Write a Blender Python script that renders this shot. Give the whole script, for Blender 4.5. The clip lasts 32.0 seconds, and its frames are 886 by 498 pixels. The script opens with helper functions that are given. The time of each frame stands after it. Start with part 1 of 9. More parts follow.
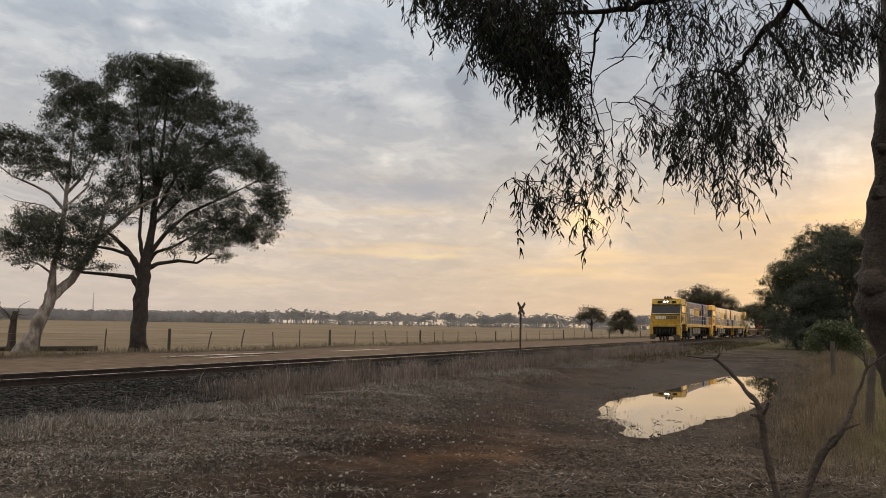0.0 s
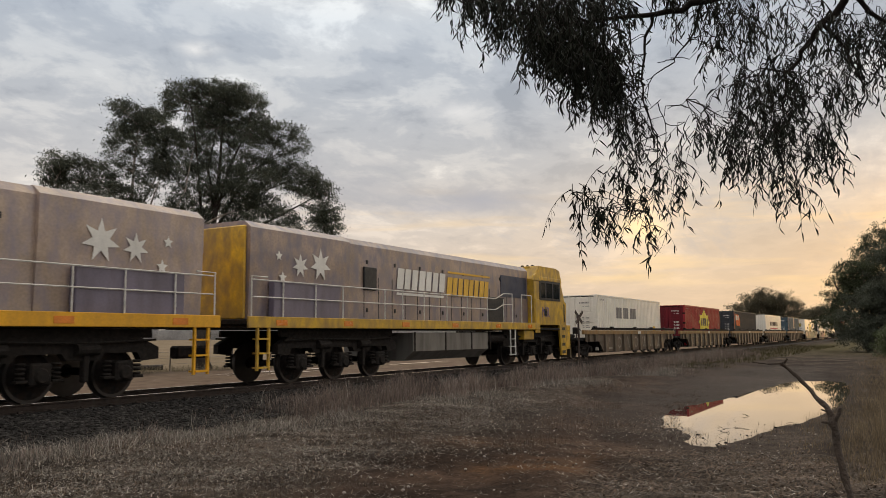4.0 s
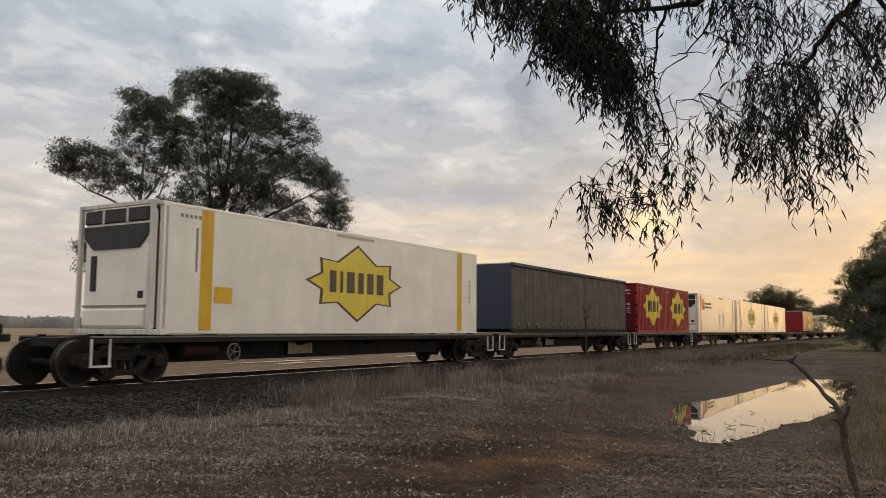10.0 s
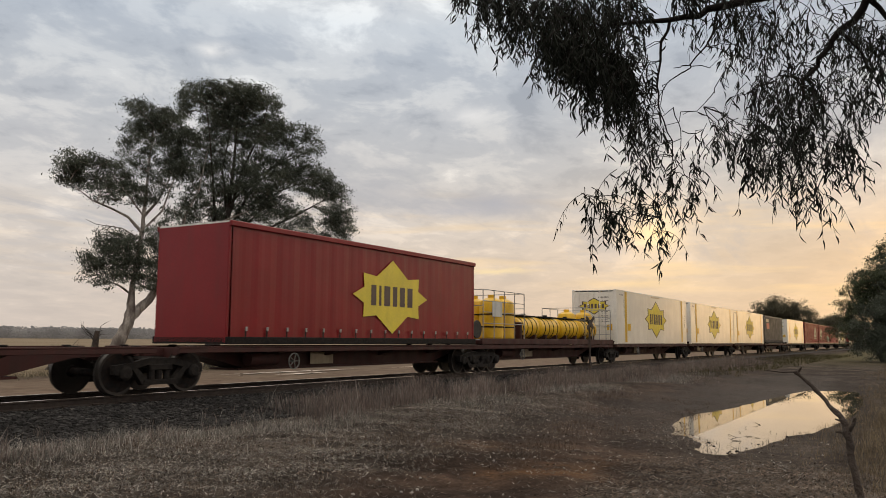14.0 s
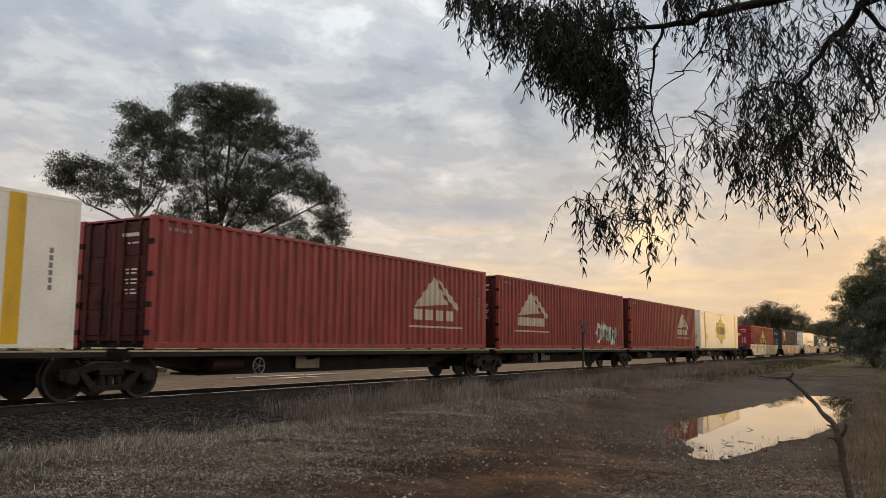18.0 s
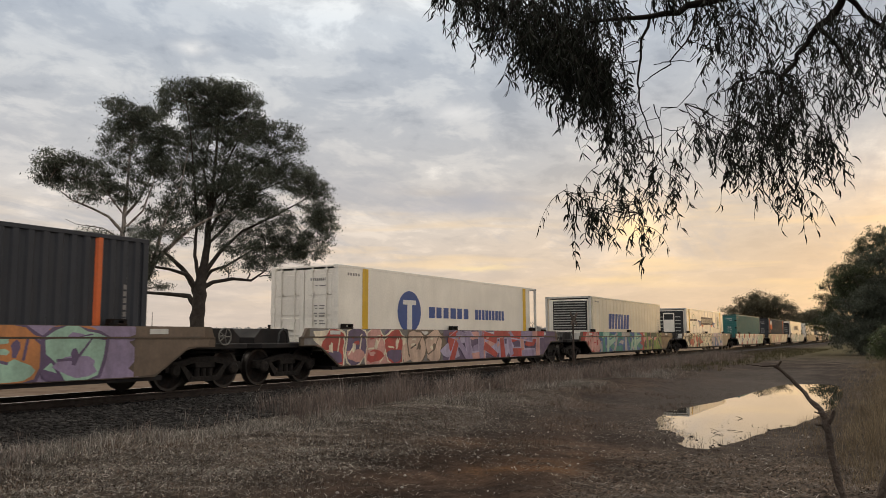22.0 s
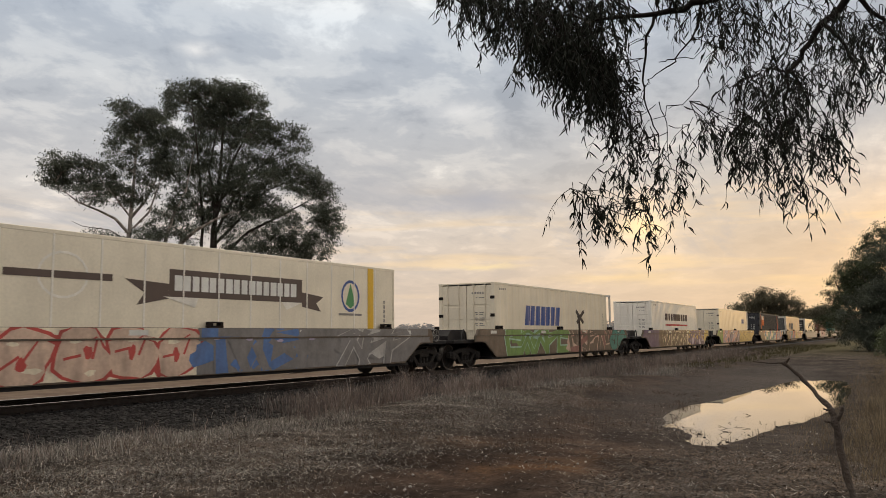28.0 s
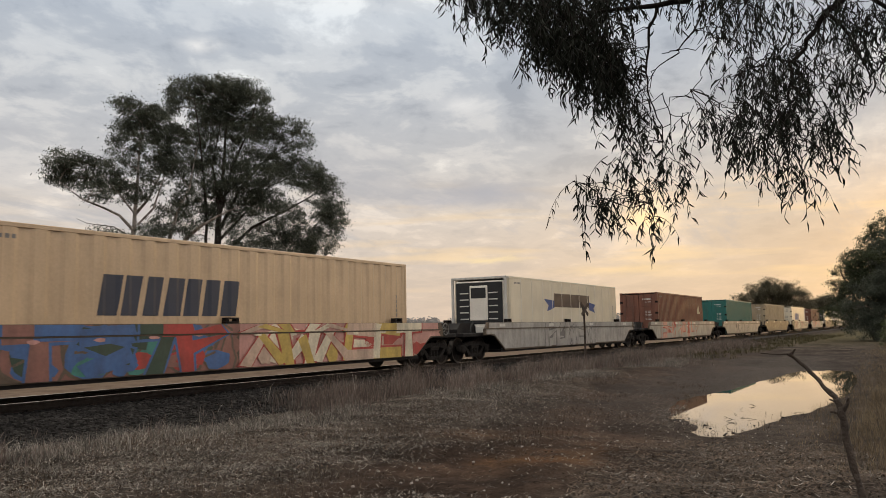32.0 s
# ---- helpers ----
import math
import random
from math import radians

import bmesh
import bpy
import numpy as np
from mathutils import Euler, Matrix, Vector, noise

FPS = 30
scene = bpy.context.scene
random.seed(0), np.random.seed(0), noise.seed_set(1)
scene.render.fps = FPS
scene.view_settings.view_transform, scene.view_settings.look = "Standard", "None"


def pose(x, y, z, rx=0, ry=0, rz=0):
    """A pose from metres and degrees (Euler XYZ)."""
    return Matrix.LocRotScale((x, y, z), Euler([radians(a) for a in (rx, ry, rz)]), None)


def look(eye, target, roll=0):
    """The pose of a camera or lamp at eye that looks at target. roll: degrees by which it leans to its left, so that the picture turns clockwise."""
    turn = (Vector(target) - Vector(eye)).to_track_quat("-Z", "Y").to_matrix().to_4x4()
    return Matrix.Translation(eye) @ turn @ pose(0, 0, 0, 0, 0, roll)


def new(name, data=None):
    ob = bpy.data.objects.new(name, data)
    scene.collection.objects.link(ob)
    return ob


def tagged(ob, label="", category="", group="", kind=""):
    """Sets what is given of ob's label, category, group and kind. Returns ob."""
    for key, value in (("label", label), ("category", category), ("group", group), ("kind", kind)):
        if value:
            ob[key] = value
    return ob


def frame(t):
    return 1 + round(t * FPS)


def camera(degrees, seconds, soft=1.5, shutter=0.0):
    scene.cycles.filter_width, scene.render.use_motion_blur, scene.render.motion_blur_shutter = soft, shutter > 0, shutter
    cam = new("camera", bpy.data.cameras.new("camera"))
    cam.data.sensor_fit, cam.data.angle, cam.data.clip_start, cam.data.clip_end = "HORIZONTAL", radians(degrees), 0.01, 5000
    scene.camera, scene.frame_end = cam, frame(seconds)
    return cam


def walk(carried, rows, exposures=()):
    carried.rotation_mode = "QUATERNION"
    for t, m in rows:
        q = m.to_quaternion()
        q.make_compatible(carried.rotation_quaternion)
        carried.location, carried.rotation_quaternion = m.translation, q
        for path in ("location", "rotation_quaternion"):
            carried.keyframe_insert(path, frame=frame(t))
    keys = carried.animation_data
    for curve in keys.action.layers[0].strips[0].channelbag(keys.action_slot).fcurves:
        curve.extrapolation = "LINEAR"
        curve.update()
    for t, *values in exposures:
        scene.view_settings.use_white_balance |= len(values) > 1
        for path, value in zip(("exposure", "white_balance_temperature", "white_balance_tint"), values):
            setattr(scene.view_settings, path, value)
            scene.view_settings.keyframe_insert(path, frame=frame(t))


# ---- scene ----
# Camera: handheld, standing beside the line, turned by small amounts.
EYE = Vector((0.0, 0.0, 1.62))
TRACK_Y = 15.226
RAIL_Z = 0.426
PATH = (
    (0, 26.076, 5.393, 0.945, -0.006, -0.010, -0.002),
    (0.5, 26.514, 5.593, 0.951, -0.007, -0.015, -0.002),
    (1, 27.172, 5.852, 0.791, -0.013, -0.014, 0.001),
    (1.5, 27.849, 6.089, 0.487, -0.008, -0.012, 0.005),
    (2, 28.474, 6.223, 0.232, 0.005, -0.012, 0.005),
    (2.5, 28.924, 6.273, -0.043, 0.003, -0.010, 0.001),
    (3, 29.297, 6.279, -0.244, -0.011, -0.011, 0.002),
    (3.5, 29.660, 6.233, -0.403, -0.003, -0.010, 0.005),
    (5.5, 30.646, 6.030, -0.616, -0.005, -0.000, 0.001),
    (6, 30.827, 5.982, -0.565, 0.008, -0.002, 0.002),
    (6.5, 30.925, 5.936, -0.389, -0.000, -0.001, -0.000),
    (7, 30.979, 5.844, -0.245, -0.000, -0.001, -0.002),
    (7.5, 30.929, 5.738, -0.110, -0.006, 0.002, 0.001),
    (8, 30.845, 5.719, -0.120, 0.001, 0.000, -0.002),
    (8.5, 30.746, 5.668, -0.015, -0.006, -0.002, -0.001),
    (9, 30.641, 5.627, 0.058, 0.001, 0.000, -0.001),
    (9.5, 30.586, 5.636, 0.173, 0.009, -0.001, -0.001),
    (10, 30.543, 5.672, 0.344, 0.009, 0.000, -0.003),
    (10.5, 30.524, 5.735, 0.428, 0.011, -0.002, -0.001),
    (11, 30.514, 5.823, 0.575, -0.015, -0.001, -0.000),
    (11.5, 30.551, 5.945, 0.561, 0.009, 0.000, 0.000),
    (12, 30.563, 6.096, 0.576, -0.006, -0.003, -0.001),
    (12.5, 30.629, 6.157, 0.577, -0.000, 0.000, 0.002),
    (13, 30.708, 6.278, 0.576, 0.010, 0.001, -0.001),
    (13.5, 30.772, 6.340, 0.526, 0.011, 0.001, -0.001),
    (14, 30.801, 6.424, 0.400, -0.003, 0.001, 0.001),
    (14.5, 30.838, 6.567, 0.249, 0.016, 0.001, -0.000),
    (16.5, 30.885, 6.869, 0.438, 0.018, -0.001, 0.001),
    (17, 30.748, 6.831, 0.575, 0.001, 0.001, 0.005),
    (17.5, 30.574, 6.785, 0.647, -0.003, -0.002, 0.002),
    (18, 30.365, 6.722, 0.530, -0.001, -0.002, 0.005),
    (18.5, 30.185, 6.697, 0.431, -0.004, -0.005, 0.002),
    (19, 30.031, 6.639, 0.292, 0.001, -0.005, 0.002),
    (19.5, 29.892, 6.605, 0.230, -0.006, -0.007, 0.003),
    (20, 29.769, 6.562, 0.178, 0.006, -0.005, 0.003),
    (20.5, 29.675, 6.504, 0.148, -0.016, -0.006, 0.003),
    (21, 29.651, 6.428, 0.023, -0.010, -0.010, 0.001),
    (21.5, 29.613, 6.346, -0.132, -0.010, -0.007, 0.001),
    (22, 29.631, 6.243, -0.171, 0.004, -0.005, 0.001),
    (22.5, 29.659, 6.148, -0.222, 0.012, -0.006, 0.000),
    (23, 29.669, 6.088, -0.165, 0.005, -0.003, 0.003),
    (23.5, 29.672, 6.071, -0.189, -0.004, -0.004, 0.003),
    (24, 29.725, 6.099, -0.225, -0.006, -0.005, 0.005),
    (24.5, 29.774, 6.166, -0.244, 0.000, -0.005, 0.002),
    (25, 29.825, 6.218, -0.358, -0.013, -0.012, 0.005),
    (25.5, 29.853, 6.224, -0.365, -0.005, -0.007, 0.002),
    (27.5, 29.965, 6.164, -0.525, -0.017, -0.005, 0.005),
    (28, 30.021, 6.176, -0.594, -0.009, -0.003, 0.004),
    (28.5, 30.063, 6.170, -0.695, -0.008, -0.002, 0.006),
    (29, 30.115, 6.153, -0.779, 0.000, -0.004, 0.003),
    (29.5, 30.168, 6.073, -0.898, 0.002, -0.002, 0.003),
    (30, 30.203, 5.987, -1.038, 0.012, -0.001, 0.004),
    (30.5, 30.240, 5.914, -1.155, 0.008, -0.001, 0.005),
    (31, 30.269, 5.875, -1.184, -0.011, -0.004, 0.004),
    (31.5, 30.314, 5.807, -1.161, -0.002, -0.006, 0.007),
    (32, 30.319, 5.720, -1.125, -0.014, -0.003, 0.008),
)


def aim(yaw, pitch):
    a, p = radians(yaw), radians(pitch)
    return Vector((math.cos(a) * math.cos(p), math.sin(a) * math.cos(p), math.sin(p)))


cam = camera(57.65, 32.0, soft=0.6, shutter=0.04)
walk(cam, [(t, look(EYE + Vector((dx, dy, dz)), EYE + Vector((dx, dy, dz)) + aim(yaw, pitch), roll))
           for t, yaw, pitch, roll, dx, dy, dz in PATH],
     [(0.0, -0.05), (2.0, -0.08), (3.0, 0.04), (5.5, 0.04), (32.0, 0.04)])
scene.view_settings.exposure = 0.0

# Sky: high broken cloud before sunrise, with the sun behind it.
SUN_AZ, SUN_EL = -9.0, 3.5
SUN_DIR = aim(SUN_AZ, SUN_EL)
GAP_DIR = aim(15.7, 7.6)


def build_world():
    world = bpy.data.worlds.new("world")
    scene.world = world
    world.use_nodes = True
    nt = world.node_tree
    nt.nodes.clear()

    def node(kind, **kw):
        n = nt.nodes.new(kind)
        for k, v in kw.items():
            if k == "operation":
                n.operation = v
            elif k == "blend":
                n.blend_type = v
        return n

    def math_n(op, a, b=None, c=None):
        n = node("ShaderNodeMath", operation=op)
        for i, v in enumerate((a, b, c)):
            if v is None:
                continue
            if isinstance(v, (int, float)):
                n.inputs[i].default_value = v
            else:
                nt.links.new(v, n.inputs[i])
        return n.outputs[0]

    def mixc(fac, a, b, blend="MIX"):
        n = node("ShaderNodeMixRGB", blend=blend)
        for i, v in ((0, fac), (1, a), (2, b)):
            if isinstance(v, (int, float)):
                n.inputs[i].default_value = v
            elif isinstance(v, tuple):
                n.inputs[i].default_value = (*v, 1)
            else:
                nt.links.new(v, n.inputs[i])
        return n.outputs[0]

    def ramp(fac, stops, ease="LINEAR"):
        n = node("ShaderNodeValToRGB")
        r = n.color_ramp
        r.interpolation = ease
        while len(r.elements) < len(stops):
            r.elements.new(0.5)
        for e, (p, c) in zip(r.elements, stops):
            e.position, e.color = p, (*c, 1) if isinstance(c, tuple) else (c, c, c, 1)
        nt.links.new(fac, n.inputs[0])
        return n.outputs[0]

    co = node("ShaderNodeTexCoord").outputs["Generated"]
    sep = node("ShaderNodeSeparateXYZ")
    nt.links.new(co, sep.inputs[0])
    x, y, z = sep.outputs
    up = math_n("MAXIMUM", z, 0.0)
    dot = node("ShaderNodeVectorMath", operation="DOT_PRODUCT")
    nt.links.new(co, dot.inputs[0])
    dot.inputs[1].default_value = SUN_DIR
    toward = math_n("MAXIMUM", dot.outputs["Value"], 0.0)
    warm = math_n("POWER", toward, 2.6)
    # sky colour by height, cool side and warm side
    cool = ramp(up, [(0.0, (0.66, 0.575, 0.515)), (0.10, (0.67, 0.605, 0.555)), (0.20, (0.655, 0.637, 0.63)), (0.30, (0.612, 0.632, 0.66)), (0.37, (0.57, 0.615, 0.675)),
                     (0.62, (1.10, 1.03, 0.93)), (1.0, (1.52, 1.37, 1.16))])
    glow = ramp(up, [(0.0, (0.80, 0.58, 0.39)), (0.06, (0.81, 0.61, 0.43)), (0.12, (0.75, 0.615, 0.49)), (0.20, (0.665, 0.63, 0.595)), (0.30, (0.61, 0.63, 0.66)), (0.37, (0.57, 0.615, 0.675)),
                     (0.62, (1.10, 1.03, 0.93)), (1.0, (1.52, 1.37, 1.16))])
    base = mixc(warm, cool, glow)
    # broken cloud sheet, seen in perspective
    den = math_n("ADD", up, 0.17)
    comb = node("ShaderNodeCombineXYZ")
    nt.links.new(math_n("DIVIDE", x, den), comb.inputs[0])
    nt.links.new(math_n("DIVIDE", y, den), comb.inputs[1])

    def cloud(scale, detail, rough, stretch, seed):
        m = node("ShaderNodeMapping")
        m.inputs["Scale"].default_value = stretch
        m.inputs["Location"].default_value = (seed, seed * 0.7, seed * 0.3)
        m.inputs["Rotation"].default_value = (0, 0, radians(-35))
        nt.links.new(comb.outputs[0], m.inputs[0])
        n = node("ShaderNodeTexNoise")
        n.inputs["Scale"].default_value = scale
        n.inputs["Detail"].default_value = detail
        n.inputs["Roughness"].default_value = rough
        n.inputs["Distortion"].default_value = 0.25
        nt.links.new(m.outputs[0], n.inputs["Vector"])
        return n.outputs["Fac"]

    big = cloud(0.9, 5, 0.55, (1, 1.15, 1), 3.1)
    small = cloud(4.4, 7, 0.60, (1, 1.1, 1), 7.7)
    both = math_n("ADD", math_n("MULTIPLY", big, 0.45), math_n("MULTIPLY", small, 0.55))
    shade = ramp(both, [(0.36, (0.66, 0.69, 0.74)), (0.45, (0.85, 0.87, 0.90)), (0.53, (1.10, 1.09, 1.07)), (0.62, (1.50, 1.46, 1.38))], "EASE")
    low = ramp(up, [(0.0, 0.1), (0.06, 0.3), (0.16, 0.6), (0.28, 1.0)])
    shade = mixc(low, (1.0, 1.0, 1.0), shade)
    sky_col = mixc(1.0, base, shade, "MULTIPLY")
    # thin bright bars of cloud lit from below, low over the horizon
    mp = node("ShaderNodeMapping")
    mp.inputs["Scale"].default_value = (3.0, 3.0, 34.0)
    nt.links.new(co, mp.inputs[0])
    bars = node("ShaderNodeTexNoise")
    bars.inputs["Scale"].default_value = 1.6
    bars.inputs["Detail"].default_value = 4
    nt.links.new(mp.outputs[0], bars.inputs["Vector"])
    bar = ramp(bars.outputs["Fac"], [(0.52, 0.0), (0.68, 1.0)])
    belt = ramp(up, [(0.03, 0.0), (0.06, 1.0), (0.13, 0.9), (0.19, 0.0)])
    sky_col = mixc(math_n("MULTIPLY", math_n("MULTIPLY", bar, belt), math_n("MULTIPLY", math_n("POWER", toward, 1.6), 0.75)), sky_col, (1.02, 0.74, 0.42))
    # long grey-blue shreds of cloud above them
    shreds = ramp(cloud(1.7, 6, 0.62, (0.55, 1.5, 1), 12.3), [(0.50, 0.0), (0.60, 1.0)])
    belt = ramp(up, [(0.07, 0.0), (0.12, 1.0), (0.19, 1.0), (0.27, 0.0)])
    sky_col = mixc(math_n("MULTIPLY", math_n("MULTIPLY", shreds, belt), 0.55), sky_col, (0.47, 0.47, 0.50))
    # the low sky is orange for a wide way round the hidden sun
    flush = ramp(up, [(0.0, 1.0), (0.10, 0.8), (0.24, 0.0)])
    sky_col = mixc(math_n("MULTIPLY", math_n("MULTIPLY", math_n("POWER", toward, 9.0), flush), 0.28), sky_col, (0.70, 0.48, 0.25))
    sky_col = mixc(math_n("MULTIPLY", math_n("MULTIPLY", math_n("POWER", toward, 60.0), flush), 0.8), sky_col, (1.10, 0.60, 0.20))
    # single shreds and bright edges of cloud: direction, half width and height in degrees, colour, strength
    wob = math_n("SUBTRACT", cloud(6.0, 5, 0.6, (1, 1, 1), 4.4), 0.5)
    for az, el, wide, high, tone, amount in ((27.2, 9.6, 3.6, 0.75, (0.46, 0.46, 0.50), 0.85), (30.5, 9.0, 3.2, 0.35, (0.50, 0.49, 0.52), 0.6), (27.0, 4.9, 2.0, 0.22, (1.0, 0.78, 0.46), 0.9), (31.2, 5.1, 2.6, 0.20, (0.96, 0.72, 0.46), 0.6),
                                             (17.6, 3.9, 4.0, 0.30, (1.0, 0.72, 0.38), 0.6), (28.8, 15.9, 1.7, 0.5, (0.90, 0.88, 0.86), 0.6), (47.1, 19.5, 1.0, 0.4, (1.0, 0.98, 0.95), 0.7), (16.2, 7.4, 1.7, 0.8, (1.05, 0.78, 0.40), 0.55), (8.0, 9.6, 3.0, 0.3, (0.92, 0.74, 0.54), 0.5)):
        ax = node("ShaderNodeVectorMath", operation="DOT_PRODUCT")
        nt.links.new(co, ax.inputs[0])
        ax.inputs[1].default_value = (math.sin(radians(az)), -math.cos(radians(az)), 0)
        u = math_n("DIVIDE", math_n("ADD", ax.outputs["Value"], math_n("MULTIPLY", wob, 0.06)), radians(wide))
        v = math_n("DIVIDE", math_n("ADD", math_n("SUBTRACT", z, math.sin(radians(el))), math_n("MULTIPLY", wob, 0.016)), radians(high))
        near = math_n("POWER", 2.718, math_n("MULTIPLY", math_n("ADD", math_n("MULTIPLY", u, u), math_n("MULTIPLY", v, v)), -1.0))
        ahead = math_n("GREATER_THAN", x, 0.0)
        sky_col = mixc(math_n("MULTIPLY", math_n("MULTIPLY", near, ahead), amount), sky_col, tone)
    # a thin place in the cloud, and the veiled sun behind the trees
    gap = node("ShaderNodeVectorMath", operation="DOT_PRODUCT")
    nt.links.new(co, gap.inputs[0])
    gap.inputs[1].default_value = GAP_DIR
    hole = math_n("MAXIMUM", gap.outputs["Value"], 0.0)
    veil = math_n("ADD", math_n("MULTIPLY", math_n("POWER", hole, 2200.0), 0.36), math_n("MULTIPLY", math_n("POWER", hole, 140.0), 0.09))
    veil = math_n("ADD", veil, math_n("ADD", math_n("MULTIPLY", math_n("POWER", toward, 150.0), 1.6), math_n("MULTIPLY", math_n("POWER", toward, 18.0), 0.10)))
    sky_col = mixc(veil, sky_col, (1.0, 0.63, 0.23), "ADD")
    hide = ramp(math_n("ADD", z, 0.5), [(0.47, 0.0), (0.495, 1.0)])
    sky_col = mixc(hide, (0.12, 0.10, 0.08), sky_col)
    nish = node("ShaderNodeTexSky")
    nish.sky_type = "NISHITA"
    nish.sun_disc = False
    nish.sun_elevation = radians(SUN_EL)
    nish.sun_rotation = radians(90 - SUN_AZ)
    b1, b2 = node("ShaderNodeBackground"), node("ShaderNodeBackground")
    nt.links.new(sky_col, b1.inputs[0])
    b1.inputs[1].default_value = 0.93
    nt.links.new(nish.outputs[0], b2.inputs[0])
    b2.inputs[1].default_value = 0.003
    add = node("ShaderNodeAddShader")
    nt.links.new(b1.outputs[0], add.inputs[0])
    nt.links.new(b2.outputs[0], add.inputs[1])
    out = node("ShaderNodeOutputWorld")
    nt.links.new(add.outputs[0], out.inputs[0])


build_world()
sun = new("sun", bpy.data.lights.new("sun", "SUN"))
sun.data.energy, sun.data.angle, sun.data.color = 0.32, radians(90), (1.0, 0.72, 0.42)
sun.matrix_world = look((0, 0, 60), Vector((0, 0, 60)) - SUN_DIR)


# ---- mesh helpers ----
class Shape:
    """Collects vertices and faces of one mesh, with a material index per face."""

    def __init__(self):
        self.v, self.f, self.m, self.k = [], [], [], 0

    def add(self, verts, faces):
        n = len(self.v)
        self.v.extend(verts)
        for q in faces:
            self.f.append(tuple(i + n for i in q))
            self.m.append(self.k)
        return self

    def box(self, x0, x1, y0, y1, z0, z1, c=0.0):
        if c <= 0:
            return self.add([(x, y, z) for x in (x0, x1) for y in (y0, y1) for z in (z0, z1)],
                            [(0, 1, 3, 2), (4, 6, 7, 5), (0, 4, 5, 1), (2, 3, 7, 6), (0, 2, 6, 4), (1, 5, 7, 3)])
        lo, hi = (x0, y0, z0), (x1, y1, z1)
        c = min(c, 0.45 * min(abs(hi[i] - lo[i]) for i in range(3)))
        verts, at = [], {}
        for s in [(a, b, d) for a in (0, 1) for b in (0, 1) for d in (0, 1)]:
            for ax in range(3):
                p = [(hi[i] - (c if i != ax else 0)) if s[i] else (lo[i] + (c if i != ax else 0)) for i in range(3)]
                at[s, ax] = len(verts)
                verts.append(tuple(p))
        faces = []
        for ax in range(3):
            o = [i for i in range(3) if i != ax]
            for side in (0, 1):
                ring = []
                for a, b in ((0, 0), (1, 0), (1, 1), (0, 1)):
                    s = [0, 0, 0]
                    s[ax], s[o[0]], s[o[1]] = side, a, b
                    ring.append(at[tuple(s), ax])
                flip = (side == 0) != (ax == 1)
                faces.append(tuple(reversed(ring)) if flip else tuple(ring))
            for a in (0, 1):
                for b in (0, 1):
                    s0, s1 = [0, 0, 0], [0, 0, 0]
                    s0[o[0]] = s1[o[0]] = a
                    s0[o[1]] = s1[o[1]] = b
                    s0[ax], s1[ax] = 0, 1
                    q = (at[tuple(s0), o[0]], at[tuple(s1), o[0]], at[tuple(s1), o[1]], at[tuple(s0), o[1]])
                    faces.append(q if (a != b) != (ax == 1) else tuple(reversed(q)))
        for s in [(a, b, d) for a in (0, 1) for b in (0, 1) for d in (0, 1)]:
            q = (at[s, 0], at[s, 1], at[s, 2])
            faces.append(q if sum(s) % 2 else tuple(reversed(q)))
        return self.add(verts, faces)

    def tube(self, pts, radii, n=8, cap=True):
        pts = [Vector(p) for p in pts]
        if isinstance(radii, (int, float)):
            radii = [radii] * len(pts)
        verts, faces = [], []
        side = None
        for i, p in enumerate(pts):
            d = (pts[min(i + 1, len(pts) - 1)] - pts[max(i - 1, 0)]).normalized()
            if side is None:
                side = d.cross(Vector((0, 0, 1)) if abs(d.z) < 0.9 else Vector((1, 0, 0))).normalized()
            else:
                side = (side - d * side.dot(d)).normalized()
            oth = d.cross(side)
            for k in range(n):
                a = 2 * math.pi * k / n
                verts.append(tuple(p + (side * math.cos(a) + oth * math.sin(a)) * radii[i]))
        for i in range(len(pts) - 1):
            for k in range(n):
                a, b = i * n + k, i * n + (k + 1) % n
                faces.append((a, b, b + n, a + n))
        if cap:
            faces.append(tuple(reversed(range(n))))
            faces.append(tuple((len(pts) - 1) * n + k for k in range(n)))
        return self.add(verts, faces)

    def cyl(self, p0, p1, r0, r1=None, n=16):
        return self.tube([p0, p1], [r0, r0 if r1 is None else r1], n)

    def lathe(self, profile, x, y, z, n=20, axis="y"):
        """Profile rows of (along, radius) turned about an axis through the point."""
        verts, faces = [], []
        for a, r in profile:
            for k in range(n):
                t = 2 * math.pi * k / n
                c, s = r * math.cos(t), r * math.sin(t)
                verts.append((x + c, y + a, z + s) if axis == "y" else (x + a, y + c, z + s) if axis == "x" else (x + c, y + s, z + a))
        for i in range(len(profile) - 1):
            for k in range(n):
                a, b = i * n + k, i * n + (k + 1) % n
                faces.append((a, b, b + n, a + n))
        faces.append(tuple(reversed(range(n))))
        faces.append(tuple((len(profile) - 1) * n + k for k in range(n)))
        return self.add(verts, faces)

    def prism(self, pts, y0, y1):
        """A polygon in x, z drawn out from y0 to y1."""
        n = len(pts)
        verts = [(x, y0, z) for x, z in pts] + [(x, y1, z) for x, z in pts]
        faces = [tuple(range(n)), tuple(reversed(range(n, 2 * n)))]
        faces += [((i + 1) % n, i, i + n, (i + 1) % n + n) for i in range(n)]
        return self.add(verts, faces)

    def prism_x(self, pts, x0, x1):
        """A polygon in y, z drawn out from x0 to x1."""
        n = len(pts)
        verts = [(x0, y, z) for y, z in pts] + [(x1, y, z) for y, z in pts]
        faces = [tuple(range(n)), tuple(reversed(range(n, 2 * n)))]
        faces += [((i + 1) % n, i, i + n, (i + 1) % n + n) for i in range(n)]
        return self.add(verts, faces)

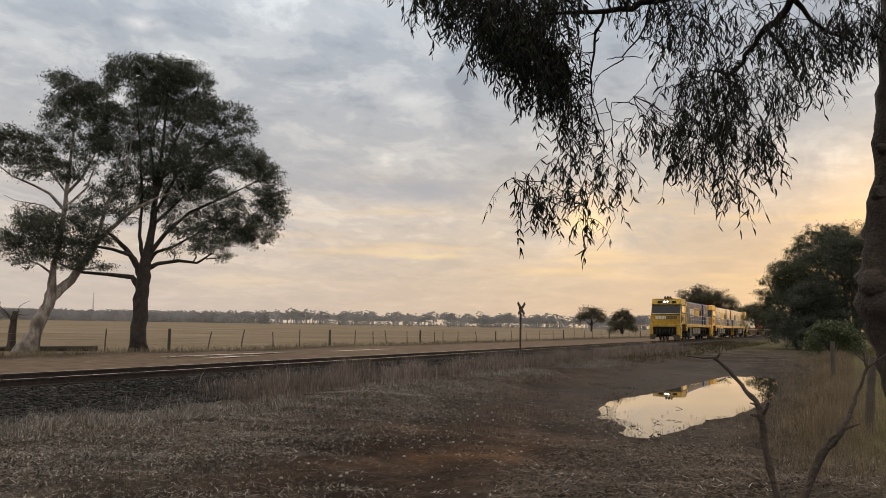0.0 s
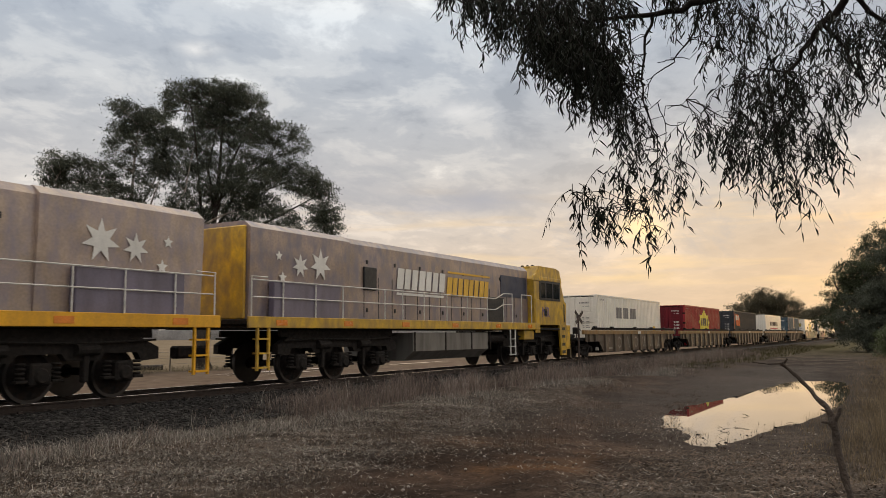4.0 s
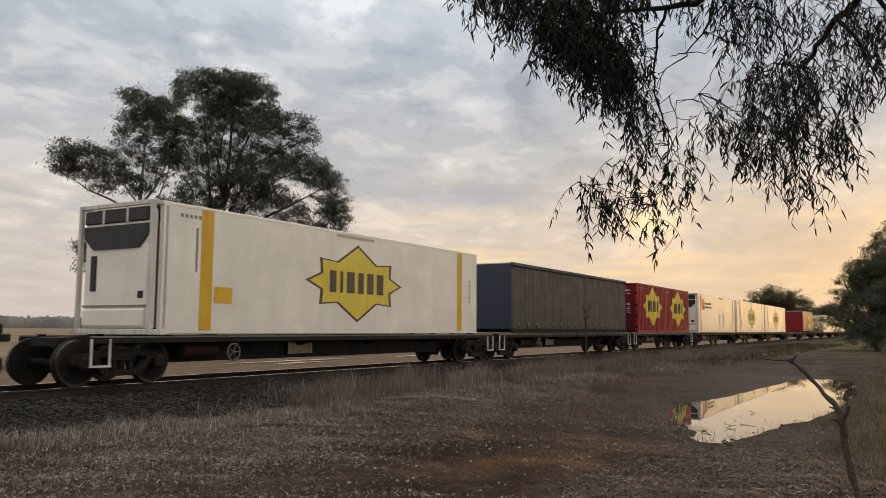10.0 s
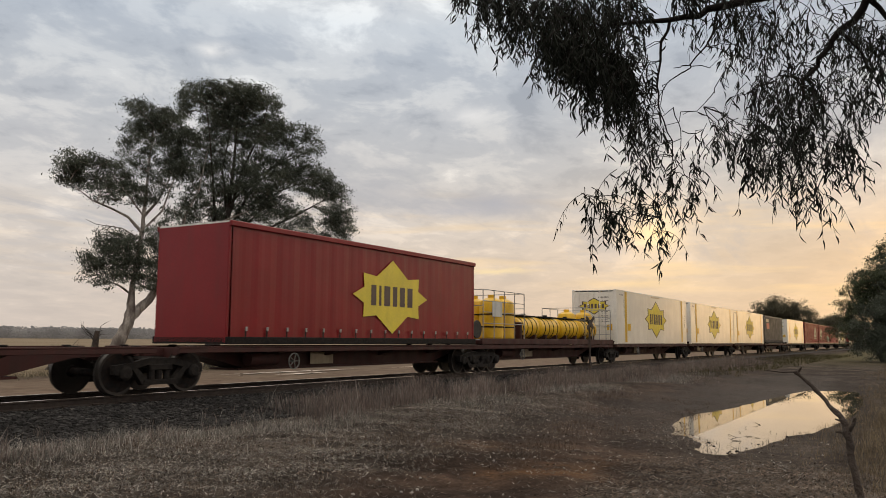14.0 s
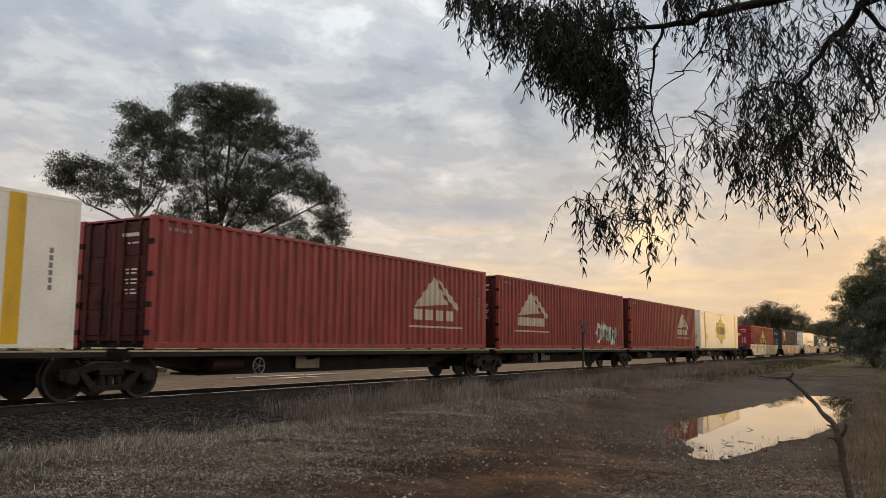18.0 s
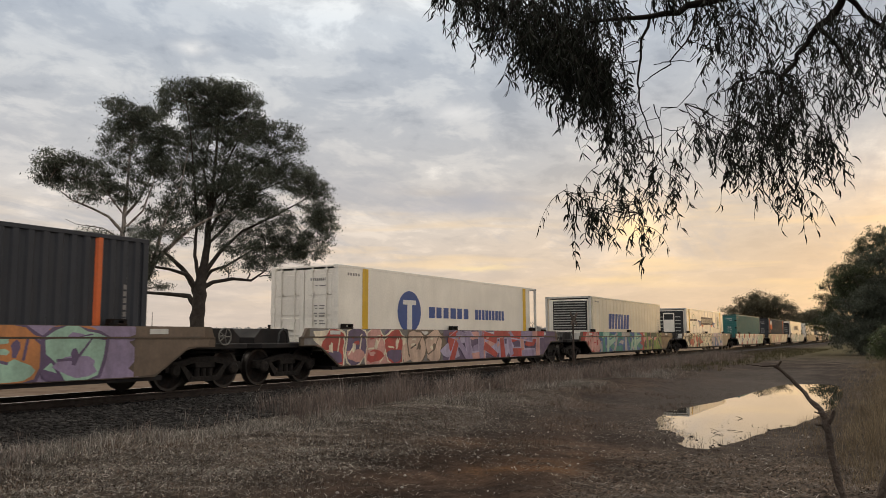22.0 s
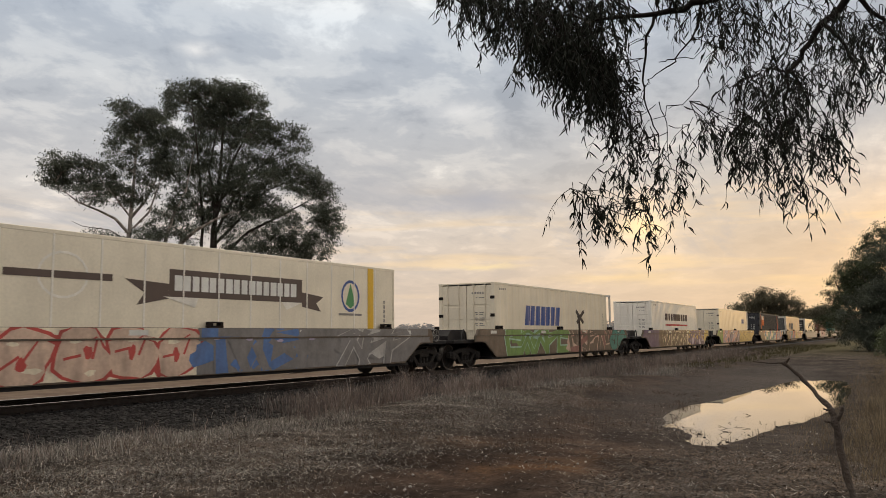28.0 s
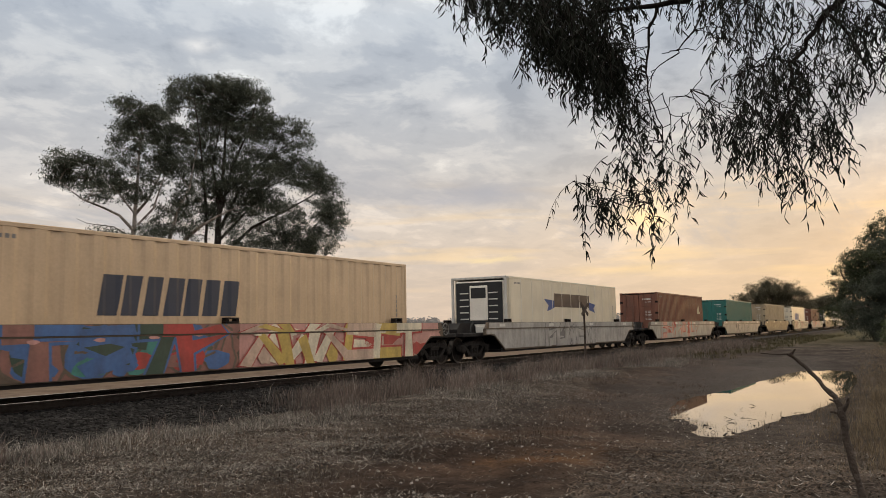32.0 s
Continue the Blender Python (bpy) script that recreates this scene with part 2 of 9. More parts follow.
    def mesh(self, name, mats, smooth=None):
        me = bpy.data.meshes.new(name)
        me.from_pydata(self.v, [], self.f)
        for m in mats if isinstance(mats, (list, tuple)) else (mats,):
            me.materials.append(m)
        if isinstance(mats, (list, tuple)) and len(mats) > 1:
            me.polygons.foreach_set("material_index", self.m)
        if smooth:
            me.polygons.foreach_set("use_smooth", [True] * len(self.f))
            me.set_sharp_from_angle(angle=radians(smooth))
        me.update()
        return me


def part(name, shape, mats, parent, label="", smooth=None, kind=""):
    """One mesh object under a thing or a part. A ready mesh may be given in place of a shape."""
    me = shape if isinstance(shape, bpy.types.Mesh) else shape.mesh(name, mats, smooth)
    ob = new(name, me)
    ob.parent = parent
    if label or kind:
        tagged(ob, label, kind=kind)
    return ob


def thing(name, label, category, group="", m=None, kind=""):
    ob = tagged(new(name), label, category, group, kind)
    if m is not None:
        ob.matrix_world = m
    return ob


def solid(name, shape, mats, label, category="", group="", kind="", smooth=None):
    return tagged(new(name, shape.mesh(name, mats, smooth)), label, category, group, kind)


def letters(text, size):
    """A flat mesh shape of real writing."""
    cu = bpy.data.curves.new("writing", "FONT")
    cu.body, cu.size, cu.extrude, cu.offset = text, size, 0.004, 0.012 * size
    ob = bpy.data.objects.new("writing", cu)
    scene.collection.objects.link(ob)
    bpy.context.view_layer.update()
    me = bpy.data.meshes.new_from_object(ob.evaluated_get(bpy.context.evaluated_depsgraph_get()))
    bpy.data.objects.remove(ob)
    # lie on a side that faces the line's near side: x stays, y becomes z
    me.transform(Matrix(((1, 0, 0, 0), (0, 0, -1, 0), (0, 1, 0, 0), (0, 0, 0, 1))))
    return me


# ---- materials ----
def surf(name, color, rough=0.6, metal=0.0, vary=0.25, scale=3.0, fine=40.0, bump=0.0, bump_scale=60.0, dirt=None, dirt_amount=0.0,
         streak=0.0, spec=0.5, tint=0.0, coat=0.0, coords="Object", island=0.0, through_light=0.0):
    """A painted, rusted or natural surface with variation at two scales, streaks, dirt and fine relief."""
    mat = bpy.data.materials.new(name)
    mat.use_nodes = True
    nt = mat.node_tree
    bsdf = nt.nodes["Principled BSDF"]
    bsdf.inputs["Roughness"].default_value = rough
    bsdf.inputs["Metallic"].default_value = metal
    bsdf.inputs["Specular IOR Level"].default_value = spec
    bsdf.inputs["Coat Weight"].default_value = coat
    co = nt.nodes.new("ShaderNodeTexCoord").outputs[coords]

    def noise_n(sc, detail=4.0, vec=None):
        n = nt.nodes.new("ShaderNodeTexNoise")
        n.inputs["Scale"].default_value = sc
        n.inputs["Detail"].default_value = detail
        nt.links.new(vec or co, n.inputs["Vector"])
        return n.outputs["Fac"]

    def mixed(fac, a, b, blend="MIX"):
        n = nt.nodes.new("ShaderNodeMixRGB")
        n.blend_type = blend
        for i, v in ((0, fac), (1, a), (2, b)):
            if isinstance(v, (int, float)):
                n.inputs[i].default_value = v
            elif isinstance(v, tuple):
                n.inputs[i].default_value = (*v, 1)
            else:
                nt.links.new(v, n.inputs[i])
        return n.outputs[0]

    def steps(fac, *stops):
        n = nt.nodes.new("ShaderNodeValToRGB")
        r = n.color_ramp
        while len(r.elements) < len(stops):
            r.elements.new(0.5)
        for e, (p, c) in zip(r.elements, stops):
            e.position, e.color = p, (*c, 1) if isinstance(c, tuple) else (c, c, c, 1)
        nt.links.new(fac, n.inputs[0])
        return n.outputs[0]

    big = steps(noise_n(scale), (0.3, 1.0 - vary), (0.7, 1.0 + vary * 0.6))
    small = steps(noise_n(fine, 3), (0.3, 1.0 - vary * 0.5), (0.7, 1.0 + vary * 0.4))
    col = mixed(1.0, color, big, "MULTIPLY")
    col = mixed(1.0, col, small, "MULTIPLY")
    if tint:
        info = nt.nodes.new("ShaderNodeObjectInfo")
        col = mixed(1.0, col, steps(info.outputs["Random"], (0.0, 1.0 - tint), (1.0, 1.0 + tint)), "MULTIPLY")
    if island:
        geo = nt.nodes.new("ShaderNodeNewGeometry")
        col = mixed(1.0, col, steps(geo.outputs["Random Per Island"], (0.0, 1.0 - island), (0.6, 1.0 - 0.25 * island), (1.0, 1.0 + 1.1 * island)), "MULTIPLY")
    if dirt is not None:
        if streak:
            mp = nt.nodes.new("ShaderNodeMapping")
            mp.inputs["Scale"].default_value = (1.0, 1.0, streak)
            nt.links.new(co, mp.inputs[0])
            d = noise_n(4.0, 6, mp.outputs[0])
        else:
            d = noise_n(scale * 1.7, 6)
        fac = steps(d, (0.5 - 0.2 * dirt_amount, 0.0), (0.85 - 0.25 * dirt_amount, min(1.0, dirt_amount * 1.3)))
        col = mixed(fac, col, dirt)
    nt.links.new(col, bsdf.inputs["Base Color"])
    if bump:
        bn = nt.nodes.new("ShaderNodeBump")
        bn.inputs["Strength"].default_value = bump
        bn.inputs["Distance"].default_value = 0.02
        nt.links.new(noise_n(bump_scale, 4), bn.inputs["Height"])
        nt.links.new(bn.outputs[0], bsdf.inputs["Normal"])
    if through_light:
        # thin leaves and blades let part of the light through
        tr = nt.nodes.new("ShaderNodeBsdfTranslucent")
        nt.links.new(mixed(1.0, col, (1.3, 1.22, 1.0), "MULTIPLY"), tr.inputs[0])
        mx = nt.nodes.new("ShaderNodeMixShader")
        mx.inputs[0].default_value = through_light
        nt.links.new(bsdf.outputs[0], mx.inputs[1])
        nt.links.new(tr.outputs[0], mx.inputs[2])
        nt.links.new(mx.outputs[0], nt.nodes["Material Output"].inputs[0])
    bsdf.inputs["Coat Roughness"].default_value = 0.22
    rr = steps(noise_n(scale * 2.3), (0.3, max(0.004, rough * 0.8)), (0.7, min(1.0, rough * 1.2)))
    nt.links.new(rr, bsdf.inputs["Roughness"])
    return mat


def lamp_glow(name, color, strength):
    mat = bpy.data.materials.new(name)
    mat.use_nodes = True
    b = mat.node_tree.nodes["Principled BSDF"]
    b.inputs["Emission Color"].default_value = (*color, 1)
    b.inputs["Emission Strength"].default_value = strength
    b.inputs["Base Color"].default_value = (*color, 1)
    return mat


GRIME = (0.05, 0.04, 0.032)
RUST = (0.10, 0.045, 0.022)
M = {}


def paint(key, color, rough=0.42, dirt=GRIME, amount=0.25, streak=0.18, vary=0.12, **kw):
    kw.setdefault("coat", 0.7 if key in ("white_paint", "cream_paint", "tan_cream") else 0.12 if key in ("red_paint", "maroon_paint", "brown_paint", "tan_paint", "wagon_brown", "logo_yellow") else 0.0)
    M[key] = surf(key, color, rough, vary=vary, scale=0.9, fine=18, dirt=dirt, dirt_amount=amount, streak=streak, **kw)


paint("white_paint", (0.82, 0.77, 0.69), 0.36, amount=0.06, dirt=(0.22, 0.18, 0.14))
paint("cream_paint", (0.74, 0.66, 0.52), 0.38, amount=0.08, dirt=(0.22, 0.17, 0.12))
paint("red_paint", (0.31, 0.020, 0.028), 0.5, spec=0.22, dirt=(0.10, 0.02, 0.02), amount=0.4)
# Maroon copy for end doors, with the shade of that end in it.
paint("maroon_door_shaded", (0.085, 0.015, 0.015), 0.55, spec=0.2, dirt=(0.02, 0.008, 0.008), amount=0.7)
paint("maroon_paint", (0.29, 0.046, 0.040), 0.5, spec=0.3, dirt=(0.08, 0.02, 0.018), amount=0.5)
# Darker red copy for end doors; the end's shade is in the colour.
paint("red_door_shaded", (0.15, 0.012, 0.020), 0.5, spec=0.2, dirt=(0.05, 0.01, 0.012), amount=0.4)
paint("dark_red_paint", (0.20, 0.008, 0.012), 0.35, amount=0.12, spec=0.2, coat=0.22)
paint("charcoal_paint", (0.045, 0.047, 0.055), 0.5, amount=0.2, spec=0.2)
paint("slate_blue_paint", (0.045, 0.085, 0.12), 0.42, amount=0.3)
paint("green_paint", (0.020, 0.145, 0.140), 0.42, amount=0.3)
paint("teal_paint", (0.02, 0.16, 0.14), 0.42, amount=0.3)
paint("brown_paint", (0.20, 0.075, 0.045), 0.5, amount=0.4)
paint("tan_paint", (0.42, 0.33, 0.22), 0.5, amount=0.4)
paint("yellow_paint", (0.72, 0.42, 0.012), 0.35, amount=0.16)
paint("orange_paint", (0.72, 0.14, 0.025), 0.4, amount=0.15)
paint("loco_blue", (0.024, 0.048, 0.150), 0.45, amount=0.25, dirt=(0.045, 0.042, 0.07), vary=0.25, spec=0.25, coat=0.06)
paint("loco_yellow", (0.60, 0.36, 0.018), 0.4, amount=0.75, dirt=(0.27, 0.165, 0.040), vary=0.25, streak=0.6)
paint("grimy_yellow", (0.10, 0.07, 0.022), 0.6, amount=0.8, dirt=(0.03, 0.024, 0.02), vary=0.4)
# Worn peach hoods; the sunrise glow they reflect is put into the colour.
paint("hood_faded_sheen", (0.40, 0.30, 0.235), 0.36, amount=0.55, dirt=(0.20, 0.18, 0.24), vary=0.3, streak=0.5, coat=0.5)
paint("hood_worn_sheen", (0.28, 0.205, 0.165), 0.38, amount=0.7, dirt=(0.13, 0.115, 0.16), vary=0.35, streak=0.5, coat=0.5)
paint("loco_orange", (0.72, 0.36, 0.012), 0.36, amount=0.3, dirt=(0.26, 0.14, 0.03), vary=0.2)
paint("tan_cream", (0.60, 0.42, 0.26), 0.4, amount=0.2, dirt=(0.20, 0.13, 0.08))
paint("logo_slate", (0.045, 0.05, 0.075), 0.45, amount=0.15)
paint("logo_yellow", (0.72, 0.56, 0.045), 0.4, amount=0.12)
paint("logo_dark", (0.085, 0.055, 0.045), 0.45, amount=0.1)
paint("logo_blue", (0.025, 0.07, 0.26), 0.4, amount=0.1)
paint("logo_white", (0.72, 0.70, 0.66), 0.4, amount=0.15)
paint("logo_red", (0.45, 0.03, 0.03), 0.4, amount=0.1)
paint("logo_green", (0.05, 0.24, 0.08), 0.4, amount=0.1)
paint("logo_sand", (0.52, 0.44, 0.32), 0.45, amount=0.15)
paint("wagon_brown", (0.095, 0.072, 0.050), 0.6, dirt=RUST, amount=0.5, vary=0.25)
paint("wagon_rim", (0.24, 0.135, 0.045), 0.55, dirt=GRIME, amount=0.45)
paint("wagon_black", (0.012, 0.011, 0.012), 0.65, dirt=(0.028, 0.018, 0.014), amount=0.35, spec=0.25)
paint("wagon_maroon", (0.060, 0.019, 0.016), 0.65, dirt=(0.03, 0.022, 0.018), amount=0.5, spec=0.3)
paint("plate_white", (0.62, 0.60, 0.56), 0.5, amount=0.3)
paint("curtain_grey", (0.058, 0.050, 0.043), 0.6, amount=0.3)
paint("curtain_navy", (0.02, 0.03, 0.065), 0.5, amount=0.25)
paint("tank_grey", (0.16, 0.15, 0.135), 0.55, dirt=GRIME, amount=0.5)
M["steel_dark"] = surf("steel_dark", (0.009, 0.008, 0.008), 0.75, 0.0, 0.35, 5, 60, 0.3, 90, spec=0.2, dirt=(0.03, 0.016, 0.010), dirt_amount=0.5)
M["bogie_grey"] = surf("bogie_grey", (0.013, 0.011, 0.010), 0.8, 0.0, 0.35, 6, 60, 0.3, 90, spec=0.2, dirt=(0.028, 0.022, 0.018), dirt_amount=0.6)
M["wheel_tread"] = surf("wheel_tread", (0.04, 0.035, 0.032), 0.45, 0.6, 0.2, 5, 60)
M["rail_head"] = surf("rail_head", (0.62, 0.60, 0.58), 0.16, 1.0, 0.1, 3, 40)
# Rusty rail sides, darkened further: their shadow is in this colour.
M["rail_side"] = surf("rail_side", (0.032, 0.021, 0.016), 0.75, 0.2, 0.3, 4, 50, 0.3, 80)
M["galvanised"] = surf("galvanised", (0.34, 0.33, 0.32), 0.5, 0.6, 0.2, 5, 50)
M["handrail_white"] = surf("handrail_white", (0.62, 0.60, 0.56), 0.45, 0.0, 0.2, 5, 50)
M["rubber_black"] = surf("rubber_black", (0.015, 0.015, 0.016), 0.6, 0.0, 0.2, 5, 50)
M["fan_black"] = surf("fan_black", (0.010, 0.011, 0.013), 0.5, 0.0, 0.2, 5, 50)
M["window_dark"] = surf("window_dark", (0.012, 0.015, 0.018), 0.05, 0.0, 0.2, 2, 20, spec=0.5)
M["headlight"] = lamp_glow("headlight", (1.0, 0.98, 0.92), 7.0)
M["amber"] = surf("amber", (0.65, 0.20, 0.02), 0.25)


# ---- ground, line, fields ----
M["ballast"] = surf("ballast", (0.030, 0.027, 0.026), 0.85, vary=0.5, scale=4, fine=14, bump=1.0, bump_scale=22, coords="Object")
M["water"] = surf("water", (0.03, 0.026, 0.02), 0.012, vary=0.1, scale=1, fine=5, spec=0.45)


def smoothstep(a, b, x):
    t = np.clip((x - a) / (b - a), 0, 1)
    return t * t * (3 - 2 * t)


PUDDLE = ((19.47, 5.13), (20.95, 5.23), (22.66, 4.98), (24.56, 4.76), (28.81, 4.49), (32.43, 4.26), (34.68, 3.94), (34.57, 3.42), (35.38, 2.80), (33.70, 2.20), (28.16, 1.76), (23.09, 1.70), (20.52, 1.89), (18.49, 2.13), (17.63, 2.40), (15.76, 2.58), (14.75, 2.79), (14.17, 2.95), (14.07, 3.25), (14.55, 3.54), (15.42, 3.63), (16.51, 4.25), (16.70, 4.51))


def basin_table():
    """Fall of the ground towards the pool, on a quarter-metre table."""
    gx, gy = np.meshgrid(np.arange(0, 60.01, 0.25), np.arange(-12, 18.01, 0.25), indexing="ij")
    inside = np.zeros(gx.shape, bool)
    dist = np.full(gx.shape, 1e9)
    for (xa, ya), (xb, yb) in zip(PUDDLE, PUDDLE[1:] + PUDDLE[:1]):
        cross = ((ya > gy) != (yb > gy)) & (gx < xa + (xb - xa) * (gy - ya) / (yb - ya + 1e-9))
        inside ^= cross
        dx, dy = xb - xa, yb - ya
        t = np.clip(((gx - xa) * dx + (gy - ya) * dy) / (dx * dx + dy * dy), 0, 1)
        dist = np.minimum(dist, np.hypot(gx - xa - t * dx, gy - ya - t * dy))
    out = -0.25 * (1 - smoothstep(0.0, 6.0, dist)) + 0.012 * smoothstep(0, 0.5, dist)
    return np.where(inside, -0.25 - np.minimum(0.10, dist * 0.09), out)


BASIN = basin_table()
BASIN_ROWS = BASIN.tolist()


def basin_at(x, y):
    """Table look-up for one place."""
    i, j = x * 4, (y + 12) * 4
    if not (0 <= i < 239 and 0 <= j < 119):
        return 0.0
    a, b = int(i), int(j)
    u, v = i - a, j - b
    r0, r1 = BASIN_ROWS[a], BASIN_ROWS[a + 1]
    return (r0[b] * (1 - v) + r0[b + 1] * v) * (1 - u) + (r1[b] * (1 - v) + r1[b + 1] * v) * u


def ground_z(x, y):
    """Height of the ground at one place: level verge, the low bank of the line, a wet hollow."""
    d = abs(y - TRACK_Y)
    t = min(1.0, max(0.0, (d - 1.75) / 1.65))
    z = 0.20 * (1 - t * t * (3 - 2 * t))
    low = basin_at(x, y)
    if d > 1.6:
        roll = 0.07 * math.sin(x * 0.31 + 0.4 * y) * math.sin(y * 0.43 + 1.0) + 0.035 * math.sin(x * 0.9 + y * 0.7) + 0.022 * math.sin(x * 2.3 - y * 1.7) + 0.012 * math.sin(x * 4.1 + y * 3.3)
        roll *= min(1.0, max(0.0, (d - 3.4) / 1.2))
        z += roll * math.exp(-((x - 12) ** 2 + y * y) / 2500.0) * max(0.0, 1 + 5 * low)
    if 5 < x < 40:
        z += 0.06 * math.exp(-((y - 9.5) / 1.3) ** 2)
    return z + low


def build_ground():
    def axis(lo, hi, fine_lo, fine_hi, step):
        mid = np.arange(fine_lo, fine_hi, step)
        up, v, s = [], fine_hi, step
        while v < hi:
            up.append(v)
            s *= 1.16
            v += s
        dn, v, s = [], fine_lo - step, step
        while v > lo:
            dn.append(v)
            s *= 1.16
            v -= s
        return np.array(dn[::-1] + list(mid) + up + [hi])

    xs, ys = axis(-3500, 4500, 2.0, 34.0, 0.16), axis(-3500, 4500, -3.0, 19.0, 0.14)
    gx, gy = np.meshgrid(xs, ys, indexing="ij")
    gz = np.vectorize(ground_z, otypes=[float])(gx, gy)
    rng = np.random.default_rng(3)
    small = (gx > 2) & (gx < 40) & (gy > -4) & (gy < 13)
    gz = gz + small * rng.normal(0, 0.008, gz.shape) * (gz > -0.2)
    nx, ny = len(xs), len(ys)
    me = bpy.data.meshes.new("ground")
    idx = np.arange(nx * ny).reshape(nx, ny)
    quads = np.stack([idx[:-1, :-1], idx[1:, :-1], idx[1:, 1:], idx[:-1, 1:]], -1).reshape(-1, 4)
    me.from_pydata(np.stack([gx, gy, gz], -1).reshape(-1, 3).tolist(), [], quads.tolist())
    me.polygons.foreach_set("use_smooth", [True] * len(quads))

    def attr(name, val):
        a = me.attributes.new(name, "FLOAT", "POINT")
        a.data.foreach_set("value", np.clip(val, 0, 1).reshape(-1).astype(np.float32))

    wob = 0.5 * np.sin(gx * 0.35) + 0.3 * np.sin(gx * 0.83 + 1)
    field = smoothstep(30.5, 33.0, gy + 0.5 * wob)
    road = smoothstep(17.5, 18.6, gy) * (1 - smoothstep(29.0, 31.5, gy + wob))
    ruts = np.exp(-((gy - (4.6 + 0.17 * np.clip(gx - 10, -8, 20) + 0.4 * wob)) / 1.5) ** 4) * smoothstep(3, 7, gx) * (1 - smoothstep(30, 60, gx))
    rust = sum(k * np.exp(-(((gx - x - 0.25 * np.sin(gy * 5)) / a) ** 2 + ((gy - y + 0.2 * np.sin(gx * 4)) / b) ** 2)) for x, y, a, b, k in ((9.7, 4.35, 0.75, 0.45, 1.0), (11.5, 6.35, 0.9, 0.4, 0.8), (10.9, 4.2, 1.4, 0.6, 0.45), (12.6, 5.6, 1.6, 0.5, 0.35)))
    green = smoothstep(0.6, -0.8, gy + 0.012 * gx) * smoothstep(6, 12, gx) + smoothstep(50, 90, gx) * (1 - smoothstep(9, 13, gy)) * 0.5
    straw = smoothstep(5.5, 8.5, gy + wob * 0.8) * (1 - smoothstep(11.5, 13, gy)) + 0.85 * smoothstep(4.2, 2.2, gy - 0.08 * gx + wob * 0.5)
    wet = np.exp(-(((gx - 29) / 18) ** 4 + ((gy - 4.9 - 0.04 * (gx - 20)) / 3.9) ** 4))
    attr("field", field)
    attr("road", road)
    attr("bare", ruts)
    attr("rust", rust)
    attr("green", green)
    attr("straw", straw)
    attr("wet", wet)
    me.update()
    me.materials.append(ground_material())
    return tagged(new("ground", me), "bare brown earth with dry straw litter and pale stubble field beyond", "ground", kind="structure")


def ground_material():
    mat = bpy.data.materials.new("earth")
    mat.use_nodes = True
    nt = mat.node_tree
    bsdf = nt.nodes["Principled BSDF"]
    geo = nt.nodes.new("ShaderNodeNewGeometry").outputs["Position"]

    def noise_n(sc, detail=5.0, rough=0.6):
        n = nt.nodes.new("ShaderNodeTexNoise")
        n.inputs["Scale"].default_value = sc
        n.inputs["Detail"].default_value = detail
        n.inputs["Roughness"].default_value = rough
        nt.links.new(geo, n.inputs["Vector"])
        return n.outputs["Fac"]

    def mixed(fac, a, b, blend="MIX"):
        n = nt.nodes.new("ShaderNodeMixRGB")
        n.blend_type = blend
        for i, v in ((0, fac), (1, a), (2, b)):
            if isinstance(v, (int, float)):
                n.inputs[i].default_value = v
            elif isinstance(v, tuple):
                n.inputs[i].default_value = (*v, 1)
            else:
                nt.links.new(v, n.inputs[i])
        return n.outputs[0]

    def steps(fac, *stops):
        n = nt.nodes.new("ShaderNodeValToRGB")
        r = n.color_ramp
        while len(r.elements) < len(stops):
            r.elements.new(0.5)
        for e, (p, c) in zip(r.elements, stops):
            e.position, e.color = p, (*c, 1) if isinstance(c, tuple) else (c, c, c, 1)
        nt.links.new(fac, n.inputs[0])
        return n.outputs[0]

    def mul(a, b):
        n = nt.nodes.new("ShaderNodeMath")
        n.operation = "MULTIPLY"
        for i, v in ((0, a), (1, b)):
            if isinstance(v, (int, float)):
                n.inputs[i].default_value = v
            else:
                nt.links.new(v, n.inputs[i])
        return n.outputs[0]

    def attr(name):
        n = nt.nodes.new("ShaderNodeAttribute")
        n.attribute_name = name
        return n.outputs["Fac"]

    soil = steps(noise_n(0.9), (0.3, (0.021, 0.0170, 0.0148)), (0.55, (0.059, 0.047, 0.040)), (0.75, (0.110, 0.089, 0.075)))
    grain = steps(noise_n(26, 6, 0.7), (0.32, 0.55), (0.62, 1.25))
    soil = mixed(1.0, soil, grain, "MULTIPLY")
    straw = steps(noise_n(30, 7, 0.8), (0.42, (0.028, 0.023, 0.020)), (0.54, (0.090, 0.076, 0.067)), (0.66, (0.36, 0.315, 0.275)))
    patch = steps(noise_n(0.8, 3), (0.35, 0.25), (0.6, 0.9))
    col = mixed(mul(attr("straw"), patch), soil, straw)
    bare = steps(noise_n(0.55, 4), (0.35, (0.034, 0.023, 0.018)), (0.65, (0.078, 0.051, 0.038)))
    bare = mixed(1.0, bare, grain, "MULTIPLY")
    col = mixed(mul(attr("bare"), 0.75), col, bare)
    col = mixed(1.0, col, steps(noise_n(0.42, 5, 0.65), (0.36, (0.48, 0.47, 0.46)), (0.50, (0.92, 0.92, 0.92)), (0.66, (1.48, 1.44, 1.40))), "MULTIPLY")
    col = mixed(1.0, col, steps(noise_n(3.1, 5, 0.7), (0.36, (0.62, 0.61, 0.60)), (0.64, (1.38, 1.36, 1.34))), "MULTIPLY")
    clay = steps(noise_n(1.6, 5), (0.35, (0.105, 0.050, 0.022)), (0.65, (0.165, 0.088, 0.040)))
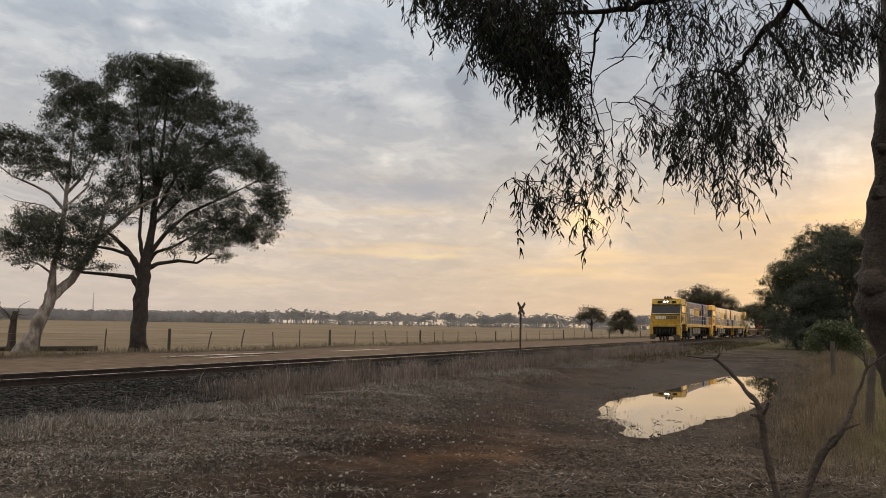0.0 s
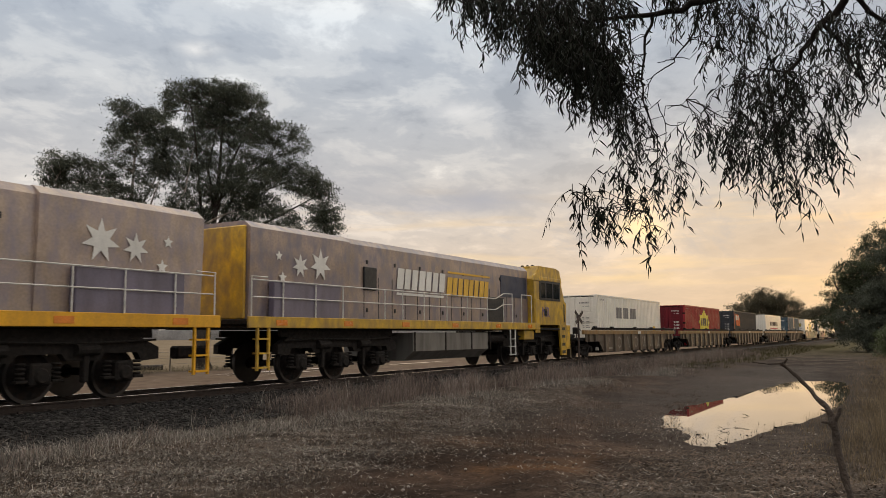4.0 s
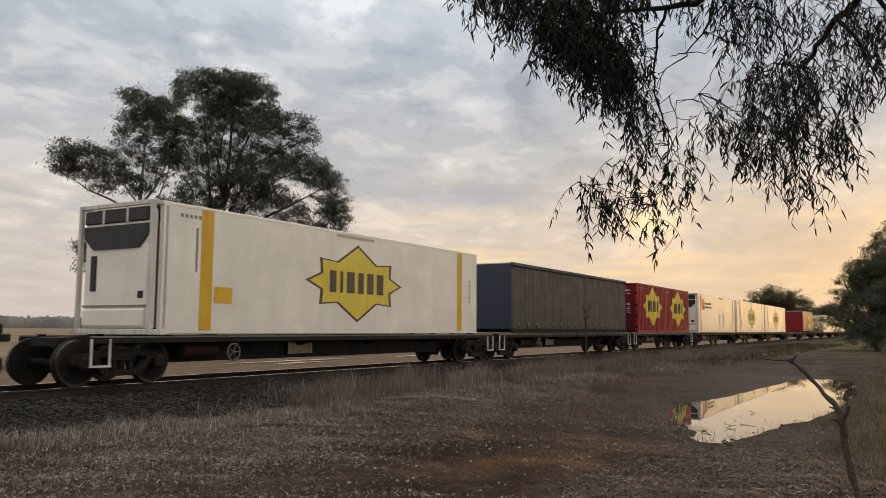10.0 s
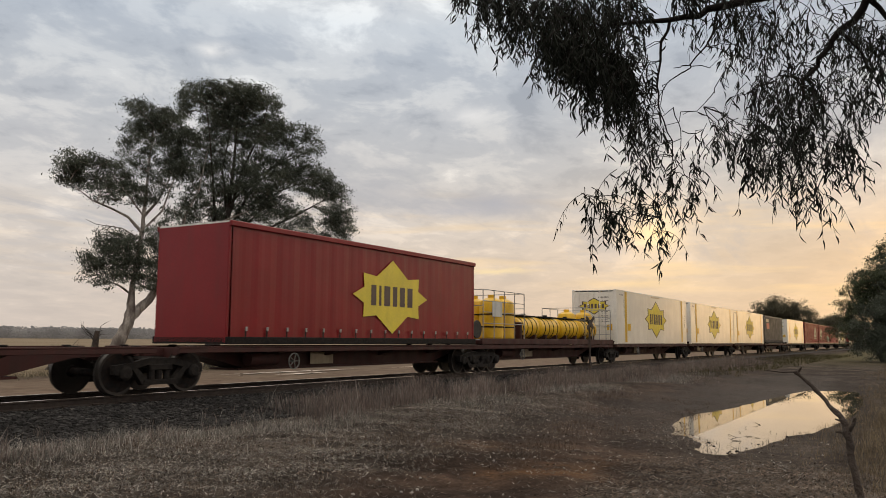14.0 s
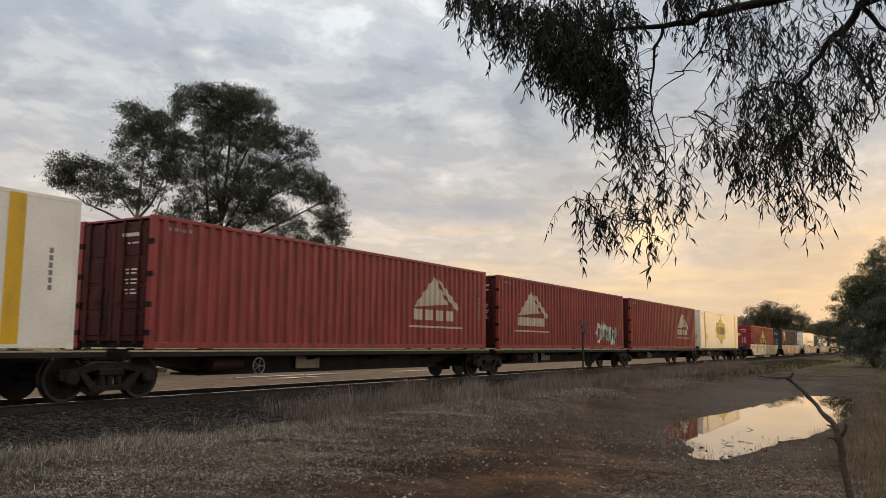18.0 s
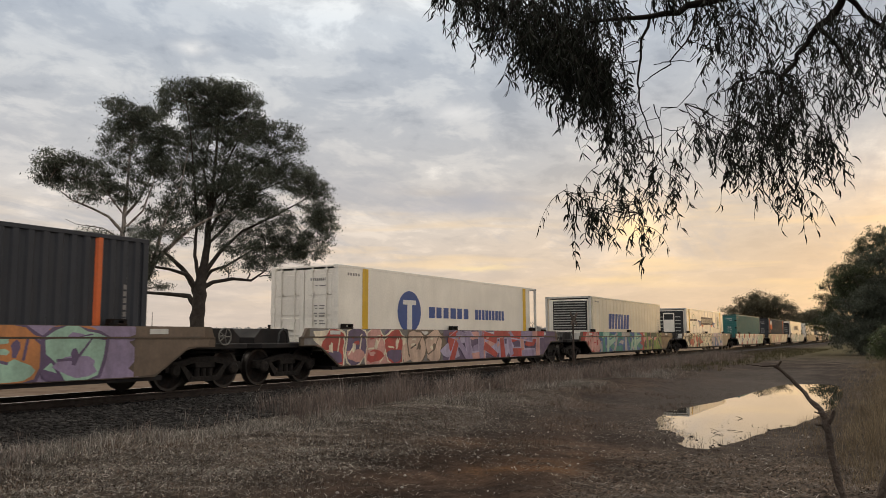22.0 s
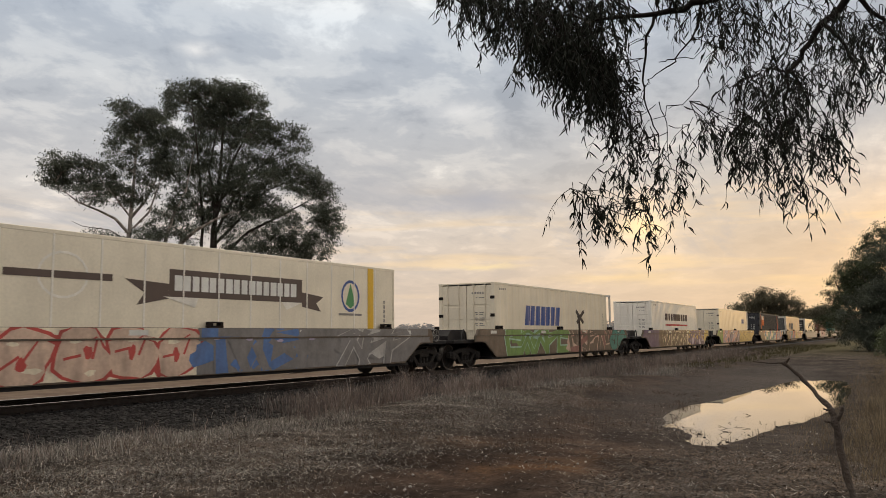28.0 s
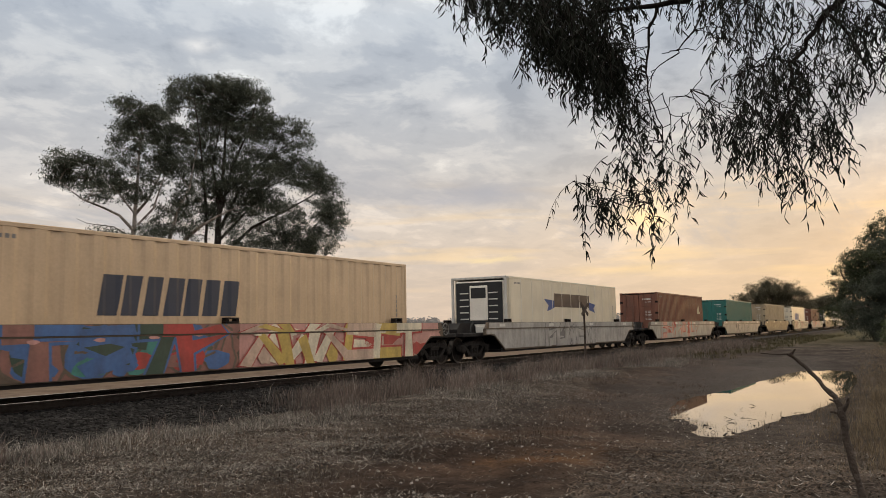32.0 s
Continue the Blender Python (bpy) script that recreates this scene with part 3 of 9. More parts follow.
    col = mixed(mul(attr("rust"), steps(noise_n(2.2, 5, 0.7), (0.40, 0.15), (0.60, 0.85))), col, mixed(1.0, clay, grain, "MULTIPLY"))
    grass = steps(noise_n(3.0, 6), (0.35, (0.075, 0.070, 0.030)), (0.65, (0.150, 0.132, 0.060)))
    col = mixed(attr("green"), col, grass)
    road = steps(noise_n(1.3), (0.3, (0.115, 0.080, 0.060)), (0.7, (0.19, 0.145, 0.110)))
    col = mixed(attr("road"), col, road)
    fld = steps(noise_n(0.05, 8, 0.65), (0.35, (0.165, 0.126, 0.084)), (0.65, (0.25, 0.198, 0.140)))
    fine = steps(noise_n(1.4, 5), (0.3, 0.8), (0.7, 1.15))
    col = mixed(attr("field"), col, mixed(1.0, fld, fine, "MULTIPLY"))
    col = mixed(mul(attr("wet"), 0.66), col, (0.022, 0.0145, 0.011))
    nt.links.new(col, bsdf.inputs["Base Color"])
    rough = steps(attr("wet"), (0.2, 0.95), (1.0, 0.55))
    nt.links.new(rough, bsdf.inputs["Roughness"])
    bsdf.inputs["Specular IOR Level"].default_value = 0.04
    bn = nt.nodes.new("ShaderNodeBump")
    bn.inputs["Strength"].default_value = 0.8
    bn.inputs["Distance"].default_value = 0.03
    nt.links.new(noise_n(22, 6, 0.7), bn.inputs["Height"])
    nt.links.new(bn.outputs[0], bsdf.inputs["Normal"])
    return mat


build_ground()

# water in the hollow
pw = Shape()


def catmull(pts, n=6):
    out = []
    k = len(pts)
    for i in range(k):
        p = [Vector((*pts[(i + j - 1) % k], 0)) for j in range(4)]
        for s in range(n):
            t = s / n
            out.append(0.5 * ((2 * p[1]) + (p[2] - p[0]) * t + (2 * p[0] - 5 * p[1] + 4 * p[2] - p[3]) * t * t + (3 * p[1] - p[0] - 3 * p[2] + p[3]) * t ** 3))
    return out


rndp = random.Random(4)
edge = [(p.x + rndp.uniform(-0.07, 0.07), p.y + rndp.uniform(-0.05, 0.05), -0.25) for p in catmull(PUDDLE, 5)]
pw.add(edge, [tuple(reversed(range(len(edge))))])
solid("water", pw, M["water"], "still brown puddle mirroring the pale sky", "puddle", kind="structure")


# the line: ballast bed, sleepers, rails
def bed():
    s = Shape()
    prof = [(-3.3, -0.05), (-2.3, 0.10), (-1.75, 0.235), (1.75, 0.235), (2.3, 0.10), (3.3, -0.05)]
    xs = [-260 + i * 10 for i in range(27)] + [20, 60, 140, 300, 700, 1500, 3000]
    xs = sorted({-3000, -1200, -500, *xs})
    vs, fs = [], []
    for x in xs:
        vs += [(x, TRACK_Y + y, z + 0.0) for y, z in prof]
    n = len(prof)
    for i in range(len(xs) - 1):
        for j in range(n - 1):
            a = i * n + j
            fs.append((a + 1, a, a + n, a + n + 1))
    s.add(vs, fs)
    return s


bed_ob = solid("ballast_bed", bed(), M["ballast"], "grey crushed stone ballast under the track", "ballast", kind="structure")


def stones():
    """Loose ballast stones on the near shoulder, as one heap of rough lumps."""
    rnd = random.Random(8)
    s = Shape()
    base = [(-1, -1, -1), (1, -1, -1), (1, 1, -1), (-1, 1, -1), (-0.8, -0.8, 1), (0.9, -0.7, 1), (0.7, 0.8, 1), (-0.7, 0.9, 1)]
    for k in range(27000):
        x = 4 + 46 * rnd.random() ** 1.6 if k < 18000 else rnd.uniform(3.5, 15)
        y = TRACK_Y - (rnd.uniform(0.9, 3.7) if k < 18000 else rnd.uniform(1.6, 4.0))
        d = TRACK_Y - y
        z = 0.235 if d < 1.75 else 0.235 - (d - 1.75) * 0.20
        z = max(z, ground_z(x, y) - 0.006)
        r = rnd.uniform(0.018, 0.045)
        a = rnd.uniform(0, 6.28)
        c, sn = math.cos(a), math.sin(a)
        vs = []
        for bx, by, bz in base:
            px, py, pz = r * bx * rnd.uniform(0.6, 1.2), r * by * rnd.uniform(0.6, 1.2), r * 0.7 * bz * rnd.uniform(0.6, 1.2)
            vs.append((x + c * px - sn * py, y + sn * px + c * py, z + pz + r * 0.4))
        s.add(vs, [(0, 3, 2, 1), (4, 5, 6, 7), (0, 1, 5, 4), (1, 2, 6, 5), (2, 3, 7, 6), (3, 0, 4, 7)])
    return s


M["stone"] = surf("stone", (0.040, 0.037, 0.036), 0.9, spec=0.2, island=0.7, vary=0.4, scale=2.5, fine=18, bump=0.5, bump_scale=60)
solid("ballast_stones", stones(), M["stone"], "loose grey ballast stones beside the rails", "stones", kind="stuff")


def rail():
    s = Shape()
    web = [(-0.07, 0.0), (0.07, 0.0), (0.07, 0.015), (0.012, 0.035), (0.012, 0.125), (0.036, 0.135), (0.036, 0.163), (-0.036, 0.163), (-0.036, 0.135), (-0.012, 0.125), (-0.012, 0.035), (-0.07, 0.015)]
    s.k = 0
    s.prism_x(web, -1500, 1500)
    s.k = 1
    s.box(-1500, 1500, -0.034, 0.034, 0.163, 0.168)
    return s


rail_me = rail().mesh("rail", [M["rail_side"], M["rail_head"]])
line = thing("railway_track", "pair of steel rails, shiny on top, on concrete sleepers", "track", kind="structure")
for b in (-1, 1):
    child_rail = part("rail", rail_me, None, line)
    child_rail.location = (0, TRACK_Y + b * 0.7525, RAIL_Z - 0.168)
M["sleeper"] = surf("sleeper", (0.10, 0.088, 0.078), 0.85, vary=0.3, scale=5, fine=40, bump=0.4)
sl_me = Shape().box(-0.12, 0.12, -1.25, 1.25, -0.18, 0.0, 0.02).mesh("sleeper", M["sleeper"])
clip_me = Shape().box(-0.06, 0.06, -0.13, -0.07, 0.0, 0.045, 0.01).box(-0.06, 0.06, 0.07, 0.13, 0.0, 0.045, 0.01).mesh("rail_clip", M["rail_side"])
for i in range(150):
    ob = part("sleeper", sl_me, None, line)
    ob.location = (-4 + i * 0.66, TRACK_Y, RAIL_Z - 0.168)
    if i < 70:
        for b in (-1, 1):
            cl = part("rail_clip", clip_me, None, ob)
            cl.location = (0, b * 0.7525, 0)


# ---- rolling stock ----
# Local space of every vehicle and container: x along the train towards its tail, near side at -y, z up from the rail head (vehicles) or from the floor (containers).
MOVERS = []
MESHES = {}


def shared(key, make):
    if key not in MESHES:
        MESHES[key] = make()
    return MESHES[key]


def travel(t):
    """Metres that the train has run by t seconds, from its place at 16 s."""
    d = t - 16.0
    return 27.0545 * d - 0.05056 * d * d / 2 - 0.00016 * d ** 3 / 6


def place(ob, u, lift=0.0):
    """Set a thing on the line at its place u along the train."""
    ob.matrix_world = pose(u - travel(0.0), TRACK_Y, RAIL_Z + lift)
    MOVERS.append((ob, u, lift))
    return ob


def child(name, me, parent, x=0.0, y=0.0, z=0.0, label="", flip=False):
    ob = part(name, me, None, parent, label)
    ob.location = (x, y, z)
    if flip:
        ob.rotation_euler = (0, 0, math.pi)
    return ob


def wheel_mesh():
    s = Shape()
    s.k = 0
    s.lathe([(-0.075, 0.16), (-0.07, 0.36), (-0.065, 0.40)], 0, 0, 0, 24)
    s.lathe([(0.03, 0.36), (0.035, 0.16), (0.09, 0.12)], 0, 0, 0, 20)
    s.lathe([(-0.02, 0.15), (-0.02, 0.40), (0.02, 0.40), (0.02, 0.15)], 0, 0, 0, 20)
    s.k = 1
    s.lathe([(-0.065, 0.40), (-0.068, 0.455), (0.045, 0.462), (0.05, 0.488), (0.07, 0.485), (0.072, 0.40)], 0, 0, 0, 28)
    return s.mesh("wheel", [M["steel_dark"], M["wheel_tread"]], 40)


def side_frame_mesh():
    s = Shape()
    t = 0.07
    s.prism([(-1.16, 0.44), (-1.16, 0.62), (-0.80, 0.66), (-0.35, 0.76), (0.35, 0.76), (0.80, 0.66), (1.16, 0.62), (1.16, 0.44), (0.98, 0.40),
             (0.80, 0.52), (0.34, 0.62), (-0.34, 0.62), (-0.80, 0.52), (-0.98, 0.40)], -t, t)
    s.prism([(-0.74, 0.56), (-0.62, 0.58), (-0.30, 0.28), (-0.46, 0.20)], -t, t)
    s.prism([(0.74, 0.56), (0.46, 0.20), (0.30, 0.28), (0.62, 0.58)], -t, t)
    s.prism([(-0.46, 0.20), (-0.42, 0.31), (0.42, 0.31), (0.46, 0.20)], -t * 1.3, t * 1.3)
    for x in (-0.2, 0.0, 0.2):
        s.cyl((x, 0, 0.30), (x, 0, 0.52), 0.075, n=10)
    s.box(-0.30, 0.30, -0.09, 0.09, 0.50, 0.64, 0.02)
    for x in (-0.9, 0.9):
        s.lathe([(-0.14, 0.10), (-0.10, 0.15), (0.06, 0.16)], x, 0, 0.46, 14)
    return s.mesh("side_frame", M["bogie_grey"], 35)


def axle_mesh():
    return Shape().cyl((0, -0.68, 0), (0, 0.68, 0), 0.085, n=10).mesh("axle", M["steel_dark"], 40)


def bogie(parent, x, base=0.9):
    """Two-axle bogie: wheels, axles, side frames and bolster as parts of the vehicle."""
    wh, fr = shared("wheel", wheel_mesh), shared("side_frame", side_frame_mesh)
    ax = shared("axle", axle_mesh)
    bo = shared("bolster", lambda: Shape().box(-0.22, 0.22, -1.02, 1.02, 0.50, 0.78, 0.04).box(-0.5, 0.5, -0.28, 0.28, 0.72, 0.86, 0.03).mesh("bolster", M["steel_dark"]))
    for dx in (-base, base):
        child("wheel", wh, parent, x + dx, -0.76, 0.46)
        child("wheel", wh, parent, x + dx, 0.76, 0.46, flip=True)
        child("axle", ax, parent, x + dx, 0, 0.46)
    child("side_frame", fr, parent, x, -1.0, 0)
    child("side_frame", fr, parent, x, 1.0, 0)
    child("bolster", bo, parent, x, 0, 0)


def spans(poly, x):
    zs = []
    for (xa, za), (xb, zb) in zip(poly, poly[1:] + poly[:1]):
        if (xa <= x) != (xb <= x):
            zs.append(za + (zb - za) * (x - xa) / (xb - xa))
    return sorted(zs)


def drape(s, poly, yfun, breaks=()):
    """Lay a polygon given in x, z on a side wall whose relief is yfun(x)."""
    xs = [p[0] for p in poly]
    cut = sorted({*xs, *[b for b in breaks if min(xs) < b < max(xs)]})
    for xa, xb in zip(cut, cut[1:]):
        if xb - xa < 1e-4:
            continue
        za, zb = spans(poly, xa + 1e-5), spans(poly, xb - 1e-5)
        if len(za) != len(zb):
            continue
        for i in range(0, len(za) - 1, 2):
            ya, yb = yfun(xa), yfun(xb)
            s.add([(xa, ya, za[i]), (xb, yb, zb[i]), (xb, yb, zb[i + 1]), (xa, ya, za[i + 1])], [(0, 1, 2, 3)])


def ring(cx, cz, rx, rz, n=28, a0=0.0):
    return [(cx + rx * math.cos(a0 + 2 * math.pi * k / n), cz + rz * math.sin(a0 + 2 * math.pi * k / n)) for k in range(n)]


def rect(x0, x1, z0, z1, lean=0.0):
    return [(x0, z0), (x1, z0), (x1 + lean, z1), (x0 + lean, z1)]


BADGE = [(-1, 0), (-0.73, 0.21), (-0.75, 0.57), (-0.42, 0.52), (0, 1), (0.42, 0.52), (0.75, 0.57), (0.73, 0.21), (1, 0), (0.73, -0.21), (0.75, -0.57),
         (0.42, -0.52), (0, -1), (-0.42, -0.52), (-0.75, -0.57), (-0.73, -0.21)]


def badge(cx, cz, rx, rz, dark="logo_dark", outline=True, cut=-9.0):
    """An eight-pointed yellow badge with a dark edge and plain bars across it."""
    fix = lambda pts: [(x, max(z, cut)) for x, z in pts]
    rows = []
    if outline:
        rows.append((dark, fix([(cx + rx * x, cz + rz * z) for x, z in BADGE]), 0.004))
    k = 0.93 if outline else 1.0
    rows.append(("logo_yellow", fix([(cx + k * rx * x, cz + k * rz * z) for x, z in BADGE]), 0.008))
    w = [0.13, 0.06, 0.16, 0.12, 0.14, 0.15]
    x = -0.56
    for v in w:
        rows.append((dark, rect(cx + rx * x, cx + rx * (x + v), cz - 0.26 * rz, cz + 0.28 * rz), 0.012))
        x += v + 0.072
    return rows


def bars(key, x0, x1, z0, z1, n, lean=0.0, lift=0.006, gap=0.14):
    """Plain upright blocks that stand for a brand's word."""
    w = (x1 - x0) / n
    return [(key, rect(x0 + i * w, x0 + i * w + w * (1 - gap) * (0.93 + 0.07 * math.cos(2.1 * i)), z0, z1, lean), lift) for i in range(n)]


def wave(x, pitch, depth):
    """Relief of a corrugated wall: 0 on the outer face, depth on the inner."""
    f = (x / pitch) % 1.0
    return 0.0 if f < 0.36 else depth * (f - 0.36) / 0.14 if f < 0.5 else depth if f < 0.86 else depth * (1 - (f - 0.86) / 0.14)


def wave_breaks(x0, x1, pitch):
    out, k = [], math.floor(x0 / pitch)
    while k * pitch < x1:
        out += [(k + f) * pitch for f in (0.0, 0.36, 0.5, 0.86)]
        k += 1
    return [x for x in out if x0 < x < x1]


def container_meshes(length, height, half, pitch, depth, key):
    """Shared shells: near wall, far wall, roof, floor, posts, rails, castings, by size and kind of wall."""
    tag = (length, height, half, pitch, depth)
    mat = M[key]
    lx = length / 2

    def wall():
        s = Shape()
        if pitch:
            xs = [-lx + 0.06, *wave_breaks(-lx + 0.06, lx - 0.06, pitch), lx - 0.06]
        else:
            xs = [-lx + 0.06, lx - 0.06]
        for xa, xb in zip(xs, xs[1:]):
            ya, yb = (wave(xa + 1e-6, pitch, depth), wave(xb - 1e-6, pitch, depth)) if pitch else (0, 0)
            s.add([(xa, ya, 0.14), (xb, yb, 0.14), (xb, yb, height - 0.07), (xa, ya, height - 0.07)], [(0, 1, 2, 3)])
            s.add([(xa, ya + 0.03, 0.14), (xb, yb + 0.03, 0.14), (xb, yb + 0.03, height - 0.07), (xa, ya + 0.03, height - 0.07)], [(3, 2, 1, 0)])
        return s.mesh("side_wall", mat)

    def top():
        s = Shape()
        s.box(-lx + 0.05, lx - 0.05, -half + 0.03, half - 0.03, height - 0.06, height - 0.015)
        if pitch:
            n = int(length / 0.6)
            for i in range(n):
                x = -lx + 0.3 + i * (length - 0.6) / max(1, n - 1)
                s.box(x - 0.12, x + 0.12, -half + 0.12, half - 0.12, height - 0.03, height - 0.002)
        return s.mesh("roof", mat)

    post = shared(("post", height, key), lambda: Shape().box(-0.07, 0.07, -0.07, 0.07, 0.0, height, 0.012).mesh("corner_post", mat))
    rail = shared(("rail", length, key), lambda: Shape().box(-lx + 0.06, lx - 0.06, -0.04, 0.04, -0.045, 0.045, 0.01).mesh("top_rail", mat))

    def sill():
        s = Shape().box(-lx + 0.06, lx - 0.06, -0.03, 0.05, 0.02, 0.15, 0.01)
        return s.mesh("bottom_rail", mat)

    cast = shared(("cast", key), lambda: Shape().box(-0.09, 0.09, -0.085, 0.085, 0, 0.118, 0.015).mesh("corner_casting", mat))
    return dict(wall=shared(("wall", tag, key), wall), roof=shared(("roof", tag, key), top), post=post, rail=rail,
                sill=shared(("sill", length, key), sill), cast=cast,
                floor=shared(("floor", length, half), lambda: Shape().box(-lx + 0.07, lx - 0.07, -half + 0.06, half - 0.06, 0.03, 0.15).mesh("floor", M["steel_dark"])))


def door_mesh(height, half, key, a):
    """One leaf of the end doors with its lock rods, cams, handle and hinges."""
    s = Shape()
    w = half - 0.09
    for a in (a,):
        y0, y1 = (0.012, w) if a > 0 else (-w, -0.012)
        s.k = 0
        s.box(-0.03, 0.03, y0, y1, 0.16, height - 0.12, 0.012)
        for z0, z1 in ((0.28, 0.78), (0.86, 1.36), (1.44, 1.94), (2.02, height - 0.26)):
            s.box(-0.045, -0.02, y0 + 0.14, y1 - 0.14, z0, z1, 0.012)
        s.k = 1
        for f in (0.28, 0.72):
            y = y0 + (y1 - y0) * f
            s.cyl((-0.07, y, 0.10), (-0.07, y, height - 0.06), 0.02, n=8)
            for z in (0.14, 0.7, 1.3, 2.1, height - 0.14):
                s.box(-0.09, -0.03, y - 0.05, y + 0.05, z - 0.03, z + 0.03)
            s.box(-0.10, -0.06, y - 0.02, y + 0.26, 1.02, 1.06)
        s.k = 2
        for z in (0.35, 0.95, 1.6, 2.3):
            yy = y1 if a > 0 else y0
            s.box(-0.065, 0.0, yy - 0.09, yy + 0.09, z - 0.06, z + 0.06)
    return s.mesh("door", [M[key], M[key], M[key] if key == "white_paint" else M["steel_dark"]], 35)


def door_marks_mesh(key):
    """Rows of small bars that stand for stencilled data on the doors."""
    s = Shape()
    for i in range(8):
        s.box(-0.052, -0.046, -0.30 - i * 0.075, -0.25 - i * 0.075, 2.44, 2.52)
    for k, z in enumerate((2.28, 1.70, 1.62, 1.48, 1.40, 1.26, 1.18)):
        s.box(-0.052, -0.046, -0.80 + 0.03 * (k % 3), -0.58, z, z + 0.032)
        s.box(-0.052, -0.046, -0.50, -0.43 + 0.04 * (k % 2), z, z + 0.032)
    return s.mesh("marking", M[key])


def end_wall_mesh(height, half, key, pitch):
    """One pressed sheet across the container's end."""
    s = Shape()
    n = 12 if pitch else 1
    prof = []
    for i in range(2 * n):
        d = 0.03 if (i % 2 and pitch) else 0.0
        w = (2 * half - 0.2) / (2 * n)
        prof += [(-0.03 + d, -half + 0.1 + i * w + 0.15 * w), (-0.03 + d, -half + 0.1 + (i + 1) * w - 0.15 * w)]
    prof = [(-0.03, -half + 0.1), *prof, (-0.03, half - 0.1)]
    z0, z1, k = 0.14, height - 0.08, len(prof)
    vs = [(x, y, z) for z in (z0, z1) for x, y in prof] + [(0.03, y, z) for z in (z0, z1) for _, y in prof]
    fs = []
    for i in range(k - 1):
        fs += [(i, i + k, i + k + 1, i + 1), (2 * k + i, 2 * k + i + 1, 3 * k + i + 1, 3 * k + i), (k + i, 3 * k + i, 3 * k + i + 1, k + i + 1), (i, i + 1, 2 * k + i + 1, 2 * k + i)]
    fs += [(0, 2 * k, 3 * k, k), (k - 1, 2 * k - 1, 4 * k - 1, 3 * k - 1)]
    s.add(vs, fs)
    return s.mesh("end_wall", M[key])


def cooler_parts(height, half, style):
    """Front machinery of a refrigerated container: casing, dark screen, panels and fan grille slats, each a mesh of its own."""
    w = half - 0.16
    out = [("cooling_casing", Shape().box(-0.22, 0.02, -w, w, 0.10, height - 0.16, 0.05), "white_paint")]
    if style == "grille":
        out.append(("fan_screen", Shape().box(-0.26, -0.2, -w + 0.05, w - 0.25, 1.15, height - 0.24, 0.03), "fan_black"))
        for i in range(11):
            z = 1.24 + i * (height - 1.6) / 10
            out.append(("louvre_slat", Shape().prism([(-0.30, z - 0.012), (-0.25, z + 0.035), (-0.25, z + 0.055), (-0.30, z + 0.006)], -w + 0.12, w - 0.32), "galvanised"))
        out.append(("lower_panel", Shape().box(-0.24, -0.2, -w + 0.15, w - 0.15, 0.25, 1.0, 0.03), "plate_white"))
    elif style == "screen":
        out.append(("fan_screen", Shape().prism_x([(-w + 0.02, height - 0.50), (-w + 0.02, height - 0.74), (-w + 0.34, height - 1.02), (w - 0.34, height - 1.02), (w - 0.02, height - 0.74), (w - 0.02, height - 0.50)][::-1], -0.27, -0.2), "fan_black"))
        out.append(("upper_screen", Shape().box(-0.27, -0.2, -w + 0.02, w - 0.02, height - 0.44, height - 0.14, 0.02), "fan_black"))
        for y in (-0.4, 0.4):
            out.append(("screen_bar", Shape().box(-0.285, -0.26, y - 0.03, y + 0.03, height - 0.46, height - 0.12), "plate_white"))
        out.append(("control_box", Shape().box(-0.25, -0.2, w - 0.45, w - 0.25, 0.95, 1.75, 0.02), "fan_black"))
        out.append(("socket_plate", Shape().box(-0.24, -0.2, -w + 0.15, -w + 0.32, 0.78, 0.94, 0.01), "fan_black"))
        out.append(("casing_seam", Shape().box(-0.25, -0.21, -w + 0.02, w - 0.02, 0.60, 0.64), "mark_grey"))
        out.append(("lower_panel", Shape().box(-0.28, -0.2, -w + 0.05, w - 0.05, 0.16, 0.56, 0.04), "white_paint"))
    else:
        out.append(("fan_screen", Shape().box(-0.26, -0.2, -w + 0.03, w - 0.03, 1.0, height - 0.22, 0.08), "fan_black"))
        out.append(("control_panel", Shape().box(-0.29, -0.2, -0.42, 0.42, 1.12, height - 0.34, 0.06), "white_paint"))
        out.append(("display", Shape().box(-0.30, -0.28, -0.34, 0.34, height - 0.86, height - 0.44, 0.02), "fan_black"))
        for a in (-1, 1):
            for i in range(5):
                z = 1.18 + i * 0.26
                out.append(("louvre_slat", Shape().box(-0.285, -0.25, a * 0.66 - 0.2, a * 0.66 + 0.2, z, z + 0.05, 0.01), "plate_white"))
        out.append(("lower_panel", Shape().box(-0.24, -0.2, -w + 0.15, w - 0.15, 0.25, 0.9, 0.03), "plate_white"))
    return [(n, sh.mesh(n, M[k])) for n, sh, k in out]


def open_frame_mesh(height, half):
    """Open lashing frame on the end of a short-bodied container."""
    s = Shape()
    for y in (-half + 0.06, half - 0.06):
        s.box(0, 0.09, y - 0.05, y + 0.05, 0, height, 0.01)
        s.box(-0.75, 0.0, y - 0.04, y + 0.04, height - 0.09, height, 0.01)
        s.box(-0.75, 0.0, y - 0.05, y + 0.05, 0.0, 0.12, 0.01)
        s.tube([(-0.7, y, 0.7), (0.02, y, height * 0.45), (0.03, y, height - 0.1)], 0.035, 6)
    s.box(0, 0.09, -half, half, height - 0.09, height, 0.01)
    s.box(0, 0.09, -half, half, 0, 0.12, 0.01)
    return s.mesh("end_frame", M["plate_white"])


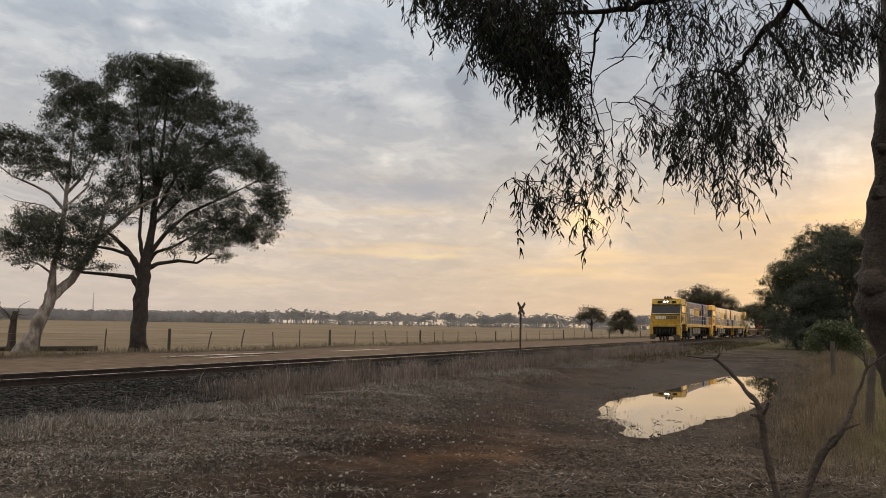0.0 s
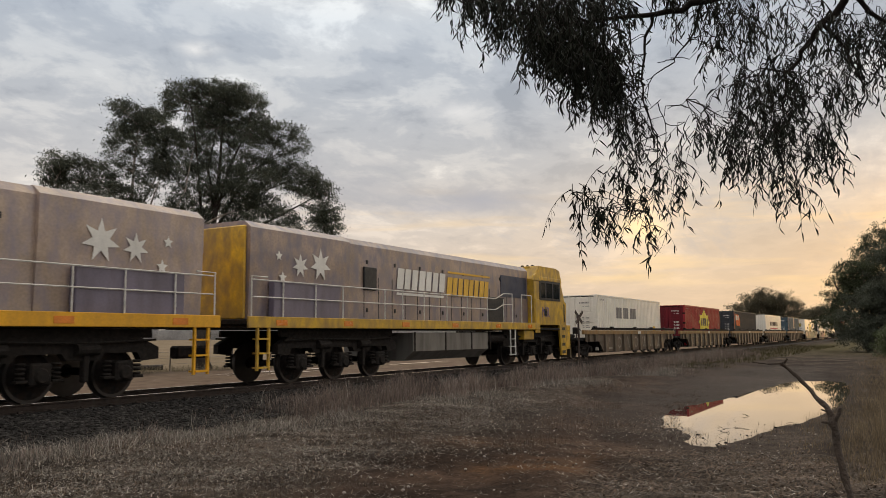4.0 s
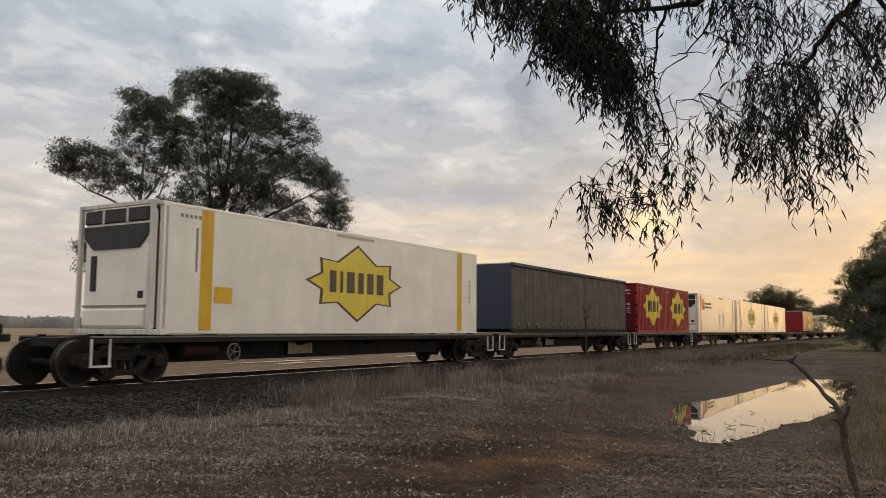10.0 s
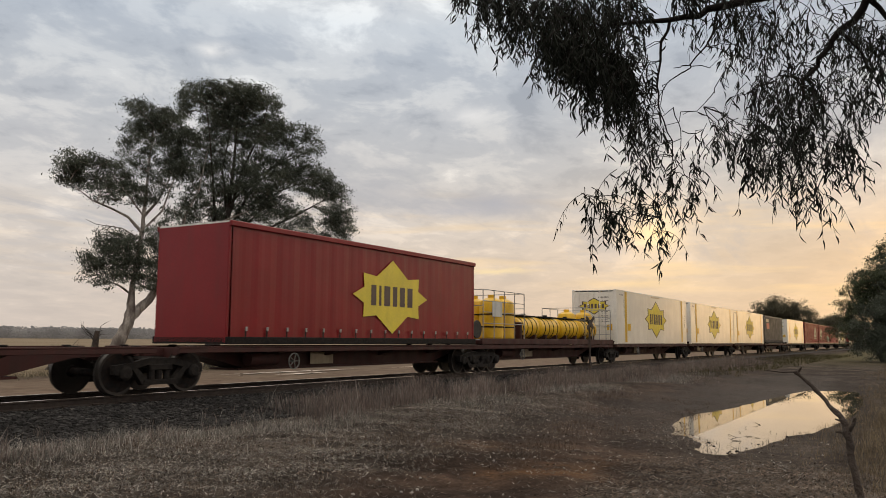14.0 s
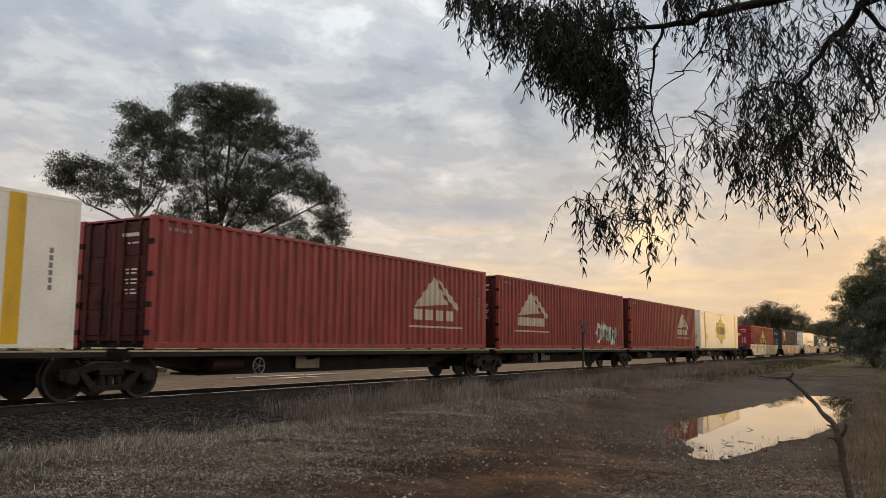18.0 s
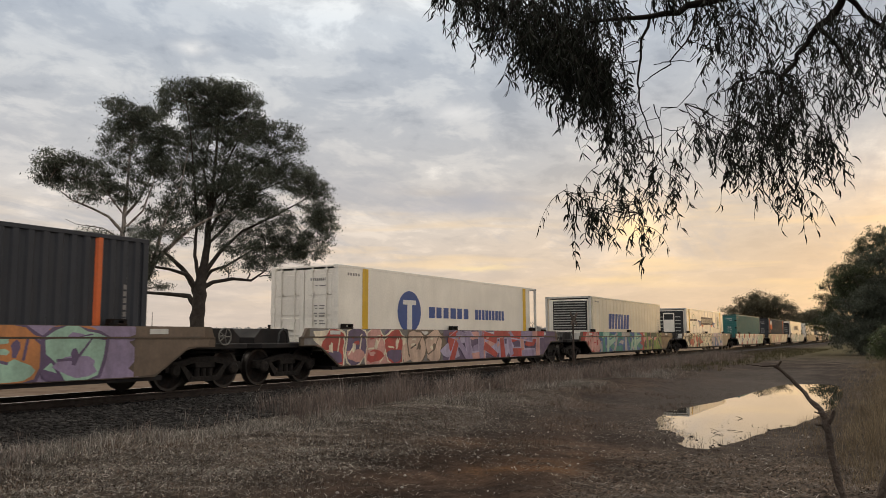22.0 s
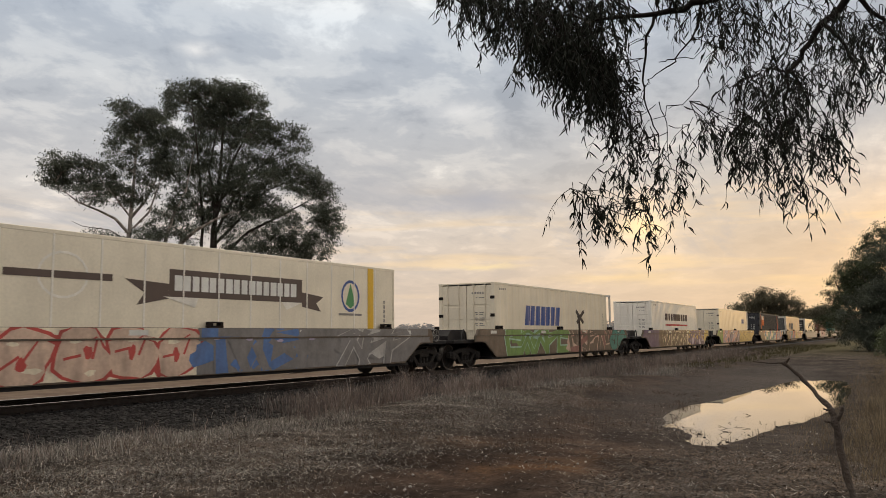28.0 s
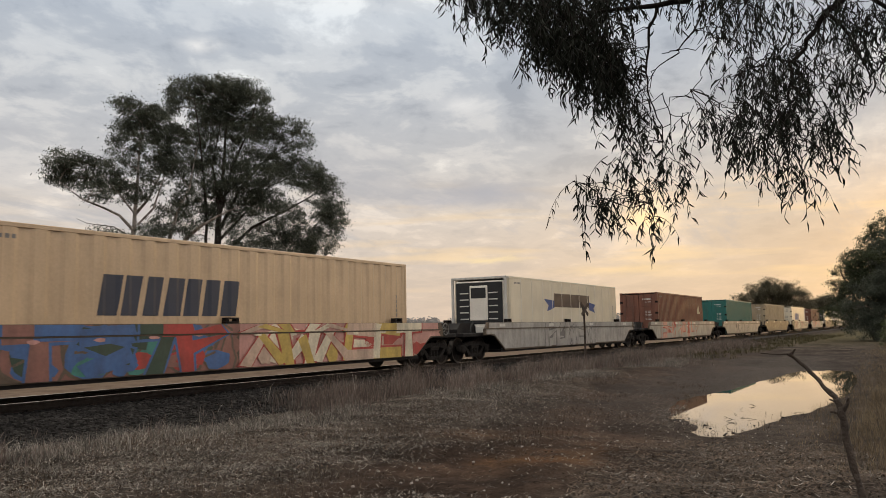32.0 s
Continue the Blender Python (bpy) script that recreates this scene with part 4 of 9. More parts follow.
def art_part(holder, art, yfun, breaks, name="logo", label=""):
    if name == "logo" and 1 < len(art) <= 26:
        for row in art:
            art_part(holder, [row], yfun, breaks, name, label)
        return None
    keys = list(dict.fromkeys(k for k, _, _ in art))
    s = Shape()
    for k, poly, lift in art:
        s.k = keys.index(k)
        drape(s, poly, lambda x: yfun(x) - lift, breaks)
    return part(name, s, [M[k] for k in keys], holder, label, kind="" if name == "logo" else "stuff")


def container(u, floor, length, key, label, pitch=0.30, depth=0.042, height=2.9, half=1.25, front="doors", rear="wall", art=(), group="shipping containers", marks=True, front_key=None, panels=0.0, emblem=()):
    """A freight container with walls, roof, posts, rails, castings, end gear and its painted badge."""
    ob = thing("shipping_container", label, "container", group)
    place(ob, u, floor)
    lx = length / 2
    body = length
    shift = 0.0
    if rear == "frame":
        body, shift = length - 0.75, -0.375
    if front in ("grille", "screen", "unit"):
        body, shift = body - 0.3, shift + 0.15
    ms = container_meshes(body, height, half, pitch, depth, key)
    bx = body / 2
    child("side_wall", ms["wall"], ob, shift, -half, 0)
    child("side_wall", ms["wall"], ob, shift, half, 0, flip=True)
    child("roof", ms["roof"], ob, shift)
    child("floor", ms["floor"], ob, shift)
    for a in (-1, 1):
        for b in (-1, 1):
            child("corner_post", ms["post"], ob, shift + a * (bx - 0.07), b * (half - 0.07), 0)
            child("corner_casting", ms["cast"], ob, shift + a * (bx - 0.085), b * (half - 0.08), -0.004)
            child("corner_casting", ms["cast"], ob, shift + a * (bx - 0.085), b * (half - 0.08), height - 0.114)
    for b in (-1, 1):
        child("top_rail", ms["rail"], ob, shift, b * (half - 0.035), height - 0.045)
        child("bottom_rail", ms["sill"], ob, shift, b * (half - 0.03), 0, flip=b > 0)
    x0 = shift - bx
    fk = front_key or key
    if front == "doors":
        for a in (-1, 1):
            child("door", shared(("door", height, half, fk, a), lambda: door_mesh(height, half, fk, a)), ob, x0 + 0.06, 0, 0)
        pale = fk not in ("white_paint", "cream_paint")
        tagged(child("marking", shared(("door_marks", pale), lambda: door_marks_mesh("logo_white" if pale else "mark_grey")), ob, x0 + 0.06, 0, 0), kind="stuff")
        if emblem:
            for k, (mk, rows) in enumerate(emblem):
                s = Shape()
                for poly in rows:
                    s.prism_x(poly, -0.052 - 0.003 * k, -0.046)
                tagged(part("door_emblem", s, M[mk], ob), kind="stuff").location = (x0 + 0.06, 0, 0)
    elif front == "wall":
        child("end_wall", shared(("end", height, half, fk, pitch), lambda: end_wall_mesh(height, half, fk, pitch)), ob, x0 + 0.06, 0, 0)
    else:
        for n, me in shared(("cool", height, half, front), lambda: cooler_parts(height, half, front)):
            child(n, me, ob, x0, 0, 0)
        fr = shared(("front_frame", height, half), lambda: front_frame_mesh(height, half))
        child("front_frame", fr, ob, x0 - 0.3, 0, 0)
    child("end_wall", shared(("end", height, half, key, pitch), lambda: end_wall_mesh(height, half, key, pitch)), ob, shift + bx - 0.06, 0, 0, flip=True)
    if rear == "frame":
        child("end_frame", shared(("frame", height, half), lambda: open_frame_mesh(height, half)), ob, lx - 0.09, 0, 0)
    yfun = (lambda x: -half + wave(x - shift, pitch, depth)) if pitch else (lambda x: -half)
    breaks = [x + shift for x in wave_breaks(-bx, bx, pitch)] if pitch else ()
    if panels:
        n = int(body / panels)
        sm = shared(("seam", height), lambda: Shape().box(-0.02, 0.02, -0.010, 0.0, 0.16, height - 0.08).mesh("panel_seam", M["seam_grey"]))
        for i in range(1, n):
            child("panel_seam", sm, ob, shift - bx + i * body / n, -half, 0)
    if art:
        art_part(ob, art, yfun, breaks)
    if marks:
        rows = []
        for i in range(5):
            rows.append(("mark_grey", rect(x0 + 0.45 + i * 0.13, x0 + 0.53 + i * 0.13, height - 0.30, height - 0.22), 0.005))
        for i in range(6):
            rows.append(("mark_grey", rect(shift + bx - 0.62, shift + bx - 0.54, height - 1.1 - i * 0.14, height - 1.0 - i * 0.14), 0.005))
        art_part(ob, rows, yfun, breaks, "marking")
    return ob


def front_frame_mesh(height, half):
    s = Shape()
    for y in (-half + 0.05, half - 0.05):
        s.box(0, 0.1, y - 0.05, y + 0.05, 0, height, 0.012)
        s.box(0.1, 0.34, y - 0.04, y + 0.04, height - 0.09, height, 0.01)
        s.box(0.1, 0.34, y - 0.05, y + 0.05, 0.0, 0.12, 0.01)
    s.box(0, 0.1, -half, half, height - 0.10, height, 0.012)
    s.box(0, 0.1, -half, half, 0, 0.12, 0.012)
    return s.mesh("front_frame", M["plate_white"])


M["seam_grey"] = surf("seam_grey", (0.76, 0.71, 0.63), 0.5, 0.0, 0.15, 3, 30)
M["mark_grey"] = surf("mark_grey", (0.22, 0.20, 0.19), 0.5, 0.0, 0.15, 3, 30)
M["chalk_grey"] = surf("chalk_grey", (0.30, 0.27, 0.22), 0.7, 0.0, 0.35, 6, 30)


# ---- wagons ----
def ribbed_wagon(u, seed):
    """Brown well wagon with an upright rib at every panel and an ochre top chord."""
    ob = thing("well_wagon", "brown ribbed well wagon with ochre top chord and faint chalk scrawl", "rail wagon", "ribbed well wagons")
    place(ob, u)

    def side():
        s = Shape()
        s.prism([(-8.3, 0.86), (-6.4, 0.86), (-5.75, 0.32), (5.75, 0.32), (6.4, 0.86), (8.3, 0.86), (8.3, 1.24), (-8.3, 1.24)][::-1], -0.03, 0.03)
        return s.mesh("side_plate", M["wagon_brown"])

    def chord():
        s = Shape()
        s.box(-8.75, 8.75, -0.07, 0.06, 1.22, 1.43, 0.015)
        return s.mesh("top_chord", M["wagon_rim"])

    rib = shared("rib", lambda: Shape().prism_x([(-0.11, 0.30), (0, 0.30), (0, 1.22), (-0.09, 1.22)], -0.24, 0.24).mesh("rib", M["wagon_brown"]))
    srib = shared("short_rib", lambda: Shape().prism_x([(-0.09, 0.88), (0, 0.88), (0, 1.22), (-0.09, 1.22)], -0.15, 0.15).mesh("rib", M["wagon_brown"]))
    rl = shared("top_tube", lambda: Shape().cyl((-7.2, 0, 0), (8.9, 0, 0), 0.035, n=8).box(-7.2, 8.3, -0.05, 0.08, -0.09, -0.03).mesh("top_tube", M["steel_dark"], 40))
    lug = shared("lug", lambda: Shape().box(-0.16, 0.16, -0.06, 0.08, 0.0, 0.10, 0.02).mesh("lug", M["steel_dark"]))
    plate = shared("data_plate", lambda: Shape().box(-0.26, 0.26, -0.012, 0.0, -0.09, 0.09).mesh("data_plate", M["plate_white"]))
    for b in (-1, 1):
        f = b > 0
        child("side_plate", shared("ribbed_side", side), ob, 0, b * 1.36, 0, flip=f)
        child("top_chord", shared("ribbed_chord", chord), ob, 0, b * 1.38, 0, flip=f)
        child("top_tube", rl, ob, 0, b * 1.33, 1.54, flip=f)
        for i in range(8):
            child("rib", rib, ob, -5.42 + i * 1.55, b * 1.39, 0, flip=f)
        for x in (-7.9, -7.0, 7.0, 7.9):
            child("rib", srib, ob, x, b * 1.39, 0, flip=f)
        for x in (-6.9, -4.2, 0.0, 3.4, 6.2):
            child("lug", lug, ob, x, b * 1.36, 1.53, flip=f)
        child("data_plate", plate, ob, 0.5, b * 1.46, 1.32, flip=f)
    deck = shared("ribbed_deck", lambda: wagon_deck(8.3, 9.35, 5.9))
    child("well_floor", shared("ribbed_floor", lambda: Shape().box(-6.0, 6.0, -1.3, 1.3, 0.28, 0.38).mesh("well_floor", M["wagon_black"])), ob)
    child("end_deck", deck, ob)
    child("end_deck", deck, ob, flip=True)
    box = shared("end_stop", lambda: Shape().prism([(-0.10, 0), (0.14, 0), (0.14, 0.20), (0.08, 0.30), (-0.06, 0.32), (-0.12, 0.28)][::-1], -0.13, 0.13).mesh("end_stop", M["wagon_black"]))
    for a in (-1, 1):
        for b in (-1, 1):
            child("end_stop", box, ob, a * 8.55, b * 0.95, 1.25)
        bogie(ob, a * 7.75)
    stp = shared("end_post", lambda: Shape().cyl((0, 0, 1.0), (0, 0, 1.55), 0.03, n=6).tube([(0, 0, 1.5), (-0.35, 0, 1.52), (-0.6, 0, 1.40)], 0.018, 6).mesh("end_post", M["steel_dark"]))
    child("end_post", stp, ob, 9.1, -1.2, 0)
    child("end_post", stp, ob, -9.1, -1.2, 0, flip=True)
    hw = shared("handwheel", handwheel_mesh)
    child("handwheel", hw, ob, 9.0, -1.36, 1.38)
    rnd = random.Random(seed)
    rows = []
    for i in range(7):
        x = -5.42 + 0.78 + i * 1.55
        k = rnd.randrange(4)
        if k == 0:
            rows += stroke_ring("chalk_grey", x, 0.78, 0.34, 0.30, 0.06)
        elif k == 1:
            rows += [("chalk_grey", rect(x - 0.34, x - 0.26, 0.48, 1.08, 0.1), 0.005), ("chalk_grey", rect(x - 0.34, x + 0.34, 0.46, 0.53), 0.006)]
        elif k == 2:
            rows += [("chalk_grey", rect(x - 0.4, x - 0.33, 0.48, 1.08, 0.26), 0.005), ("chalk_grey", rect(x + 0.2, x + 0.27, 0.48, 1.08, -0.28), 0.006)]
        else:
            rows += [("chalk_grey", rect(x - 0.36 + j * 0.2, x - 0.29 + j * 0.2, 0.48, 1.08, 0.16 * (-1) ** j), 0.005 + 0.001 * j) for j in range(4)]
    art_part(ob, rows, lambda x: -1.392, (), "chalk_scrawl")
    return ob


def stroke_ring(key, cx, cz, rx, rz, w):
    out = []
    n = 18
    for k in range(n):
        a, b = 2 * math.pi * k / n, 2 * math.pi * (k + 1) / n
        q = [(cx + rx * math.cos(a), cz + rz * math.sin(a)), (cx + rx * math.cos(b), cz + rz * math.sin(b)),
             (cx + (rx - w) * math.cos(b), cz + (rz - w) * math.sin(b)), (cx + (rx - w) * math.cos(a), cz + (rz - w) * math.sin(a))]
        out.append((key, q, 0.005))
    return out


def handwheel_mesh():
    s = Shape()
    n = 16
    s.tube([(0.2 * math.cos(2 * math.pi * k / n), 0, 0.2 * math.sin(2 * math.pi * k / n)) for k in range(n + 1)], 0.018, 6, False)
    for k in range(5):
        a = 2 * math.pi * k / 5
        s.cyl((0, 0, 0), (0.2 * math.cos(a), 0, 0.2 * math.sin(a)), 0.012, n=5)
    s.cyl((0, -0.02, 0), (0, 0.14, 0), 0.03, n=8)
    return s.mesh("handwheel", M["tank_grey"], 40)


def wagon_deck(inner, outer, floor_end):
    """End platform over the bogie with draw gear, for the +x end."""
    s = Shape()
    s.box(inner - 2.2, outer - 0.1, -1.25, 1.25, 0.92, 1.06, 0.02)
    s.box(inner - 2.4, outer, -0.35, 0.35, 0.72, 1.0, 0.03)
    s.prism([(floor_end, 0.30), (inner - 1.9, 1.0), (inner - 2.1, 1.06), (floor_end - 0.1, 0.40)], -1.25, 1.25)
    s.box(outer - 0.3, outer + 0.12, -0.16, 0.16, 0.74, 0.98, 0.04)
    s.box(inner - 0.3, outer - 0.15, -0.7, 0.7, 1.06, 1.24, 0.05)
    s.cyl((inner - 0.2, -0.95, 0.86), (outer - 0.2, -0.95, 0.86), 0.03, n=6)
    return s.mesh("end_deck", M["wagon_black"])


def smooth_wagon(u, palette, seed, base="wagon_brown", label=""):
    """Long well wagon with plain welded sides, covered in spray paint."""
    ob = thing("well_wagon", label or "smooth-sided well wagon covered in spray-painted graffiti", "rail wagon", "smooth well wagons")
    place(ob, u)

    def side():
        s = Shape()
        pts = [(-9.05, 0.98), (-8.5, 0.98), (-8.2, 0.92), (-7.35, 0.38), (7.35, 0.38), (8.2, 0.92), (8.5, 0.98), (9.05, 0.98), (9.05, 1.20), (-9.05, 1.20)]
        s.prism(pts[::-1], -0.03, 0.03)
        return s.mesh("side_plate", M[base])

    def lip():
        s = Shape()
        s.prism([(-8.95, 1.21), (9.0, 1.21), (8.9, 1.44), (-8.8, 1.44)][::-1], -0.05, 0.04)
        s.box(-9.0, 9.0, -0.062, 0.04, 1.19, 1.215)
        return s.mesh("top_lip", M[base])

    lug = shared("lug2", lambda: Shape().box(-0.22, 0.22, -0.05, 0.1, 0.0, 0.05, 0.01).box(-0.2, -0.12, -0.05, 0.1, 0.05, 0.12).box(0.12, 0.2, -0.05, 0.1, 0.05, 0.12).box(-0.2, 0.2, -0.05, 0.1, 0.11, 0.14).mesh("lug", M["steel_dark"]))
    plate = shared("reflector", lambda: Shape().box(-0.24, 0.24, -0.012, 0.0, -0.055, 0.055).mesh("reflector_plate", M["plate_white"]))
    for b in (-1, 1):
        f = b > 0
        child("side_plate", shared(("smooth_side", base), side), ob, 0, b * 1.42, 0, flip=f)
        child("top_lip", shared(("smooth_lip", base), lip), ob, 0, b * 1.42, 0, flip=f)
        for x in (-6.9, -0.6, 6.4):
            child("lug", lug, ob, x, b * 1.39, 1.44, flip=f)
        for x in (-7.6, -2.8, 2.2, 7.4):
            child("reflector_plate", plate, ob, x, b * 1.472, 1.33, flip=f)
    child("well_floor", shared("smooth_floor", lambda: Shape().box(-7.6, 7.6, -1.38, 1.38, 0.30, 0.395).mesh("well_floor", M["wagon_black"])), ob)
    deck = shared("smooth_deck", lambda: wagon_deck(9.0, 10.42, 7.4))
    hump = shared("end_hump", lambda: Shape().prism([(8.95, 1.06), (10.3, 1.06), (10.3, 1.2), (10.05, 1.42), (9.05, 1.42)][::-1], -1.0, 1.0).mesh("end_hump", M["wagon_black"]))
    hw = shared("handwheel", handwheel_mesh)
    hose = shared("brake_hose", lambda: Shape().tube([(0, 0, 1.05), (0.05, 0, 1.3), (0.2, 0, 1.42), (0.35, 0, 1.3), (0.4, 0, 1.0)], 0.03, 6).mesh("brake_hose", M["rubber_black"], 50))
    for a in (-1, 1):
        child("end_deck", deck, ob, flip=a < 0)
        child("end_hump", hump, ob, flip=a < 0)
        bogie(ob, a * 9.12, 0.85)
    child("brake_hose", hose, ob, -9.6, -1.15, 0)
    child("handwheel", hw, ob, 9.5, -1.3, 1.22)
    if palette:
        graffiti(ob, palette, seed, -1.452)
    return ob


GRAF = dict(cream=(0.76, 0.66, 0.50), mint=(0.34, 0.52, 0.40), teal=(0.055, 0.24, 0.20), purple=(0.115, 0.075, 0.150), violet=(0.30, 0.23, 0.36), pink=(0.60, 0.30, 0.26), red=(0.45, 0.05, 0.04),
            orange=(0.52, 0.20, 0.06), yellow=(0.58, 0.40, 0.10), green=(0.16, 0.28, 0.06), blue=(0.06, 0.14, 0.34), black=(0.025, 0.022, 0.024), white=(0.76, 0.71, 0.63), brown=(0.14, 0.095, 0.065),
            grey=(0.17, 0.16, 0.16), silver=(0.40, 0.38, 0.36), dusk=(0.29, 0.125, 0.10), olive=(0.10, 0.10, 0.055), forest=(0.035, 0.065, 0.042), lilac=(0.42, 0.36, 0.50), camo=(0.20, 0.17, 0.11), skin=(0.60, 0.42, 0.32))
for _k, _c in GRAF.items():
    M["spray_" + _k] = surf("spray_" + _k, _c, 0.55, vary=0.22, scale=1.6, fine=14, dirt=GRIME, dirt_amount=0.3, streak=0.3, coat=0.4)


def blob(rnd, cx, cz, rx, rz, n=14, rough=0.25):
    ph = [rnd.uniform(0, 6.28) for _ in range(3)]
    out = []
    for k in range(n):
        a = 2 * math.pi * k / n
        r = 1 + rough * (math.sin(2 * a + ph[0]) * 0.5 + math.sin(3 * a + ph[1]) * 0.5 + math.sin(5 * a + ph[2]) * 0.35)
        out.append((cx + rx * r * math.cos(a), cz + rz * r * math.sin(a)))
    return out


def thick(pts, w, grow=0.0):
    """Quads of a thick crooked stroke through the points, flaring towards its ends."""
    out = []
    for k, (p, q) in enumerate(zip(pts, pts[1:])):
        dx, dz = q[0] - p[0], q[1] - p[1]
        l = math.hypot(dx, dz) or 1.0
        nx, nz = -dz / l, dx / l
        a, b = w * (1.15 if k == 0 else 0.9) / 2 + grow, w * (1.2 if k == len(pts) - 2 else 0.9) / 2 + grow
        ex, ez = dx / l * (w * 0.3 + grow), dz / l * (w * 0.3 + grow)
        out.append([(p[0] - ex + nx * a, p[1] - ez + nz * a), (p[0] - ex - nx * a, p[1] - ez - nz * a), (q[0] + ex - nx * b, q[1] + ez - nz * b), (q[0] + ex + nx * b, q[1] + ez + nz * b)])
    return out


FORMS = (((0, 0), (0.05, 1), (0.95, 0.75), (0.15, 0.45), (1, 0)), ((1, 0.9), (0.1, 0.95), (0.05, 0.1), (1, 0.05)), ((0, 1), (0.25, 0), (0.6, 0.6), (0.9, 0), (1, 1)), ((0, 0), (0.5, 1), (1, 0)), ((1, 1), (0.1, 0.85), (0.9, 0.45), (0.05, 0.05)),
         ((0, 1), (1, 1), (0.5, 1), (0.45, 0)), ((0.05, 1), (0, 0), (0.1, 0.5), (1, 1)), ((0, 1), (0.1, 0.05), (0.95, 0.1), (1, 1)))


def foot_at(x):
    """Lower edge of the side plate, which rises over the bogies."""
    a = abs(x)
    return 0.40 if a < 7.3 else min(1.0, 0.40 + (a - 7.3) * 0.63)


def graffiti(ob, pal, seed, y):
    """Spray paint on the near side: filled ground, then crooked letter-like forms with edges and shines, which say nothing."""
    rnd = random.Random(seed)
    rows = []

    def put(key, poly, lift):
        low = []
        for x, z in poly:
            x = max(-8.9, min(8.9, x))
            foot = foot_at(x)
            low.append((x, max(foot, min(1.185, z))))
        rows.append(("spray_" + key, low, lift))
        if max(z for _, z in poly) > 1.26:
            rows.append(("^spray_" + key, [(max(-8.7, min(8.7, x)), max(1.222, min(1.43, z))) for x, z in poly], lift))

    for k, (key, a, b) in enumerate(pal["ground"]):
        mid = [(b + 0.14 * math.sin(2.3 * j + k), 0.40 + j * 0.18) for j in range(7)]
        low = sorted({a, *[x for x in (-8.25, -7.35, 7.35, 8.25) if a < x < b]})
        put(key, [*[(x, 0.40) for x in low], *mid, (a, 1.48)], 0.002 + 0.0006 * k)
    for n, (a, b, fill, line, shine, kind) in enumerate(pal["words"]):
        w = b - a
        count = max(1 if kind in ("disc", "figure", "scrawl") else 2, round(w / {"wild": 1.25, "disc": 1.55, "figure": 2.9, "scrawl": 1.4}.get(kind, 1.1)))
        tall = 1.0 if kind != "ball" else 0.4
        base = 0.006 + 0.008 * n
        if kind == "disc":
            # half rounds against the upper and the lower edge
            for i in range(count):
                cx, top = a + (i + 0.5) * w / count, i % 2 == 0
                ang = [math.pi * j / 12 for j in range(13)]
                put(fill, [(cx + 0.36 * math.cos(q), 1.44 - 0.46 * math.sin(q)) if top else (cx + 0.32 * math.cos(q), 0.40 + 0.38 * math.sin(q)) for q in ang], base)
            continue
        if kind == "figure":
            # loose running figures in thick strokes
            for i in range(count):
                cx = a + (i + 0.5) * w / count
                for j, pts in enumerate((((0.0, 1.44), (0.05, 1.12), (-0.05, 0.80), (-0.40, 0.62)), ((-0.32, 0.98), (0.0, 0.98), (0.12, 0.86), (0.48, 0.88)), ((0.02, 0.80), (0.14, 0.66), (0.16, 0.44)))):
                    for k, q in enumerate(thick([(cx + x, z) for x, z in pts], 0.13 if j < 2 else 0.04)):
                        put(fill if j < 2 else line, q, base + 0.0006 * k)
                put(shine, thick([(cx + 0.10, 1.42), (cx + 0.24, 1.26), (cx + 0.20, 1.05)], 0.16)[0], base + 0.0030)
            continue
        if kind == "scrawl":
            for i in range(count):
                cx = a + (i + 0.5) * w / count
                for k, q in enumerate(thick([(cx + rnd.uniform(-0.3, 0.3), 0.55 + rnd.uniform(0.0, 0.6)) for _ in range(5)], 0.035)):
                    put(line, q, base + 0.0006 * k)
            continue
        # overspray behind the forms
        for i in range(2 * count):
            f = fill if isinstance(fill, str) else fill[rnd.randrange(len(fill))]
            put(f if i % 3 else line, blob(rnd, a + rnd.random() * w, rnd.uniform(0.55, 1.3), rnd.uniform(0.25, 0.7), rnd.uniform(0.15, 0.38), 12, 0.35), base - 0.0030 + 0.0004 * (i % 5))
        for i in range(count):
            cx, cz = a + (i + 0.5) * w / count + rnd.uniform(-0.08, 0.08), 0.88 + rnd.uniform(-0.04, 0.06)
            rx, rz = 0.5 * w / count, 0.50
            f = fill if isinstance(fill, str) else fill[i % len(fill)]
            f2 = fill if isinstance(fill, str) else fill[(i + 1) % len(fill)]
            if kind == "ball":
                put(f, blob(rnd, cx, cz + rnd.uniform(-0.3, 0.25), rx * 0.42, 0.22, 14, 0.06), base)
                continue
            if kind == "bubble":
                form = blob(rnd, cx, cz, rx * 1.02, rz * 1.12, 16, 0.2)
                put(line, [(cx + (x - cx) * 1.14, cz + (z - cz) * 1.12) for x, z in form], base + 0.0006 * (i % 2))
                put(f, form, base + 0.002 + 0.0006 * (i % 2))
                put(f2, blob(rnd, cx, cz - rz * 0.5, rx * 0.8, rz * 0.4, 12, 0.2), base + 0.0035)
                put(line, blob(rnd, cx + rnd.uniform(-0.3, 0.3) * rx, cz + rnd.uniform(-0.3, 0.3) * rz, rx * 0.16, rz * 0.3, 9, 0.3), base + 0.005)
                for j in range(3):
                    put((f2, shine, f)[j], blob(rnd, cx + rnd.uniform(-0.6, 0.6) * rx, cz + rnd.uniform(-0.7, 0.7) * rz, rx * rnd.uniform(0.2, 0.4), rz * 0.12, 10, 0.3), base + 0.0042)
                put(line, thick([(cx - rx * 0.7, cz + rz * rnd.uniform(-0.5, 0.1)), (cx - rx * 0.1, cz + rz * rnd.uniform(-0.3, 0.3))], 0.045)[0], base + 0.005)
